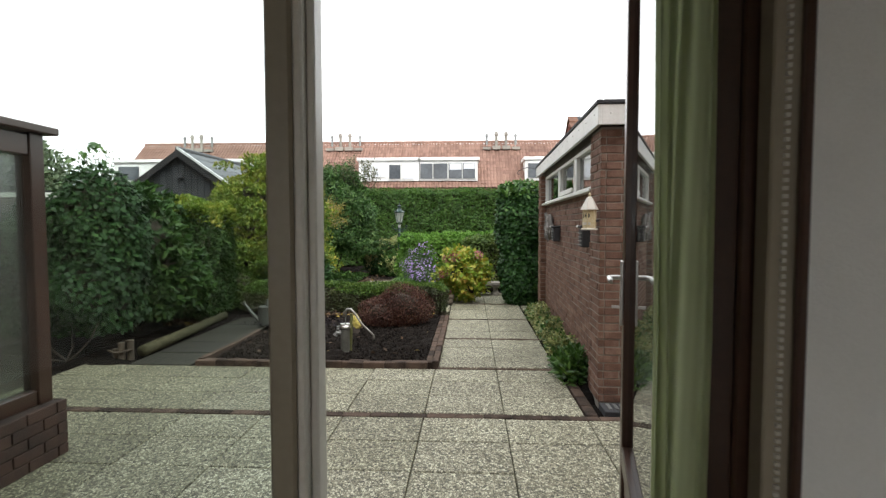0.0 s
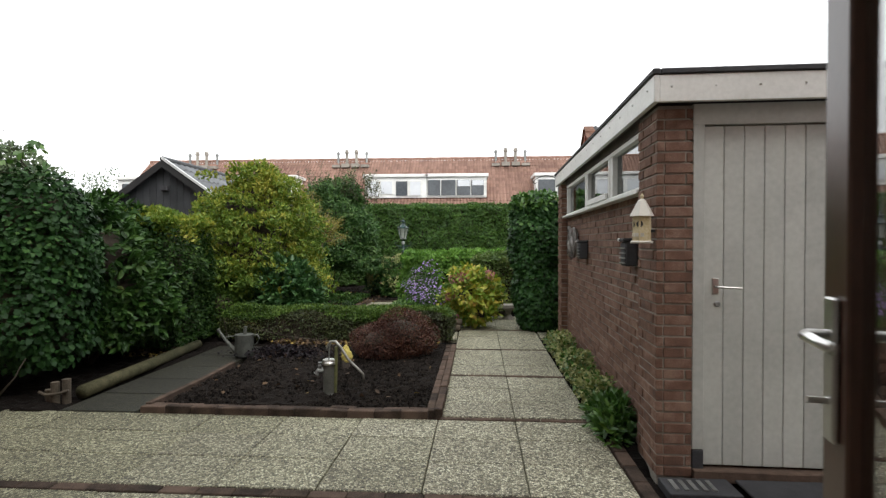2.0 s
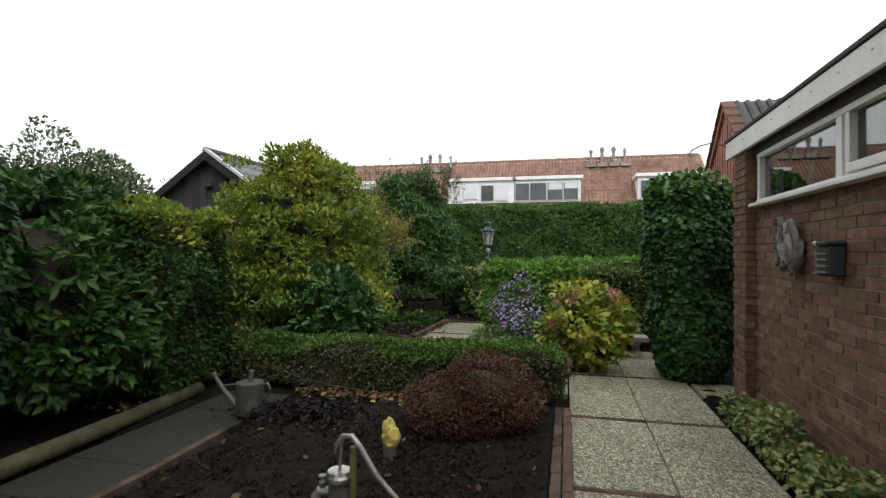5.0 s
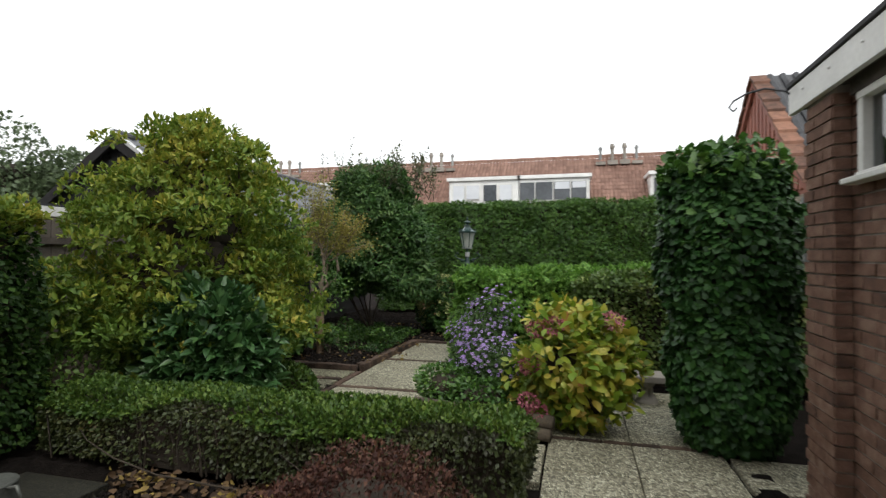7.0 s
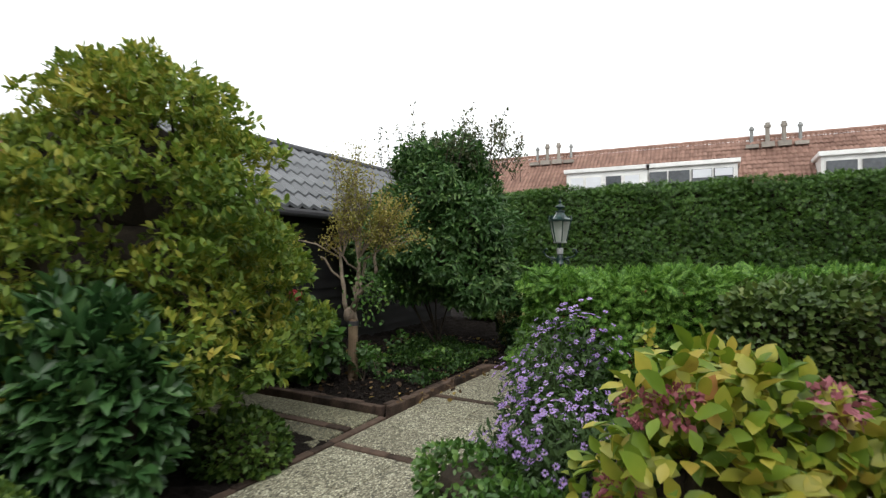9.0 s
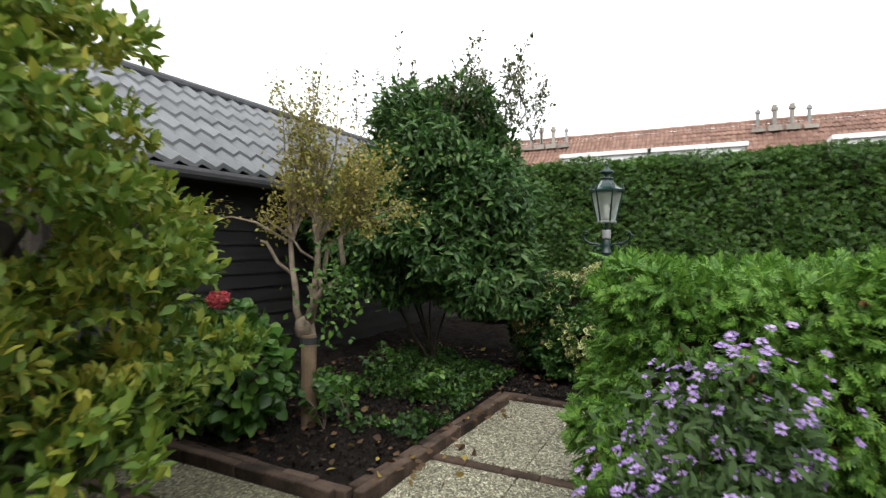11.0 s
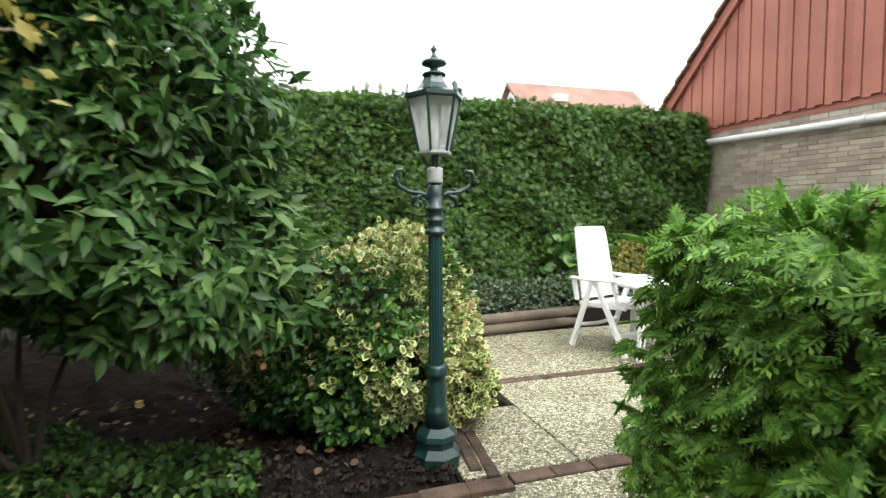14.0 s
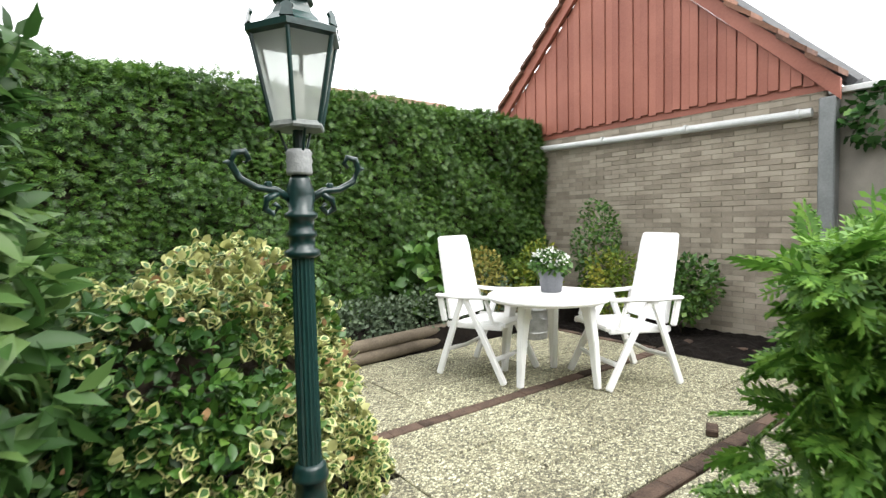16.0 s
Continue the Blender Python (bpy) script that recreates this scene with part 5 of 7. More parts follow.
part("rail", box(-2.63, -2.55, 1.33, 2.88, 0.33, 0.42, 0.005), M_BROWN, screen)
part("rail", box(-2.63, -2.55, 1.33, 2.88, 1.80, 1.92, 0.005), M_BROWN, screen)
part("cap", box(-2.70, -2.48, 1.25, 3.03, 1.93, 1.975, 0.006), M_BROWN, screen)
M_FROST = glass_mat("frosted_glass", (0.74, 0.80, 0.74), 0.35, 0.5)
part("pane", box(-2.60, -2.59, 1.33, 2.88, 0.42, 1.80), M_FROST, screen)


# ---- plants ----
def plant(name, label, category="bush", group=""):
    return thing(name, Matrix(), label, category, group)


def stems(name, base, tips, r0, material, parent, seed, bend=0.15, seg=7):
    """Bent tapering stems from one base to the tips given, each a mesh of its own."""
    r = random.Random(seed)
    for tip in tips:
        a, c = Vector(base), Vector(tip)
        pts, rad = [], []
        side = Vector((r.uniform(-1, 1), r.uniform(-1, 1), 0)) * bend * (c - a).length
        for i in range(7):
            s = i / 6
            pts.append(a.lerp(c, s) + side * math.sin(s * math.pi) + Vector((r.uniform(-1, 1), r.uniform(-1, 1), 0)) * 0.012)
            rad.append(r0 * (1 - 0.75 * s))
        part(name, tube(pts, rad, seg), material, parent, smooth=True)


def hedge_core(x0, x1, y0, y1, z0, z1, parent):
    """A solid dark core in a clipped hedge: dense twigs and inner shade as one colour."""
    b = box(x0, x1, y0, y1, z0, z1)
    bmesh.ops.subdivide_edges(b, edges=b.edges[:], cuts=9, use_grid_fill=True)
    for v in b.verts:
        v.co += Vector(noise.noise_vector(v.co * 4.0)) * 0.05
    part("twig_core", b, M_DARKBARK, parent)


# Solid dark lumps inside a bush stand for its twigs and inner shade.
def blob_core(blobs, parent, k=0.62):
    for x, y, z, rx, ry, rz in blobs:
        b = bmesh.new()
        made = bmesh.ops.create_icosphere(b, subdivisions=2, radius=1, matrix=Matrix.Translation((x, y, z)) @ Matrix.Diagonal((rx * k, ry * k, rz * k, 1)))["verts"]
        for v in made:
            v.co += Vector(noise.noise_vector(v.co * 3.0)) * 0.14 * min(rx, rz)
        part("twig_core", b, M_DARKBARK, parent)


# clipped thuja hedge in the middle
rng = np.random.default_rng(21)
h = plant("thuja_hedge", "bright green clipped thuja hedge of feathery sprays", "hedge")
hedge_core(-1.28, 1.95, 10.92, 11.78, 0.0, 1.04, h)
p, o = on_box(-1.45, 2.0, 10.80, 11.88, 0.03, 1.12, 21000, rng, 0.14, 0.05, 3.2, rnd=0.05)
p[:, 0] -= 0.08 * (p[:, 1] - 10.78)
leaf_mesh("foliage", SPRAY_FAR, p, o, 0.055, L_THUJA, h, rng, 0.5, 0.3, lay=0.55)
p, o = on_box(-1.36, 2.0, 10.80, 11.88, 1.05, 1.15, 900, rng, 0.03, 0.04, 3.0, "Z")
leaf_mesh("top_growth", FEATHER, p, o * 0.5, 0.062, L_THUJA, h, rng, 0.8, 0.1)
p, o = on_box(-1.45, 2.0, 10.80, 11.88, 0.05, 1.13, 13500, rng, 0.10, 0.07, 4.5, rnd=0.05)
p[:, 0] -= 0.08 * (p[:, 1] - 10.78)
leaf_mesh("hanging_sprays", FEATHER, p, o, 0.084, L_THUJA, h, rng, 0.5, 0.45, lay=0.8)
q = rng.random(len(p)) < 0.03
leaf_mesh("dead_sprays", FROND, p[q] - o[q] * 0.03, o[q], 0.06, leaf_mat("dead_thuja", [(0.0, (0.09, 0.035, 0.012)), (1.0, (0.24, 0.11, 0.04))], 0.7, 0.2), h, rng, 0.6, 0.4, "brown dead sprays", lay=0.6)["kind"] = "stuff"
# the other half of that hedge is a small-leaved shrub, browner
h = plant("privet_hedge", "clipped small-leaved hedge turning olive brown", "hedge")
p, o = on_box(-0.15, 2.6, 10.58, 11.0, 0.1, 1.14, 14000, rng, 0.12, 0.05, 3.0, "xyXZ")
leaf_mesh("foliage", SMALL, p, o, 0.05, leaf_mat("olive_leaf", [(0.0, (0.035, 0.075, 0.014)), (0.6, (0.092, 0.150, 0.028)), (1.0, (0.20, 0.21, 0.05))], 0.5, 0.2), h, rng, 0.8, 0.1)
hedge_core(-0.05, 2.5, 10.7, 10.98, 0.0, 1.05, h)

# tall hedge along the back
rng = np.random.default_rng(22)
h = plant("back_hedge", "tall dark green clipped conifer hedge", "hedge")
hedge_core(-4.5, 2.86, 16.42, 16.9, 0.0, 2.36, h)
p, o = on_box(-4.6, 2.92, 16.25, 17.0, 0.1, 2.47, 52000, rng, 0.13, 0.06, 2.9, "yXZ")
leaf_mesh("foliage", SPRAY_FAR, p, o, 0.074, L_BACK, h, rng, 0.5, 0.35, lay=0.55)

# low box hedge
h = plant("box_hedge", "low clipped box hedge in fresh green", "hedge")
hedge_core(-3.35, -0.46, 7.74, 8.06, 0.05, 0.40, h)
p, o = on_box(-3.5, -0.36, 7.66, 8.14, 0.08, 0.475, 42000, rng, 0.07, 0.022, 4.5)
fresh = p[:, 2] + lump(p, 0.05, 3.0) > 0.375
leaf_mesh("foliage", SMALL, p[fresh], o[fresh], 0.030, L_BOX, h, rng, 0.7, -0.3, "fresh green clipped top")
# Below the top: browned leaves, with the shade there mixed into their colour.
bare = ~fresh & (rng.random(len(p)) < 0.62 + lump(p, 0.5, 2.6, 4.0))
leaf_mesh("shaded_leaves", SMALL, p[bare], o[bare], 0.028, leaf_mat("shaded_box_leaf", [(0.0, (0.022, 0.020, 0.009)), (0.5, (0.040, 0.058, 0.012)), (0.8, (0.075, 0.085, 0.022)), (1.0, (0.13, 0.085, 0.03))], 0.55, 0.2, patch=2.2), h, rng, 0.7, 0.1, "sparse browned lower leaves, darkened as shaded")
rb = random.Random(61)
for i in range(70):
    x = -3.4 + 2.9 * rb.random()
    y = 7.69 + rb.uniform(-0.02, 0.05)
    part("stem", tube([(x, y, 0.04), (x + rb.uniform(-0.03, 0.03), y - 0.01, 0.2), (x + rb.uniform(-0.06, 0.06), y, 0.38)], [0.006, 0.005, 0.003], 5), M_DARKBARK, h)
stems("stem", (-1.2, 7.7, 0), [(-3.2 + 0.33 * i, 7.68, 0.28) for i in range(9)], 0.008, M_DARKBARK, h, 4)

# ivy column beside the shed
h = plant("ivy_column", "tall column of glossy dark ivy beside the shed", "ivy")
blobs = [(0.92, 9.12, 0.6, 0.40, 0.42, 0.75), (0.90, 9.12, 1.35, 0.44, 0.44, 0.70), (0.88, 9.15, 1.78, 0.40, 0.4, 0.32)]
blob_core(blobs, h, 0.8)
p, o = on_blobs(blobs, 13000, rng, 0.10, 0.045, 6, floor=0.03)
leaf_mesh("foliage", IVY, p, o, 0.053, L_IVY, h, rng, 0.5, 0.75, lay=0.45)
p, o = on_blobs([(0.88, 9.15, 1.86, 0.42, 0.42, 0.3)], 500, rng, 0.1, 0.08, 5, floor=1.85)
leaf_mesh("top_growth", IVY, p, o, 0.06, L_GROUND, h, rng, 0.9, -0.2, "light green young ivy shoots")

# ivy mound on a post
h = plant("ivy_mound", "rounded mound of dark ivy over a post", "ivy")
blobs = [(-4.10, 5.50, 1.36, 0.50, 0.50, 0.60), (-4.13, 5.45, 0.8, 0.54, 0.52, 0.75), (-4.65, 5.35, 0.95, 0.55, 0.5, 0.75), (-5.1, 5.2, 0.6, 0.5, 0.5, 0.7)]
blob_core(blobs, h, 0.78)
p, o = on_blobs(blobs, 19000, rng, 0.22, 0.12, 4.5, floor=0.25)
L_IVYDARK = leaf_mat("dark_ivy_leaf", [(0.0, (0.008, 0.026, 0.007)), (0.5, (0.018, 0.054, 0.013)), (0.9, (0.034, 0.088, 0.020)), (1.0, (0.10, 0.17, 0.045))], 0.5, 0.12, amount=0.3, spec=0.18)
leaf_mesh("foliage", IVY, p, o, 0.050, L_IVYDARK, h, rng, 0.5, 0.7, lay=0.45)
stems("tendril", (-4.05, 5.5, 1.9), [(-4.32, 5.4, 2.38), (-4.0, 5.3, 2.2), (-3.85, 5.35, 2.14)], 0.006, M_DARKBARK, h, 9, 0.25)
p, o = on_blobs([(-4.15, 5.42, 2.2, 0.24, 0.15, 0.18)], 22, rng, 0.8, 0.1, 4)
leaf_mesh("top_growth", IVY, p, o, 0.06, L_GROUND, h, rng, 0.8, 0.2)["kind"] = "stuff"
stems("stem", (-4.1, 5.0, 0.0), [(-4.6, 4.95, 0.4), (-4.3, 4.95, 0.45), (-4.0, 4.93, 0.4), (-3.75, 5.0, 0.4), (-4.9, 4.9, 0.35)], 0.012, M_DARKBARK, h, 10, 0.3)

# rhododendron
h = plant("rhododendron", "large rhododendron with long leathery leaves")
blobs = [(-4.25, 6.35, 0.95, 0.65, 0.6, 0.85), (-3.95, 6.55, 0.7, 0.5, 0.55, 0.55), (-4.5, 6.9, 1.1, 0.6, 0.5, 0.75)]
blob_core(blobs, h, 0.7)
tp, to = on_blobs(blobs, 1500, rng, 0.25, 0.16, 3.4, floor=0.2)
p = np.repeat(tp, 8, 0) + rng.normal(0, 0.010, (12000, 3))
o = np.repeat(to, 8, 0) * 0.75
leaf_mesh("foliage", OBLONG, p, o, 0.105, L_RHODO, h, rng, 0.7, 0.05, lay=0.9)
stems("stem", (-4.3, 6.4, 0.0), [(-4.6, 6.1, 0.7), (-4.1, 6.2, 0.8), (-4.0, 6.7, 0.8), (-4.5, 6.9, 0.9)], 0.02, M_DARKBARK, h, 12)

# clipped broadleaf hedge with a yellow top
h = plant("laurel_hedge", "clipped leafy hedge with yellow-green new growth", "hedge")
hedge_core(-4.75, -3.8, 7.05, 7.72, 0.0, 1.55, h)
p, o = on_box(-4.9, -3.62, 6.9, 7.85, 0.1, 1.70, 26000, rng, 0.14, 0.08, 3.6)
lower = p[:, 2] + lump(p, 0.12, 2.5) + rng.normal(0, 0.07, len(p)) < 1.40
# Lower leaves get a darker colour that stands for the deep shade there.
leaf_mesh("foliage", SMALL, p[lower], o[lower], 0.046, L_HEDGESHADE, h, rng, 0.6, 0.25, lay=0.8)
leaf_mesh("top_growth", SMALL, p[~lower], o[~lower] + np.array((0, 0, 0.5)), 0.05, L_YEL, h, rng, 0.7, -0.2, "yellow-green young leaves")

# box ball behind the low hedge
for x, y, z, r, lab in ((-3.78, 8.12, 0.40, 0.34, "rounded dark green box bush"), (-2.78, 9.40, 0.08, 0.28, "low dark green bush at the path edge")):
    h = plant("box_bush", lab)
    blobs = [(x, y, z, r, r, r * 0.85)]
    blob_core(blobs, h, 0.8)
    p, o = on_blobs(blobs, 2600, rng, 0.15, 0.06, 6, floor=0.02)
    leaf_mesh("foliage", SMALL, p, o, 0.042, L_BOX, h, rng, 0.7, 0)

# yellowing magnolia
h = plant("magnolia", "bushy magnolia turning yellow in tiers", "tree")
MX, MY = -3.70, 9.19
rm = random.Random(41)
SPREAD = ((0.35, 1.15), (0.75, 1.38), (1.1, 1.38), (1.5, 1.24), (1.9, 1.05), (2.3, 0.74), (2.6, 0.34))


def reach(z):
    """How far the crown goes out at a height."""
    for (z0, r0), (z1, r1) in zip(SPREAD, SPREAD[1:]):
        if z <= z1:
            return r0 + (r1 - r0) * (z - z0) / (z1 - z0)
    return SPREAD[-1][1]


tiers = []
for i in range(150):
    z = 0.40 + 2.15 * ((i + 0.5) / 150) ** 1.15
    R = reach(z)
    a = i * 2.39996 + rm.uniform(-0.3, 0.3)
    w = rm.uniform(0.20, 0.36) * (0.55 + 0.4 * R)
    r = max(0.05, R - w * 0.9) * rm.uniform(0.72, 1.0) if i % 5 else R * rm.uniform(0.2, 0.6)
    tiers.append((r * math.cos(a) + 0.02 * z, r * math.sin(a) + 0.04 * z, z + rm.uniform(-0.06, 0.06), w, w * rm.uniform(0.8, 1.1), rm.uniform(0.06, 0.11)))
tiers += [(0.06, 0.1, 2.64, 0.17, 0.17, 0.09), (0.02, 0.08, 2.52, 0.26, 0.24, 0.10), (-0.62, -0.25, 2.42, 0.20, 0.12, 0.05), (0.5, 0.3, 2.36, 0.2, 0.14, 0.06)]
blobs = [(MX + a, MY + b_, z, rx, ry, rz) for a, b_, z, rx, ry, rz in tiers]
blob_core([(MX, MY, 1.0, 1.1, 1.1, 1.0), (MX, MY, 1.75, 0.8, 0.8, 0.9)], h, 0.6)
tp, to = on_blobs(blobs, 11500, rng, 0.45, 0.22, 3.5, floor=0.25)
p = np.repeat(tp, 5, 0) + rng.normal(0, 0.012, (len(tp) * 5, 3))
o = np.repeat(to, 5, 0) * 0.55 + np.array((0, 0, 0.5))
# High, upward leaves: autumn yellow, plus the light on tier tops as colour.
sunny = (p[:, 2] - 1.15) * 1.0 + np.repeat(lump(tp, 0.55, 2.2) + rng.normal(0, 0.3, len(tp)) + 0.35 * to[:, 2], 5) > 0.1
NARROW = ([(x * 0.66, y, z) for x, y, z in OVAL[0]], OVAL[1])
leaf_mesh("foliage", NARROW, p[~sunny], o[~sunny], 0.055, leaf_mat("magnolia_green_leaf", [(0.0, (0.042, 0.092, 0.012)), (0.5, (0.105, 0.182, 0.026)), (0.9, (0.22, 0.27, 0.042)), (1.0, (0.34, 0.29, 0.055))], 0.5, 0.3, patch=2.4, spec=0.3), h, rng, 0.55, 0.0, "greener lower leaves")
leaf_mesh("top_growth", NARROW, p[sunny], o[sunny], 0.055, L_YEL, h, rng, 0.6, 0.0, "yellowing leaves, lit tier tops in their colour")
stems("limb", (MX, MY, 0.0), [(MX + a * 0.8, MY + b_ * 0.8, z) for a, b_, z, *_ in tiers[::3]], 0.03, M_DARKBARK, h, 31, 0.12)

# dark leafy bush before the magnolia
h = plant("dark_bush", "dense bush of large blue-green leaves")
blobs = [(-2.98, 8.55, 0.55, 0.48, 0.26, 0.46), (-3.25, 8.60, 0.5, 0.42, 0.26, 0.45), (-2.75, 8.58, 0.46, 0.34, 0.24, 0.42)]
blob_core(blobs, h, 0.7)
tp, to = on_blobs(blobs, 900, rng, 0.25, 0.16, 3.5, floor=0.06)
p = np.repeat(tp, 6, 0) + rng.normal(0, 0.015, (len(tp) * 6, 3))
leaf_mesh("foliage", OBLONG, p, np.repeat(to, 6, 0) * 0.8 + np.array((0, 0, 0.3)), 0.115, L_BLUE, h, rng, 0.6, 0.0, lay=0.8)

# hydrangeas
h = plant("hydrangea", "leafy hydrangea with one red flower head")
blobs = [(-3.92, 11.05, 0.44, 0.38, 0.32, 0.38), (-3.68, 11.02, 0.42, 0.28, 0.26, 0.32), (-4.2, 11.1, 0.42, 0.3, 0.28, 0.36)]
blob_core(blobs, h, 0.55)
p, o = on_blobs(blobs, 2000, rng, 0.3, 0.12, 4, floor=0.1)
leaf_mesh("foliage", OVAL, p, o + np.array((0, 0, 0.2)), 0.088, L_GROUND, h, rng, 0.6, 0.2, lay=0.6)
p, o = on_blobs([(-3.89, 11.0, 0.885, 0.062, 0.062, 0.048)], 420, rng, 0.15, 0.05, 20)
leaf_mesh("flower_head", OVAL, p, o, 0.020, L_RED, h, rng, 0.9, 0, "faded red flower head")
stems("stem", (-3.9, 11.05, 0.0), [(-3.89, 11.0, 0.86), (-3.75, 11.0, 0.6), (-4.1, 11.05, 0.6)], 0.008, M_BARK, h, 6)
h = plant("hydrangea", "autumn-yellow hydrangea with faded pink flower heads")
blobs = [(-0.12, 9.22, 0.52, 0.40, 0.36, 0.40), (0.02, 9.35, 0.55, 0.32, 0.3, 0.36), (-0.3, 9.25, 0.42, 0.3, 0.28, 0.34), (-0.1, 9.16, 0.24, 0.34, 0.28, 0.24)]
blob_core(blobs, h, 0.5)
p, o = on_blobs(blobs, 2700, rng, 0.45, 0.28, 4, floor=0.05)
leaf_mesh("foliage", OBOVATE, p, o + np.array((0, 0, 0.2)), 0.090, L_HYD, h, rng, 0.7, 0.15, lay=0.6)
for q in ((-0.42, 9.05, 0.78), (-0.28, 9.0, 0.82), (-0.45, 8.98, 0.52), (-0.46, 8.95, 0.26), (-0.40, 8.95, 0.18), (0.15, 9.15, 0.85)):
    p, o = on_blobs([(*q, 0.07, 0.07, 0.058)], 150, rng, 0.2, 0.1, 20)
    leaf_mesh("flower_head", SMALL, p, o, 0.028, L_PINK, h, rng, 0.5, 0, "dried pink flower head")
stems("stem", (-0.12, 9.25, 0.05), [(-0.42, 9.05, 0.75), (-0.28, 9.0, 0.8), (0.1, 9.2, 0.8), (0.2, 9.4, 0.7), (-0.3, 9.3, 0.6)], 0.008, M_BARK, h, 7)

# asters
h = plant("aster", "tall aster full of small purple flowers", "flower")
blobs = [(-1.0, 10.40, 0.62, 0.30, 0.26, 0.34), (-1.05, 10.05, 0.42, 0.32, 0.3, 0.26), (-1.02, 9.65, 0.26, 0.30, 0.3, 0.20), (-0.75, 9.55, 0.34, 0.28, 0.25, 0.26)]
p, o = on_blobs(blobs, 5200, rng, 0.8, 0.2, 4, floor=0.06)
leaf_mesh("foliage", LANCE, p, o, 0.045, leaf_mat("aster_leaf", [(0.0, (0.020, 0.045, 0.013)), (1.0, (0.066, 0.115, 0.034))], 0.6, 0.2, spec=0.2), h, rng, 0.9, 0)
M_YEYE = mat("flower_eye", (0.55, 0.42, 0.06), (0.70, 0.55, 0.10), 0.8, 30, 200, 0, island=True)
fp, fo = on_blobs([(x, y, z + 0.05, rx * 1.08, ry * 1.08, rz * 1.06) for x, y, z, rx, ry, rz in blobs], 760, rng, 0.35, 0.34, 5, floor=0.2)
keep = (fo[:, 2] > -0.1)
fp, fo = fp[keep], fo[keep] + np.array((-0.1, -0.5, 0.7))
fo /= np.linalg.norm(fo, axis=1, keepdims=True)
# petals round each flower's eye
pet_p, pet_o = [], []
for q, n_ in zip(fp, fo):
    u = np.cross(n_, (0.3, 0.2, 0.9))
    u /= np.linalg.norm(u)
    w = np.cross(n_, u)
    for k in range(12):
        a = k * 0.5236 + rng.uniform(-0.1, 0.1)
        d = math.cos(a) * u + math.sin(a) * w
        pet_p.append(q + d * 0.004)
        pet_o.append(d + 0.22 * n_)
leaf_mesh("blossom", SMALL, np.array(pet_p), np.array(pet_o), 0.0140, L_ASTER, h, rng, 0.08, 0, "purple petals", 0.2)["kind"] = "stuff"
leaf_mesh("blossom_eye", SMALL, fp + fo * 0.003 - 0.003, fo, 0.006, M_YEYE, h, rng, 0.5, 0)["kind"] = "stuff"
stems("stem", (-1.02, 10.2, 0.04), [(-1.15, 10.3, 0.85), (-0.95, 10.45, 0.98), (-0.85, 10.4, 0.85), (-1.2, 10.5, 0.7), (-1.05, 10.35, 0.95), (-1.35, 10.4, 0.62)], 0.004, M_DARKBARK, h, 8, 0.05, 5)
h = plant("variegated_shrub", "low grey-green shrub over the log edge")
blobs = [(-1.20, 9.36, 0.22, 0.26, 0.22, 0.2), (-0.85, 9.22, 0.18, 0.3, 0.2, 0.17)]
blob_core(blobs, h, 0.6)
p, o = on_blobs(blobs, 2600, rng, 0.3, 0.1, 6, floor=0.06)
leaf_mesh("foliage", OVAL, p, o, 0.035, L_GROUND, h, rng, 0.7, 0.1)
h = plant("goldenrod", "thin stalk with pale yellow flowers", "flower")
stems("stem", (-0.55, 9.95, 0.05), [(-0.5, 9.95, 0.92), (-0.45, 10.0, 0.72)], 0.005, M_BARK, h, 3, 0.03)
p, o = on_blobs([(-0.5, 9.95, 0.86, 0.045, 0.045, 0.13)], 50, rng, 0.6, 0.2, 8)
leaf_mesh("blossom", OVAL, p, o, 0.035, L_HYD, h, rng, 0.7, 0)

# barberry
h = plant("barberry", "clipped purple-brown barberry bush")
blobs = [(-0.92, 7.0, 0.27, 0.40, 0.38, 0.29), (-1.14, 6.92, 0.21, 0.36, 0.36, 0.24)]
blob_core(blobs, h, 0.62)
p, o = on_blobs(blobs, 12500, rng, 0.35, 0.10, 6, floor=0.05)
leaf_mesh("foliage", SMALL, p, o, 0.021, L_BERB, h, rng, 0.8, 0)
stems("twig", (-1.0, 6.96, 0.0), [(x + rm.uniform(-0.05, 0.05), y, z) for x, y, z in zip(p[::180, 0], p[::180, 1], p[::180, 2] + 0.02)], 0.005, M_DARKBARK, h, 44, 0.08, 4)

# variegated strip along the shed
h = plant("variegated_groundcover", "creamy variegated euonymus strip along the shed", "ground cover")
blobs = [(0.95, 7.6 - 0.34 * i, 0.09 + 0.03 * (i % 3), 0.13, 0.22, 0.14 + 0.03 * ((i * 7) % 3)) for i in range(8)]
p, o = on_blobs(blobs, 5200, rng, 0.5, 0.1, 8, floor=0.01)
keep = p[:, 0] < 1.05
p, o = p[keep], o[keep]
m_ = rng.random(len(p)) < 0.6
leaf_mesh("foliage", OVAL, p[~m_], o[~m_], 0.034, L_VAR, h, rng, 0.7, 0.1)
leaf_mesh("cream_leaves", OVAL, p[m_], o[m_], 0.034, leaf_mat("dull_cream_leaf", [(0.0, (0.16, 0.19, 0.05)), (1.0, (0.38, 0.38, 0.16))], 0.5, 0.2), h, rng, 0.7, 0.1)
h = plant("weed_tuft", "tuft of green weeds at the shed corner", "weeds")
blobs = [(0.93, 4.75, 0.08, 0.13, 0.28, 0.17)]
p, o = on_blobs(blobs, 1100, rng, 0.7, 0.2, 8, floor=0.0)
leaf_mesh("foliage", LANCE, p, o + np.array((0, 0, 0.8)), 0.07, L_GROUND, h, rng, 0.7, 0.0)

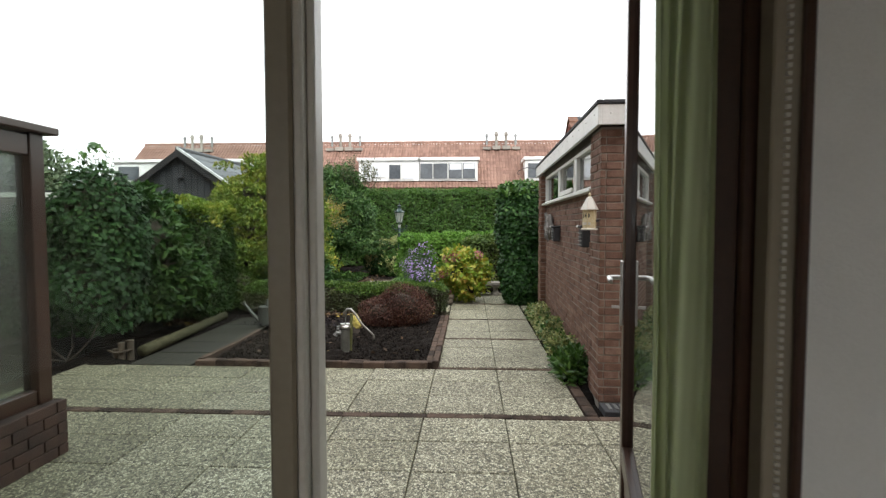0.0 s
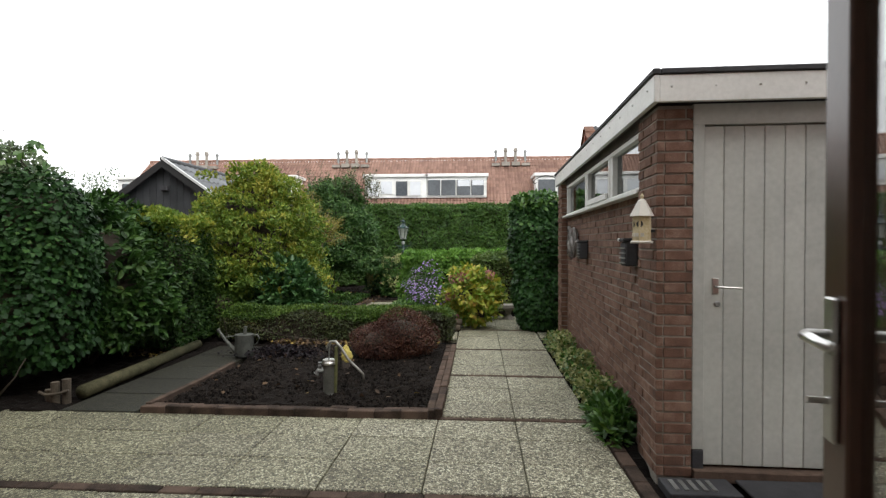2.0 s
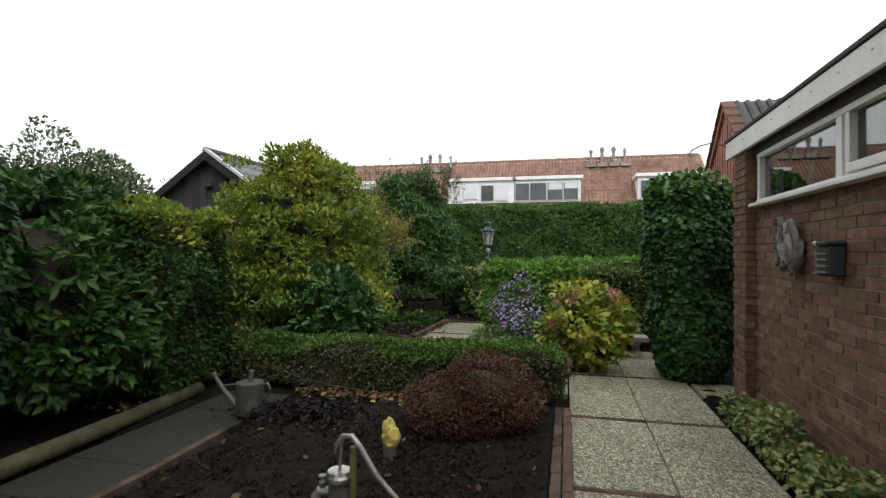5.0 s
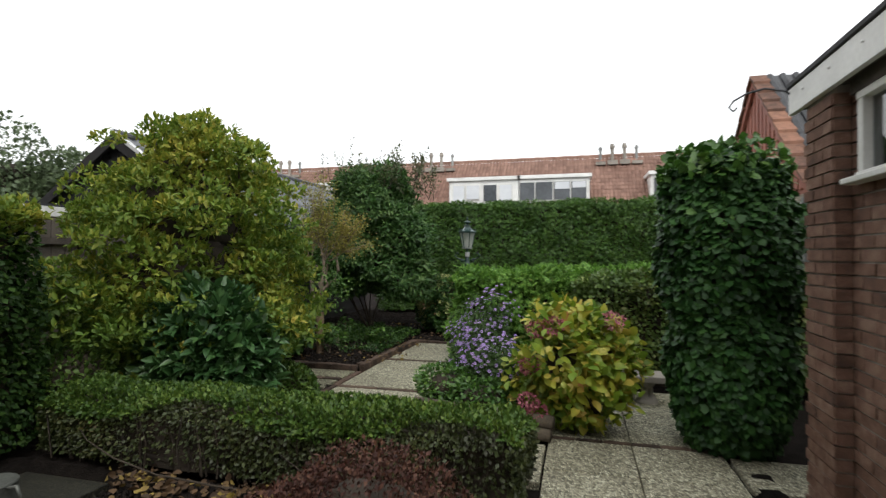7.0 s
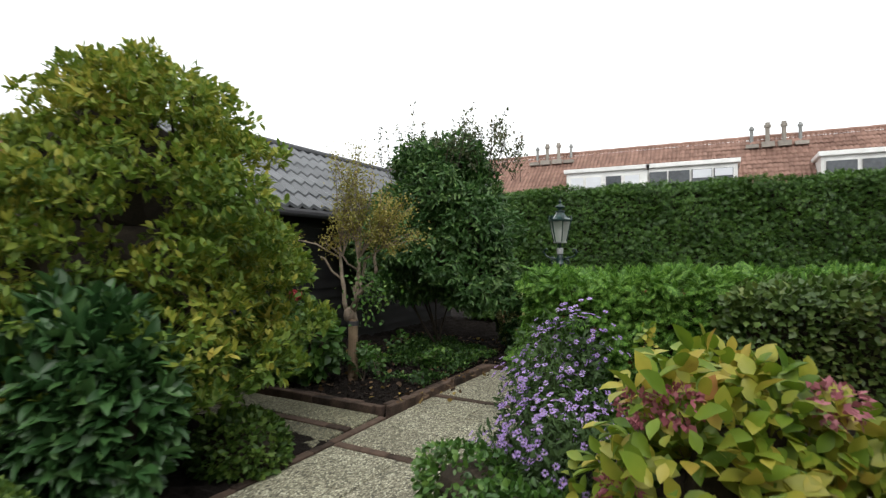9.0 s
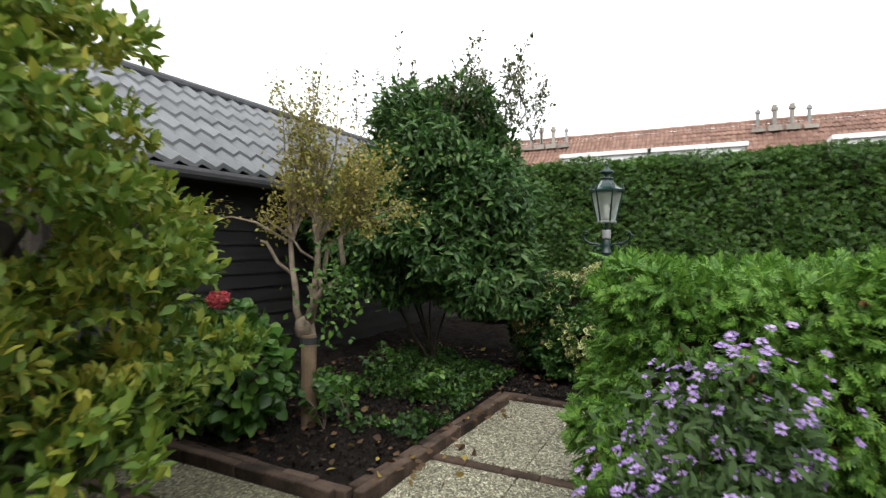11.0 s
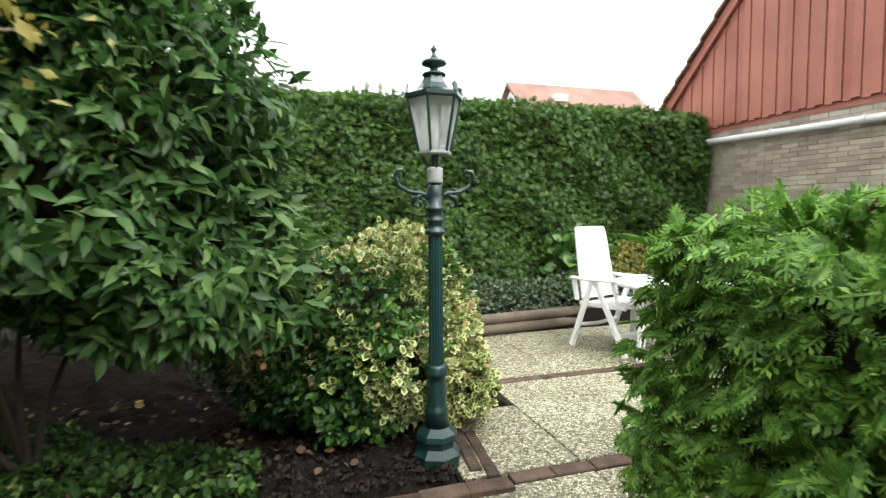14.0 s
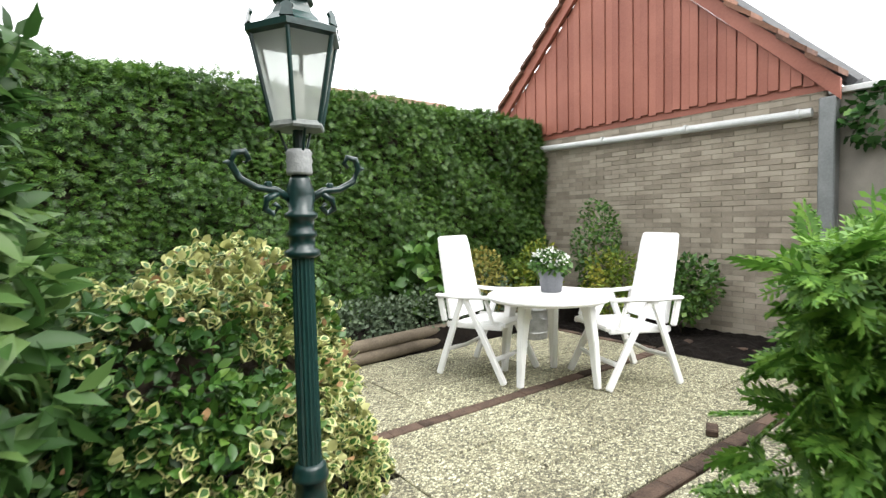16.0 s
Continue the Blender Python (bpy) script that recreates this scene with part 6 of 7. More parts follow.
# pruned tree on a stake
h = plant("pruned_tree", "small pruned tree with sparse yellowing leaves, lit tier tops in their colour", "tree")
TX, TY = -3.44, 11.38
part("trunk", tube([(TX - 0.04, TY + 0.06, 0), (TX - 0.05, TY + 0.05, 0.35), (TX - 0.04, TY + 0.03, 0.60), (TX - 0.05, TY, 0.72)], [0.035, 0.036, 0.045, 0.05], 10), M_BARK, h, smooth=True)
part("burl", lathe([(0.01, 0.60), (0.05, 0.63), (0.058, 0.68), (0.05, 0.73), (0.015, 0.76)], 10, m=Matrix.Translation((TX - 0.05, TY - 0.03, 0))), M_BARK, h, "knotted pruning scar", smooth=True)
BOUGHS = (
    (((-.09, 0, .68), (-.12, -.02, .80), (-.12, -.03, .95), (-.16, -.02, 1.10), (-.19, 0, 1.25), (-.22, .02, 1.40)), .026, .014),
    (((-.03, 0, .70), (0, .02, .84), (-.01, .04, .96), (.02, .03, 1.11), (.03, .02, 1.25), (-.02, .04, 1.40), (0, .05, 1.54)), .030, .012),
    (((-.04, -.01, .70), (.04, -.02, .86), (.10, -.01, .94), (.19, .02, 1.0), (.23, .04, 1.13), (.20, .05, 1.27), (.23, .05, 1.42)), .032, .012),
    (((0, .02, .85), (-.08, .08, .95), (0, .12, 1.06), (.04, .12, 1.25), (.13, .10, 1.28), (.23, .12, 1.36)), .020, .010),
    (((.10, -.01, .94), (.05, .02, 1.01), (.02, .03, 1.11)), .016, .014),
    (((.0, .03, 1.14), (-.08, -.02, 1.20), (-.13, -.04, 1.28)), .011, .007),
    (((-.17, -.02, 1.05), (-.26, -.05, 1.12), (-.34, -.07, 1.25), (-.39, -.08, 1.27)), .013, .010),
)
rl = random.Random(17)
tips = []
for pts, r0, r1 in BOUGHS:
    n_ = len(pts)
    part("limb", tube([(TX + a, TY + b_, z) for a, b_, z in pts], [r0 + (r1 - r0) * i / (n_ - 1) for i in range(n_)], 9), M_BARK, h, smooth=True)
def spray(c, lo, hi, zlo, zhi, count):
    """Fine twigs from a bough's end to places across the crown, with leaf places along them."""
    for k in range(count):
        w, dep = rl.uniform(lo, hi), rl.uniform(-0.28, 0.28)
        q = Vector((TX + 0.94 * w - 0.34 * dep, TY + 0.34 * w + 0.94 * dep, rl.uniform(zlo, zhi)))
        mid = c.lerp(q, 0.5) + Vector((rl.uniform(-0.06, 0.06), rl.uniform(-0.06, 0.06), 0.02))
        part("twig", tube([c, mid, q], [0.008, 0.005, 0.002], 5), M_BARK, h)
        tips.extend(c.lerp(q, s_) for s_ in (0.45, 0.6, 0.7, 0.8, 0.9, 1.0))


for a, b_, z0, lo, hi, zlo, zhi, count in ((-.22, .02, 1.38, -.32, .10, 1.55, 2.38, 13), (-.02, .04, 1.42, -.25, .25, 1.6, 2.42, 13), (.0, .05, 1.52, -.22, .22, 1.7, 2.34, 9), (.23, .05, 1.40, .12, .66, 1.35, 1.98, 14), (.23, .12, 1.36, .20, .70, 1.30, 1.85, 13), (-.13, -.04, 1.28, -.34, .0, 1.35, 1.9, 6), (.03, .02, 1.25, .05, .45, 1.45, 2.0, 9)):
    spray(Vector((TX + a, TY + b_, z0)), lo, hi, zlo, zhi, count)
part("twig", tube([(TX - 0.20, TY, 1.26), (TX - 0.46, TY - 0.06, 1.40), (TX - 0.65, TY - 0.1, 1.44), (TX - 0.98, TY - 0.14, 1.42)], [0.011, 0.009, 0.006, 0.003], 6), M_BARK, h)
tips += [Vector((TX - 0.66 - 0.06 * i, TY - 0.12, 1.45 + 0.04 * (i % 3))) for i in range(6)]
tp = np.array([list(v) for v in tips])
p = np.repeat(tp, 13, 0) + rng.normal(0, 0.045, (len(tp) * 13, 3))
leaf_mesh("foliage", SMALL, p, rng.normal(0, 1, p.shape), 0.028, L_AUT, h, rng, 0.4, 0.2)
q = np.array((TX + 0.22, TY - 0.05, 0.95)) + rng.normal(0, 1, (330, 3)) * (0.12, 0.10, 0.15)
leaf_mesh("green_growth", SMALL, q, rng.normal(0, 1, q.shape), 0.045, L_GROUND, h, rng, 0.4, 0.2, "fresh green growth")["kind"] = "stuff"
stake = thing("stake", pose(TX, TY - 0.03, 0), "light wooden tree stake with black band", "stake")
part("post", lathe([(0.050, -0.05), (0.050, 0.60), (0.046, 0.64)], 14), M_STAKE, stake)
part("band", lathe([(0.056, 0.58), (0.056, 0.625)], 16), M_BITUMEN, stake)

# big viburnum
h = plant("viburnum", "big viburnum with long drooping dark leaves")
VX, VY = -3.5, 13.4
blobs = [(VX, VY, 1.75, 0.92, 0.9, 0.95), (VX + 0.35, VY - 0.3, 1.45, 0.72, 0.60, 0.75), (VX - 0.6, VY - 0.1, 1.45, 0.8, 0.7, 0.8), (VX + 0.6, VY - 0.25, 0.95, 0.5, 0.5, 0.6), (VX + 0.02, VY + 0.1, 2.40, 0.68, 0.6, 0.46)]
blob_core(blobs[:5], h, 0.55)
tp, to = on_blobs(blobs, 5600, rng, 0.30, 0.20, 3.6, floor=0.68)
p = np.repeat(tp, 7, 0) + rng.normal(0, 0.02, (len(tp) * 7, 3))
leaf_mesh("foliage", LANCE, p, np.repeat(to, 7, 0) * 0.75, 0.092, L_LAUREL, h, rng, 0.6, 0.25, lay=0.75)
stems("stem", (VX, VY - 0.1, 0.0), [(VX - 0.5, VY - 0.4, 1.0), (VX - 0.3, VY - 0.5, 1.1), (VX - 0.1, VY - 0.4, 1.2), (VX + 0.2, VY - 0.5, 1.1), (VX + 0.45, VY - 0.3, 1.0), (VX - 0.6, VY, 1.2)], 0.018, M_DARKBARK, h, 13, 0.08)
tw = []
rv = random.Random(23)
for i in range(90):
    a = (VX + rv.uniform(-0.8, 0.95), VY + rv.uniform(-0.5, 0.5), 2.35 + rv.uniform(-0.1, 0.25))
    c = (a[0] + rv.uniform(-0.25, 0.3), a[1] + rv.uniform(-0.15, 0.15), a[2] + rv.uniform(0.25, 0.66))
    part("twig", tube([a, c], [0.005, 0.002], 4), M_DARKBARK, h)
    tw += [Vector(a).lerp(Vector(c), s) for s in (0.3, 0.45, 0.6, 0.7, 0.8, 0.9, 1.0)]
tp = np.array([list(v) for v in tw])
p = np.repeat(tp, 5, 0) + rng.normal(0, 0.03, (len(tp) * 5, 3))
leaf_mesh("top_leaves", SMALL, p, rng.normal(0, 1, p.shape) + np.array((0, 0, 0.5)), 0.042, leaf_mat("bronzed_viburnum_leaf", [(0.0, (0.03, 0.05, 0.018)), (0.6, (0.08, 0.10, 0.035)), (1.0, (0.16, 0.10, 0.055))], 0.5, 0.2), h, rng, 0.4, 0)

# variegated euonymus behind the lamp post
h = plant("euonymus", "rounded euonymus with cream-edged green leaves")
blobs = [(-2.02, 13.56, 0.55, 0.54, 0.48, 0.52), (-1.74, 13.58, 0.48, 0.38, 0.40, 0.48), (-1.62, 13.42, 0.22, 0.26, 0.26, 0.26), (-2.36, 13.62, 0.5, 0.42, 0.42, 0.5), (-2.0, 13.28, 0.36, 0.38, 0.28, 0.33)]
blob_core(blobs[:2] + blobs[3:4], h, 0.5)
tp, to = on_blobs(blobs, 4300, rng, 0.30, 0.16, 5, floor=0.08)
tp, to = (q[np.hypot(tp[:, 0] + 1.785, tp[:, 1] - 13.0) > 0.12] for q in (tp, to))
p = np.repeat(tp, 6, 0) + rng.normal(0, 0.010, (len(tp) * 6, 3))
o = np.repeat(to, 6, 0) * 0.7
cream = np.repeat((lump(tp, 1.0, 3.6, 3.0) + rng.normal(0, 0.4, len(tp)) + 0.45 * (tp[:, 0] + 2.15)) > 0.15, 6)
# Left side: plain green leaves, their colour deepened for the viburnum's shade.
plain = ~cream & (p[:, 0] + rng.normal(0, 0.15, len(p)) < -2.1)
L_VARSHADE = leaf_mat("shaded_green_leaf", [(0.0, (0.010, 0.036, 0.008)), (0.6, (0.028, 0.080, 0.014)), (1.0, (0.08, 0.15, 0.03))], 0.45, 0.15, amount=0.3, spec=0.3)
leaf_mesh("shaded_leaves", OBOVATE, p[plain], o[plain], 0.044, L_VARSHADE, h, rng, 0.7, 0.05, "plain green leaves, darkened for viburnum shade")
ordinary = ~cream & ~plain
leaf_mesh("foliage", OBOVATE, p[ordinary], o[ordinary], 0.042, L_VAR, h, rng, 0.7, 0.05)
stems("stem", (-2.1, 13.5, 0.0), [(-2.3, 13.2, 0.75), (-2.1, 13.15, 0.8), (-1.95, 13.2, 0.7), (-2.45, 13.3, 0.6), (-1.7, 13.4, 0.8)], 0.010, M_DARKBARK, h, 71, 0.15)
OVAL_IN = ([(x * 0.62, 0.12 + y * 0.70, z + 0.03) for x, y, z in OVAL[0]], OVAL[1])
r1, r2 = np.random.default_rng(77), np.random.default_rng(77)
leaf_mesh("cream_leaves", OVAL, p[cream], o[cream], 0.040, L_VARY, h, r1, 0.7, 0.05, "cream-edged leaves")
leaf_mesh("leaf_centre", OVAL_IN, p[cream], o[cream], 0.040, L_VAR, h, r2, 0.7, 0.05)
p, o = on_blobs(blobs, 110, rng, 0.05, 0.09, 5, floor=0.3)
leaf_mesh("pink_leaves", OVAL, p, o, 0.034, leaf_mat("pinkish_leaf", [(0.0, (0.30, 0.14, 0.08)), (1.0, (0.46, 0.30, 0.14))], 0.5, 0.2), h, rng, 0.7, 0)

# ground cover round the tree
h = plant("ground_cover", "carpet of green ground cover plants in the bed", "ground cover")
n = 17000
q = np.stack([rng.uniform(-4.3, -2.58, n), rng.uniform(11.3, 14.5, n), np.zeros(n)], 1)
dens = lump(q, 1.0, 1.7, 5.0) + 0.9 * (q[:, 0] + 3.4) + 0.3
q = q[dens - 0.9 * np.clip(q[:, 1] - 12.6, 0, 2) > 0.1]
q[:, 2] = 0.05 + np.abs(lump(q, 0.06, 5)) + rng.random(len(q)) * 0.06
# Carpet leaves are coloured darker, as shaded by the tree and viburnum above.
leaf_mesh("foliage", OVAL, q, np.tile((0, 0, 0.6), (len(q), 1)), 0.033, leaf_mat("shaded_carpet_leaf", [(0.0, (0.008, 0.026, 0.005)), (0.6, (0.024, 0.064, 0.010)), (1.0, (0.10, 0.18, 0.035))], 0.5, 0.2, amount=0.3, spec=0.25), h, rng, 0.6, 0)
shoots = []
for cx, cy, hh in ((TX + 0.16, TY - 0.06, 0.42), (TX + 0.22, TY + 0.12, 0.36), (TX + 0.45, TY + 0.75, 0.26), (TX - 0.2, TY + 1.2, 0.35)):
    for k in range(5):
        a, c = Vector((cx, cy, 0.03)), Vector((cx + rl.uniform(-0.16, 0.16), cy + rl.uniform(-0.14, 0.14), hh * rl.uniform(0.6, 1.1)))
        part("shoot", tube([a, a.lerp(c, 0.5) + Vector((0, 0, 0.04)), c], [0.004, 0.003, 0.002], 5), M_BARK, h)
        shoots += [a.lerp(c, s_) for s_ in (0.45, 0.6, 0.75, 0.88, 1.0)]
q = np.repeat(np.array([list(v) for v in shoots]), 4, 0)
q += rng.normal(0, 0.012, q.shape)
leaf_mesh("shoot_leaves", OVAL, q, rng.normal(0, 1, q.shape) * (1, 1, 0.4), 0.06, L_GROUND, h, rng, 0.3, 0.1, "upright seedling leaves")["kind"] = "stuff"
h = plant("border_plants", "low grey-green border plants above the log edge", "ground cover")
blobs = [(-0.9 + 0.33 * i, 15.6 + 0.05 * (i % 2), 0.28, 0.25, 0.24, 0.18 + 0.05 * ((i * 5) % 3)) for i in range(8)]
p, o = on_blobs(blobs, 4800, rng, 0.5, 0.1, 6, floor=0.12)
leaf_mesh("foliage", SMALL, p, o, 0.045, leaf_mat("grey_green_leaf", [(0.0, (0.03, 0.06, 0.03)), (1.0, (0.11, 0.15, 0.08))], 0.6, 0.2), h, rng, 0.8, 0)
for x, y, z, r, m, s, lab in ((0.75, 15.85, 0.55, 0.36, L_GROUND, 0.13, "broad-leaved green perennial before the hedge"), (1.35, 15.8, 0.45, 0.28, L_AUT, 0.05, "browned perennial with dry stalks"), (1.95, 15.55, 0.5, 0.30, L_YEL, 0.05, "yellow-leaved shrub by the wall"), (2.35, 14.8, 0.45, 0.30, L_YEL, 0.05, "yellow-green shrub by the brick wall"), (2.5, 15.1, 0.75, 0.26, L_GROUND, 0.05, "upright green shrub by the brick wall"), (2.62, 14.2, 0.42, 0.30, L_GROUND, 0.06, "green shrub by the brick wall")):
    h = plant("perennial", lab, "plant")
    p, o = on_blobs([(x, y, z, r, r, z * 0.8)], int(420 if s > 0.1 else 1500), rng, 0.5, 0.15, 5, floor=0.12)
    leaf_mesh("foliage", OVAL if s > 0.1 else SMALL, p, o, s, m, h, rng, 0.7, 0)
    stems("stem", (x, y, 0.0), [(x + 0.1, y, z * 1.5), (x - 0.12, y + 0.05, z * 1.4), (x, y - 0.1, z * 1.5)], 0.006, M_BARK, h, 5)
h = plant("wall_ivy", "ivy spilling over the top of the boundary wall", "ivy")
p, o = on_blobs([(2.95, 12.6, 1.95, 0.2, 0.5, 0.25), (2.95, 11.8, 2.0, 0.22, 0.5, 0.22)], 900, rng, 0.4, 0.1, 5)
leaf_mesh("foliage", IVY, p, o, 0.065, L_IVY, h, rng, 0.6, 0.4)

# fallen leaves
n = 150
q = np.stack([rng.uniform(-2.6, -0.5, n), 7.62 - np.abs(rng.normal(0, 0.12, n)), np.full(n, 0.064)], 1)
clump = np.array([(-2.30, 7.42), (-1.85, 7.46), (-1.55, 7.40), (-1.35, 7.52), (-2.55, 7.5)])[rng.integers(0, 5, 260)] + rng.normal(0, 1, (260, 2)) * (0.09, 0.06)
q1 = np.concatenate([clump, 0.064 + 0.03 * rng.random((260, 1))], 1)
q3 = np.stack([rng.uniform(-4.4, -2.2, 640), rng.uniform(10.8, 14.2, 640), np.full(640, 0.075)], 1)
q4 = np.stack([rng.uniform(-2.6, -0.5, 40), rng.uniform(5.2, 7.0, 40), np.full(40, 0.058)], 1)
q5 = np.stack([rng.uniform(-4.1, -3.6, 120), rng.uniform(6.6, 7.2, 120), np.full(120, 0.06)], 1)
alll = np.concatenate([q, q1, q3, q4, q5])
fl = leaf_mesh("fallen_leaves", OVAL, alll, rng.normal(0, 1, (len(alll), 3)) * (1, 1, 0.15), 0.045, L_DRY, None, rng, 0.1, 0)
tagged(fl, "scattered brown and yellow fallen leaves", "leaves", kind="stuff")
q2 = np.stack([rng.normal(-2.30, 0.24, 1300), rng.normal(6.92, 0.13, 1300), np.zeros(1300)], 1)
q2[:, 2] = 0.05 + 0.10 * rng.random(1300) * np.exp(-((q2[:, 0] + 2.35) / 0.4) ** 2 - ((q2[:, 1] - 6.92) / 0.2) ** 2)
h = plant("dark_leaf_clump", "low clump of blackish purple leaves on the soil", "ground cover")
leaf_mesh("foliage", OVAL, q2, rng.normal(0, 1, q2.shape) * (1, 1, 0.4) + np.array((0, 0, 0.4)), 0.034, leaf_mat("blackish_leaf", [(0.0, (0.005, 0.004, 0.005)), (0.8, (0.018, 0.013, 0.016)), (0.93, (0.06, 0.035, 0.02)), (1.0, (0.12, 0.10, 0.03))], 0.55, 0.1, amount=0.2, spec=0.15), h, rng, 0.3, 0)

# far trees over the fence
for x, y, zt, r, sd in ((-20.2, 19.4, 5.7, 1.7, 1), (-18.9, 20.6, 5.4, 1.4, 2), (-23, 18.5, 5.4, 1.8, 3), (-30, 40, 7.0, 3.0, 4), (-17.5, 20.5, 4.0, 1.2, 5)):
    h = plant("far_tree", "distant leafy tree over the fence", "tree")
    blobs = [(x, y, zt - r, r * 0.8, r * 0.8, r), (x + r * 0.5, y, zt - r * 1.5, r * 0.7, r * 0.7, r * 0.8), (x - r * 0.5, y, zt - r * 1.4, r * 0.7, r * 0.7, r * 0.8)]
    part("trunk", tube([(x, y, -0.05), (x, y, zt - r)], [0.2, 0.1], 8), M_BARK, h)
    blob_core(blobs, h, 0.4)
    p, o = on_blobs(blobs, 6000, rng, 0.6, 0.3, 1.2)
    leaf_mesh("crown", SMALL, p, o, 0.19, L_FAR, h, rng, 0.8, -0.1)


# ---- lamp post ----
lamp = thing("street_lamp", pose(-1.785, 13.0, 0.0) @ Matrix.Diagonal((1.02, 1.02, 0.972, 1)), "dark green cast iron lantern post", "lamp")
part("base", lathe([(0.115, -0.03), (0.112, 0.05), (0.085, 0.085), (0.085, 0.11), (0.10, 0.125), (0.095, 0.15), (0.06, 0.18)], 8), M_GREENMETAL, lamp)
part("lower_post", lathe([(0.058, 0.18), (0.05, 0.23), (0.054, 0.24), (0.054, 0.265), (0.043, 0.275), (0.048, 0.33), (0.046, 0.38), (0.040, 0.425), (0.052, 0.43), (0.052, 0.445), (0.046, 0.455), (0.046, 0.47), (0.036, 0.48)], 20), M_GREENMETAL, lamp, smooth=True)
fl_ = bmesh.new()
for z0, z1, r0, r1 in ((0.475, 1.11, 0.034, 0.031),):
    rings = []
    for z, r in ((z0, r0), (z1, r1)):
        rings.append([fl_.verts.new((r * (1 if i % 2 else 0.88) * math.cos(2 * math.pi * i / 32), r * (1 if i % 2 else 0.88) * math.sin(2 * math.pi * i / 32), z)) for i in range(32)])
    for i in range(32):
        j = (i + 1) % 32
        fl_.faces.new((rings[0][i], rings[0][j], rings[1][j], rings[1][i]))
part("shaft", fl_, M_GREENMETAL, lamp, "fluted green shaft")
part("upper_post", lathe([(0.034, 1.10), (0.05, 1.108), (0.05, 1.122), (0.036, 1.13), (0.036, 1.16), (0.042, 1.165), (0.042, 1.175), (0.034, 1.185), (0.036, 1.215), (0.046, 1.22), (0.046, 1.232), (0.034, 1.24), (0.04, 1.29), (0.03, 1.33), (0.024, 1.345)], 20), M_GREENMETAL, lamp, smooth=True)
part("collar", lathe([(0.034, 1.345), (0.036, 1.355), (0.034, 1.375), (0.037, 1.385), (0.034, 1.40), (0.037, 1.41), (0.03, 1.42)], 18), mat("weathered_collar", (0.14, 0.15, 0.15), (0.36, 0.37, 0.37), 0.6, 12, 90, 0.5), lamp, "grey weathered collar", smooth=True)
for s in (-1, 1):
    pts = [(s * 0.03, 0, 1.275), (s * 0.07, 0, 1.30), (s * 0.12, 0, 1.305), (s * 0.165, 0, 1.33), (s * 0.185, 0, 1.37), (s * 0.175, 0, 1.40), (s * 0.148, 0, 1.405), (s * 0.138, 0, 1.385), (s * 0.15, 0, 1.372)]
    arm = part("arm", tube(pts, [0.012, 0.011, 0.010, 0.010, 0.010, 0.010, 0.009, 0.008, 0.006], 9), M_GREENMETAL, lamp, smooth=True)
    pts = [(s * 0.06, 0, 1.295), (s * 0.095, 0, 1.275), (s * 0.10, 0, 1.245), (s * 0.078, 0, 1.232), (s * 0.062, 0, 1.25), (s * 0.075, 0, 1.262)]
    part("scroll", tube(pts, [0.010, 0.011, 0.010, 0.009, 0.008, 0.006], 9), M_GREENMETAL, arm, smooth=True)
    part("tip", lathe([(0.003, -0.012), (0.008, 0), (0.003, 0.012)], 8, m=pose(s * 0.192, 0, 1.372, 0, 90, 0)), M_GREENMETAL, arm)
    part("leaf", box(s * 0.09 - 0.01, s * 0.09 + 0.01, -0.008, 0.008, 1.305, 1.325, 0.005), M_GREENMETAL, arm)
lan = part("lantern", lathe([(0.076, 1.475), (0.08, 1.482), (0.076, 1.495), (0.066, 1.498)], 6), mat("faded_lantern_rim", (0.10, 0.115, 0.11), (0.26, 0.275, 0.26), 0.5, 9, 70, 0.2), lamp, "hexagonal lantern")
part("neck", lathe([(0.016, 1.42), (0.016, 1.475)], 10), M_GREENMETAL, lan)
for k in range(3):
    a = 2 * math.pi * k / 3 + 0.5
    part("strut", tube([(0.03 * math.cos(a), 0.03 * math.sin(a), 1.41), (0.055 * math.cos(a), 0.055 * math.sin(a), 1.48)], 0.004, 6), M_GREENMETAL, lan)
M_MILK = glass_mat("lantern_glass", (0.86, 0.88, 0.86), 0.25, 0.15)
nt = M_MILK.node_tree
tl, mm = nt.nodes.new("ShaderNodeBsdfTranslucent"), nt.nodes.new("ShaderNodeMixShader")
tl.inputs[0].default_value = (0.82, 0.83, 0.80, 1)
mm.inputs[0].default_value = 0.45
out_ = nt.nodes["Material Output"]
nt.links.new(out_.inputs[0].links[0].from_socket, mm.inputs[1])
nt.links.new(tl.outputs[0], mm.inputs[2])
nt.links.new(mm.outputs[0], out_.inputs[0])
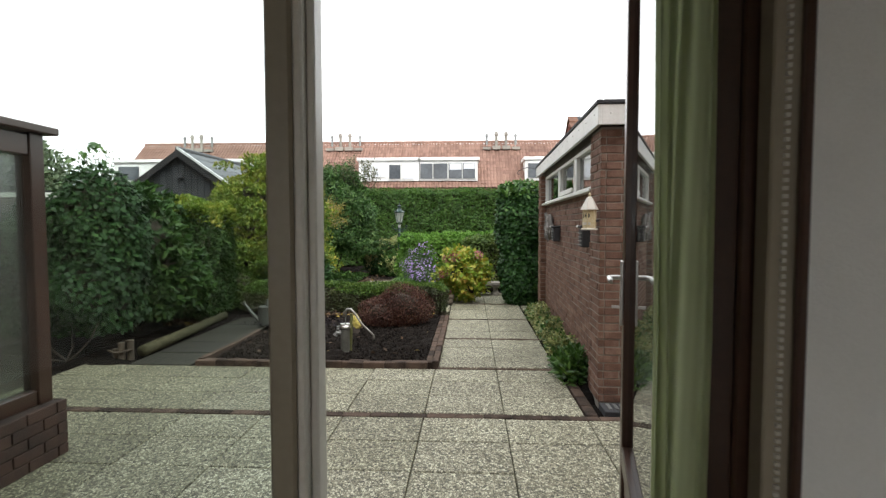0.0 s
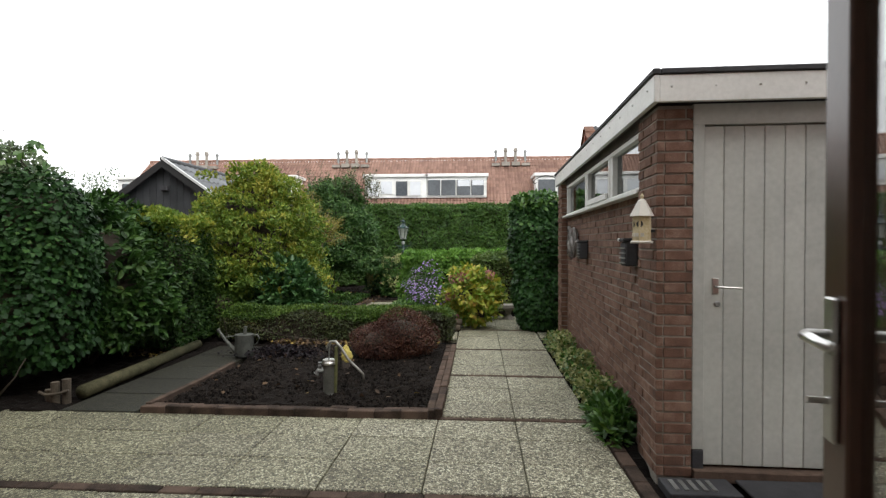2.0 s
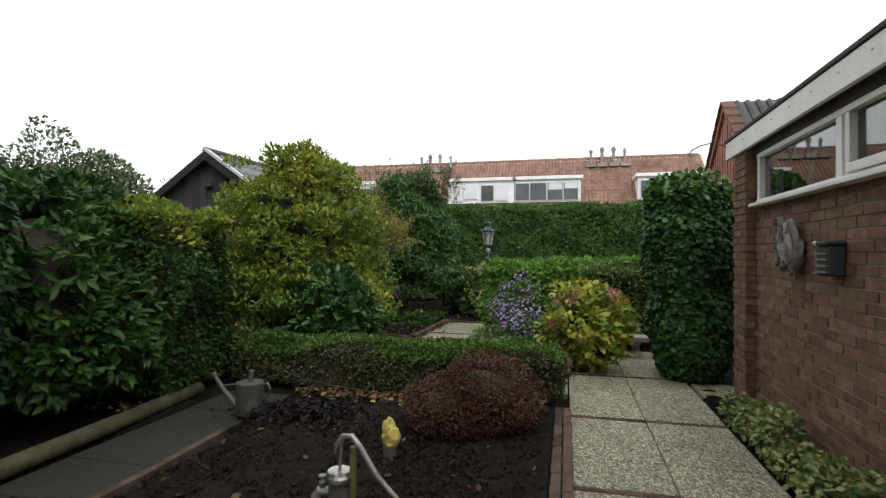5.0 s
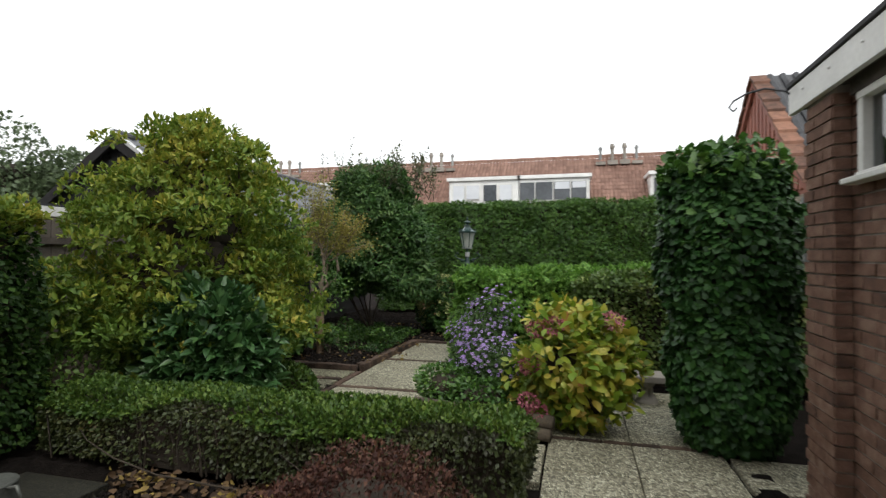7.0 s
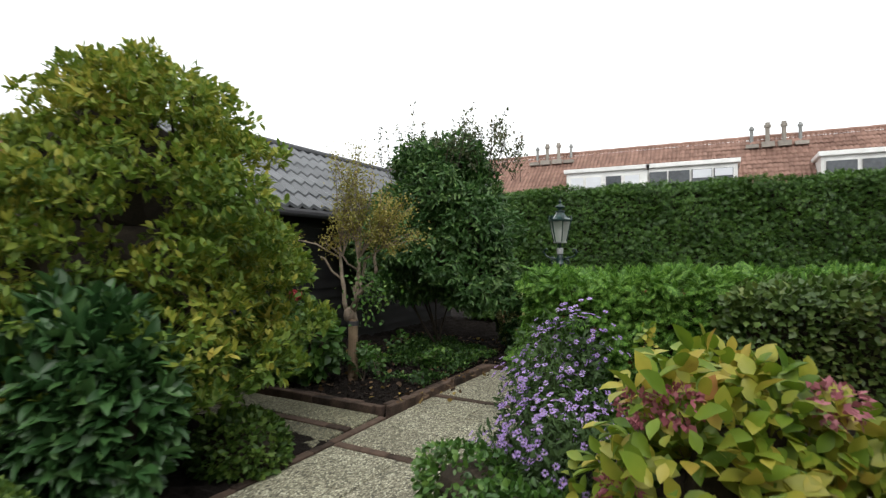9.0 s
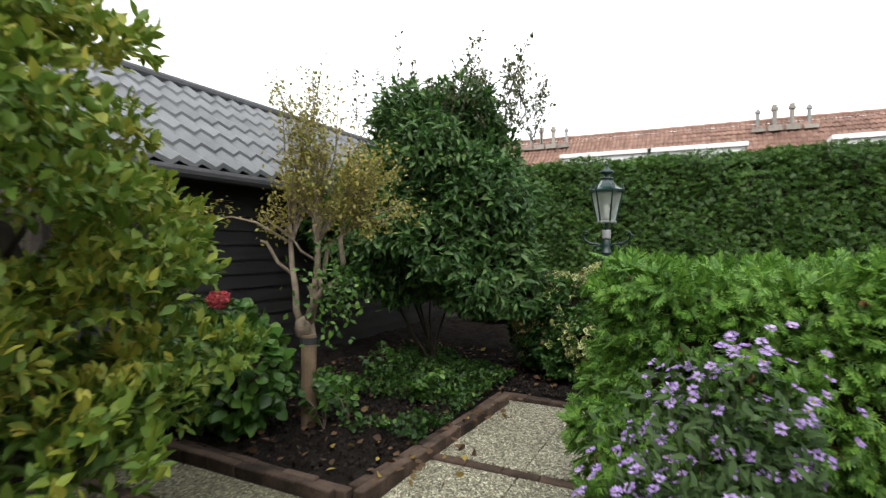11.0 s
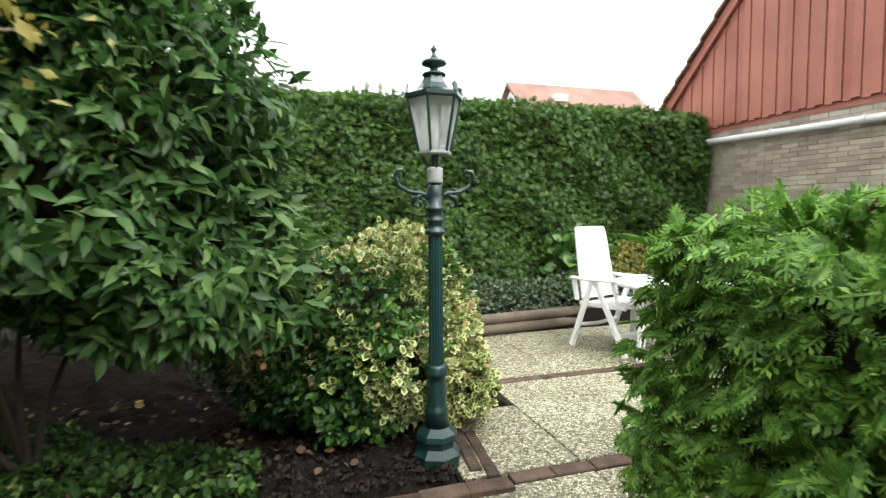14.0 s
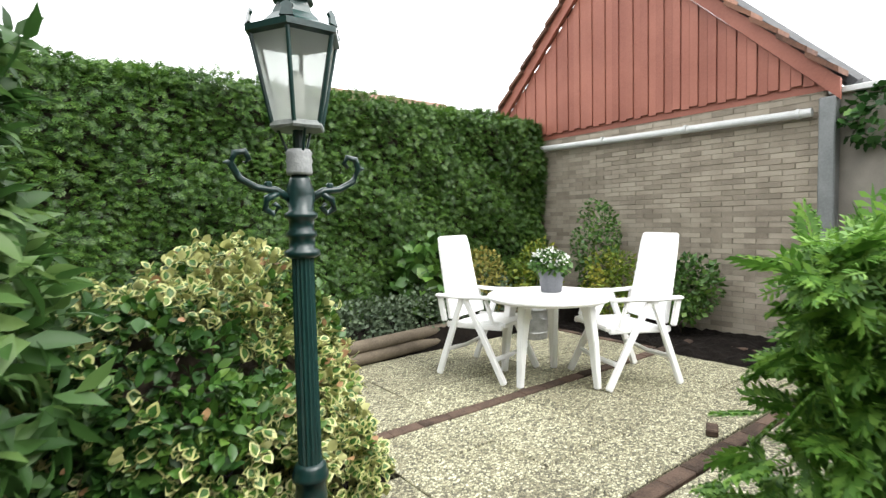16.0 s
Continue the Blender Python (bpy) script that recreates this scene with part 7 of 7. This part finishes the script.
for k in range(6):
    a0, a1 = 2 * math.pi * k / 6, 2 * math.pi * (k + 1) / 6
    part("bar", tube([(0.072 * math.cos(a0), 0.072 * math.sin(a0), 1.49), (0.122 * math.cos(a0), 0.122 * math.sin(a0), 1.735)], 0.0065, 6), M_GREENMETAL, lan)
    b = bmesh.new()
    vs_ = [b.verts.new(q) for q in ((0.070 * math.cos(a0), 0.070 * math.sin(a0), 1.495), (0.070 * math.cos(a1), 0.070 * math.sin(a1), 1.495), (0.119 * math.cos(a1), 0.119 * math.sin(a1), 1.73), (0.119 * math.cos(a0), 0.119 * math.sin(a0), 1.73))]
    b.faces.new(vs_)
    bmesh.ops.solidify(b, geom=b.faces[:], thickness=0.003)
    pp = part("pane", b, M_MILK, lan)
    pp.visible_shadow = False
    part("crest", prism([(-0.018, 0), (0.018, 0), (0.012, 0.02), (0.016, 0.03), (0.0, 0.045), (-0.016, 0.03), (-0.012, 0.02)], -0.004, 0.004), M_GREENMETAL, lan).matrix_basis = pose(0.128 * math.cos(a0), 0.128 * math.sin(a0), 1.755, -12, 0, math.degrees(a0) + 90)
part("rim", lathe([(0.118, 1.728), (0.136, 1.735), (0.136, 1.752), (0.118, 1.758)], 6), M_GREENMETAL, lan)
part("roof", lathe([(0.118, 1.756), (0.085, 1.775), (0.062, 1.80), (0.05, 1.825), (0.045, 1.84)], 6), M_GREENMETAL, lan)
part("finial", lathe([(0.03, 1.838), (0.055, 1.842), (0.05, 1.852), (0.022, 1.858), (0.018, 1.878), (0.056, 1.892), (0.055, 1.905), (0.02, 1.922), (0.012, 1.935), (0.008, 1.948), (0.017, 1.96), (0.008, 1.972), (0.003, 1.985), (0.002, 2.0)], 16), M_GREENMETAL, lan, smooth=True)
part("bulb", lathe([(0.012, 1.50), (0.018, 1.52), (0.022, 1.57), (0.022, 1.62), (0.01, 1.645)], 12), M_WHITE, lan, smooth=True)


# ---- garden furniture ----
def slat_bm(path, w0, w1, th):
    """A slab that follows a side path of (x, z), of the given half width along y."""
    b = bmesh.new()
    rings = []
    n = len(path)
    for i, (x, z) in enumerate(path):
        a, c = path[max(i - 1, 0)], path[min(i + 1, n - 1)]
        d = Vector((c[0] - a[0], 0, c[1] - a[1])).normalized()
        nn = Vector((-d.z, 0, d.x)) * th / 2
        w = w0 + (w1 - w0) * i / (n - 1)
        rings.append([b.verts.new(Vector((x, y, z)) + k * nn) for y, k in ((-w, 1), (w, 1), (w, -1), (-w, -1))])
    for a, c in zip(rings, rings[1:]):
        for i in range(4):
            j = (i + 1) % 4
            b.faces.new((a[i], a[j], c[j], c[i]))
    b.faces.new(rings[0][::-1])
    b.faces.new(rings[-1])
    bmesh.ops.recalc_face_normals(b, faces=b.faces[:])
    bmesh.ops.bevel(b, geom=[e for e in b.edges if e.calc_face_angle(0) > 0.9], offset=0.008, segments=2, affect="EDGES")
    return b


def garden_chair(m):
    """A high-backed folding plastic chair that faces +x."""
    c = thing("garden_chair", m, "white plastic high-backed folding garden chair", "chair", "chairs at the garden table")
    part("seat", slat_bm([(-0.20, 0.375), (-0.08, 0.385), (0.10, 0.41), (0.22, 0.42), (0.27, 0.405)], 0.205, 0.22, 0.035), M_PLASTIC, c)
    part("backrest", slat_bm([(-0.20, 0.42), (-0.235, 0.60), (-0.27, 0.78), (-0.30, 0.96), (-0.31, 1.01), (-0.32, 1.045)], 0.225, 0.185, 0.035), M_PLASTIC, c)
    for i in range(4):
        z = 0.55 + 0.13 * i
        part("slat_groove", box(-0.198 - (z - 0.42) * 0.18, -0.19 - (z - 0.42) * 0.18, -0.19, 0.19, z, z + 0.018), M_PLASTIC, c)
    for s in (-1, 1):
        y = s * 0.265
        part("armrest", slat_bm([(-0.29, 0.605), (-0.1, 0.60), (0.15, 0.61), (0.27, 0.615)], 0.03, 0.03, 0.025), M_PLASTIC, c).location = (0, y, 0)
        for nm, pts, w in (("leg", [(-0.04, 0.60), (0.13, 0.30), (0.285, 0.0)], 0.024), ("leg", [(-0.06, 0.60), (-0.17, 0.30), (-0.28, 0.0)], 0.024)):
            part(nm, slat_bm(pts, 0.015, 0.018, 0.048), M_PLASTIC, c).location = (0, y, 0)
        part("arm_support", slat_bm([(0.20, 0.42), (0.14, 0.60)], 0.012, 0.012, 0.03), M_PLASTIC, c).location = (0, y, 0)
        part("arm_support", slat_bm([(-0.22, 0.41), (-0.26, 0.60)], 0.012, 0.012, 0.05), M_PLASTIC, c).location = (0, y, 0)
        part("side_rail", slat_bm([(-0.22, 0.385), (0.26, 0.40)], 0.012, 0.012, 0.045), M_PLASTIC, c).location = (0, s * 0.235, 0)
    part("stretcher", slat_bm([(-0.5, 0), (0.0, -0.02), (0.5, 0)], 0.012, 0.012, 0.03), M_PLASTIC, c).matrix_basis = pose(-0.20, 0, 0.20, 0, 0, 90) @ Matrix.Diagonal((0.53, 1, 1, 1))
    part("stretcher", slat_bm([(-0.5, 0), (0.0, -0.01), (0.5, 0)], 0.012, 0.012, 0.035), M_PLASTIC, c).matrix_basis = pose(0.20, 0, 0.165, 0, 0, 90) @ Matrix.Diagonal((0.53, 1, 1, 1))
    return c


garden_chair(pose(0.305, 14.52, 0.0, 0, 0, -73))
garden_chair(pose(0.93, 13.75, 0.0, 0, 0, 157))
table = thing("garden_table", pose(0.48, 14.06, 0, 0, 0, 0), "round white plastic garden table", "table")
part("tabletop", lathe([(0.40, 0.585), (0.425, 0.59), (0.44, 0.605), (0.44, 0.618), (0.43, 0.625), (0.02, 0.626)], 48), M_PLASTIC, table, smooth=False)
for x, y in ((-0.30, 0.0), (0.08, -0.36), (0.25, 0.17), (-0.10, 0.36)):
    b = bmesh.new()
    k = 0.72
    rg = []
    for z, s, w in ((0.0, 1.0, 0.021), (0.3, 0.93, 0.028), (0.59, 0.80, 0.038)):
        rg.append([b.verts.new((x * s + a * w, y * s + c * w, z)) for a, c in ((-1, -1), (1, -1), (1, 1), (-1, 1))])
    for a, c in zip(rg, rg[1:]):
        for i in range(4):
            j = (i + 1) % 4
            b.faces.new((a[i], a[j], c[j], c[i]))
    b.faces.new(rg[0][::-1])
    b.faces.new(rg[-1])
    bmesh.ops.bevel(b, geom=b.edges[:], offset=0.006, segments=2, affect="EDGES")
    part("leg", b, M_PLASTIC, table)
potp = thing("flower_pot", pose(0.57, 14.11, 0.626), "grey plastic pot with white flowering plant", "plant pot")
part("pot", lathe([(0.070, 0.0), (0.074, 0.005), (0.098, 0.165), (0.104, 0.167), (0.104, 0.18), (0.092, 0.178), (0.088, 0.15)], 28), M_POT, potp)
rng = np.random.default_rng(55)
p, o = on_blobs([(0.0, 0.0, 0.21, 0.125, 0.125, 0.08)], 420, rng, 0.5, 0.1, 9)
leaf_mesh("foliage", OVAL, p, o, 0.042, L_GROUND, potp, rng, 0.7, 0.1)
p, o = on_blobs([(0.0, 0.0, 0.225, 0.125, 0.125, 0.085)], 150, rng, 0.1, 0.12, 9, floor=0.2)
leaf_mesh("blossom", SMALL, p, o, 0.03, L_WHITEF, potp, rng, 0.6, -0.2, "white blossoms")
bin_ = thing("metal_bin", pose(1.40, 15.05, 0), "zinc bucket bin with lid and handle", "bin")
part("body", lathe([(0.125, 0.0), (0.14, 0.27), (0.146, 0.272), (0.146, 0.28)], 28), M_ZINC, bin_)
part("rib", lathe([(0.132, 0.06), (0.137, 0.065), (0.133, 0.07)], 28), M_ZINC, bin_)
part("lid", lathe([(0.152, 0.278), (0.155, 0.29), (0.15, 0.305), (0.06, 0.325), (0.01, 0.328)], 28), M_ZINC, bin_)
part("handle", tube([(-0.05, -0.135, 0.22), (-0.03, -0.16, 0.20), (0.03, -0.16, 0.20), (0.05, -0.135, 0.22)], 0.005, 8), M_ZINC, bin_)
for y, z, lab in ((15.34, 0.055, 0), (15.36, 0.15, 0)):
    lg = thing("log", Matrix(), "weathered round log edging of the raised bed", "log", "logs along the raised bed")
    part("trunk", tube([(-1.3, y - 0.14, z), (0.0, y, z), (1.0, y + 0.12, z), (1.9, y + 0.16, z)], [0.05, 0.055, 0.05, 0.048], 12), M_LOG, lg, smooth=True)
tagged(link("loose_brick", box(-0.06, 0.06, -0.03, 0.03, 0.0, 0.035, 0.006), M_STRIP), "single loose brick lying on the patio", "brick").matrix_basis = pose(0.40, 12.86, 0.004, 0, 0, 25)

# ---- middle bed edge, bench, hook ----
for a, c, z in (((-1.42, 9.10), (-0.30, 8.86), 0.05), ((-1.40, 9.10), (-0.28, 8.86), 0.135)):
    lg = thing("log", Matrix(), "weathered round log edging of the flower bed", "log", "logs along the flower bed")
    part("trunk", tube([(a[0], a[1] + z * 0.3, z), ((a[0] + c[0]) / 2, (a[1] + c[1]) / 2 + z * 0.3, z), (c[0], c[1] + z * 0.3, z)], [0.048, 0.05, 0.047], 12), M_LOG, lg, smooth=True)
lg = thing("log", Matrix(), "weathered round log edging of the flower bed", "log", "logs along the flower bed")
part("trunk", tube([(-1.41, 9.1, 0.05), (-1.40, 10.75, 0.05)], 0.05, 12), M_LOG, lg, smooth=True)
bench = thing("bench", pose(0.28, 10.15, 0), "low grey stone garden bench", "bench")
part("seat", box(-0.36, 0.36, -0.14, 0.14, 0.20, 0.26, 0.012, seg=2), M_MORTAR, bench)
for x in (-0.22, 0.22):
    part("leg", lathe([(0.10, 0.0), (0.09, 0.03), (0.05, 0.08), (0.05, 0.14), (0.09, 0.19), (0.10, 0.2)], 8, m=Matrix.Translation((x, 0, 0))), M_MORTAR, bench)
hook = thing("hanging_hook", Matrix(), "thin black wrought iron hanging hook on the shed end", "hook")
part("arm", tube([(1.17, 8.345, 2.09), (1.15, 8.40, 2.19), (1.04, 8.44, 2.285), (0.94, 8.45, 2.31), (0.85, 8.46, 2.29), (0.78, 8.46, 2.25), (0.757, 8.46, 2.215), (0.78, 8.46, 2.19), (0.80, 8.46, 2.21)], 0.006, 8), M_BITUMEN, hook, smooth=True)
part("stem", tube([(1.17, 8.33, 1.9), (1.17, 8.345, 2.11)], 0.006, 8), M_BITUMEN, hook)

# ---- soil bed things ----
pump = thing("hand_pump", pose(-1.33, 5.42, 0.0) @ Matrix.Scale(0.89, 4), "old grey garden hand pump with curved handle", "pump")
part("body", lathe([(0.075, 0.0), (0.07, 0.03), (0.058, 0.05), (0.056, 0.32), (0.066, 0.325), (0.068, 0.345), (0.06, 0.36), (0.058, 0.372), (0.05, 0.365)], 20), mat("pump_paint", (0.06, 0.06, 0.05), (0.14, 0.138, 0.12), 0.5, 8, 90, 0.3), pump)
part("cap", lathe([(0.062, 0.326), (0.070, 0.330), (0.071, 0.350), (0.064, 0.362), (0.06, 0.375), (0.045, 0.374)], 20), M_STEEL, pump, "bright worn metal top")
part("spout", tube([(-0.05, -0.01, 0.27), (-0.10, -0.02, 0.27), (-0.12, -0.025, 0.235)], [0.025, 0.024, 0.027], 12), M_ZINC, pump)
part("tap", lathe([(0.016, 0.0), (0.02, 0.03), (0.012, 0.05), (0.02, 0.055), (0.02, 0.065)], 10, m=Matrix.Translation((-0.085, -0.018, 0.285))), M_ZINC, pump)
part("bracket", tube([(0.06, 0.0, 0.0), (0.07, 0.0, 0.30), (0.075, 0.0, 0.50)], 0.018, 8), mat("mossy_iron", (0.05, 0.06, 0.02), (0.14, 0.14, 0.05), 0.8, 20, 90, 0.4), pump)
part("rod", tube([(0.0, 0.0, 0.36), (0.005, 0.0, 0.50), (0.02, 0.0, 0.54)], 0.008, 8), M_ZINC, pump)
part("handle", tube([(-0.02, 0.0, 0.46), (-0.02, 0.0, 0.50), (0.02, -0.005, 0.55), (0.07, -0.01, 0.555), (0.12, -0.015, 0.50), (0.20, -0.02, 0.38), (0.30, -0.03, 0.29), (0.345, -0.035, 0.25), (0.355, -0.035, 0.19)], [0.012, 0.013, 0.014, 0.014, 0.014, 0.013, 0.012, 0.012, 0.014], 10), mat("worn_light_iron", (0.22, 0.21, 0.19), (0.42, 0.41, 0.375), 0.4, 12, 90, 0.2, metal=0.5), pump, smooth=True)
M_CHICK = mat("yellow_plush", (0.24, 0.19, 0.035), (0.58, 0.48, 0.13), 0.9, 30, 160, 0.8)
orn = thing("post_ornament", pose(-1.42, 6.35, -0.225), "yellow bird figure on a mossy wooden post", "ornament")
part("post", lathe([(0.045, -0.05), (0.045, 0.31), (0.04, 0.35)], 12), M_FENCE, orn)
ob_ = bmesh.new()
for q, r in (((0.010, 0, 0.375), (0.060, 0.052, 0.075)), ((-0.010, 0.0, 0.435), (0.044, 0.040, 0.060))):
    bmesh.ops.create_icosphere(ob_, subdivisions=3, radius=1, matrix=Matrix.Translation(q) @ Matrix.Diagonal((*r, 1)))
for v in ob_.verts:
    v.co += Vector(noise.noise_vector(v.co * 24)) * 0.016
part("figure", ob_, M_CHICK, orn)
M_CAN = mat("old_galvanised", (0.050, 0.053, 0.046), (0.135, 0.14, 0.122), 0.6, 9, 70, 0.2, metal=0.4)
can = thing("watering_can", pose(-2.79, 6.92, 0.02) @ Matrix.Scale(0.80, 4), "old galvanised zinc watering can", "watering can")
part("body", lathe([(0.135, 0.0), (0.14, 0.02), (0.13, 0.30), (0.135, 0.305), (0.13, 0.315)], 28), M_CAN, can)
part("hood", lathe([(0.026, 0.0), (0.022, 0.15)], 16, m=pose(0.0, 0.0, 0.28, 0, 8, 0)), M_CAN, can)
part("spout", tube([(-0.12, -0.02, 0.06), (-0.26, -0.04, 0.22), (-0.36, -0.05, 0.36)], [0.035, 0.022, 0.018], 12), M_CAN, can)
part("rose", lathe([(0.018, 0.0), (0.030, 0.04), (0.031, 0.05)], 16, m=pose(-0.35, -0.05, 0.35, 0, -40, 0)), M_CAN, can)
part("brace", tube([(-0.12, 0, 0.29), (-0.28, -0.04, 0.27)], 0.008, 6), M_CAN, can)
part("handle", tube([(0.12, 0.0, 0.29), (0.20, 0.0, 0.31), (0.225, 0.0, 0.26), (0.20, 0.0, 0.19), (0.13, 0.0, 0.14)], 0.011, 8), M_CAN, can, smooth=True)
lg = thing("log", Matrix(), "mossy pale round log along the side path", "log")
part("trunk", tube([(-3.47, 5.25, 0.055), (-3.53, 6.3, 0.055), (-3.60, 7.35, 0.06)], [0.06, 0.058, 0.055], 14), mat("mossy_log", (0.020, 0.023, 0.010), (0.105, 0.095, 0.055), 0.9, 8, 70, 0.9, spec=0.15), lg, smooth=True)
pk = thing("peg_bundle", pose(-3.62, 5.14, 0.0), "short weathered posts tied at the bed corner", "post")
for x, y, hgt in ((0.0, 0.0, 0.17), (0.075, 0.03, 0.19), (-0.07, 0.02, 0.10)):
    part("post", lathe([(0.034, -0.05), (0.034, hgt)], 12, m=Matrix.Translation((x, y, 0))), M_LOG, pk)
part("rope", tube([(-0.12, -0.03, 0.09), (-0.05, -0.045, 0.07), (0.05, -0.04, 0.08), (0.12, 0.0, 0.10)], 0.012, 8), M_LOG, pk)
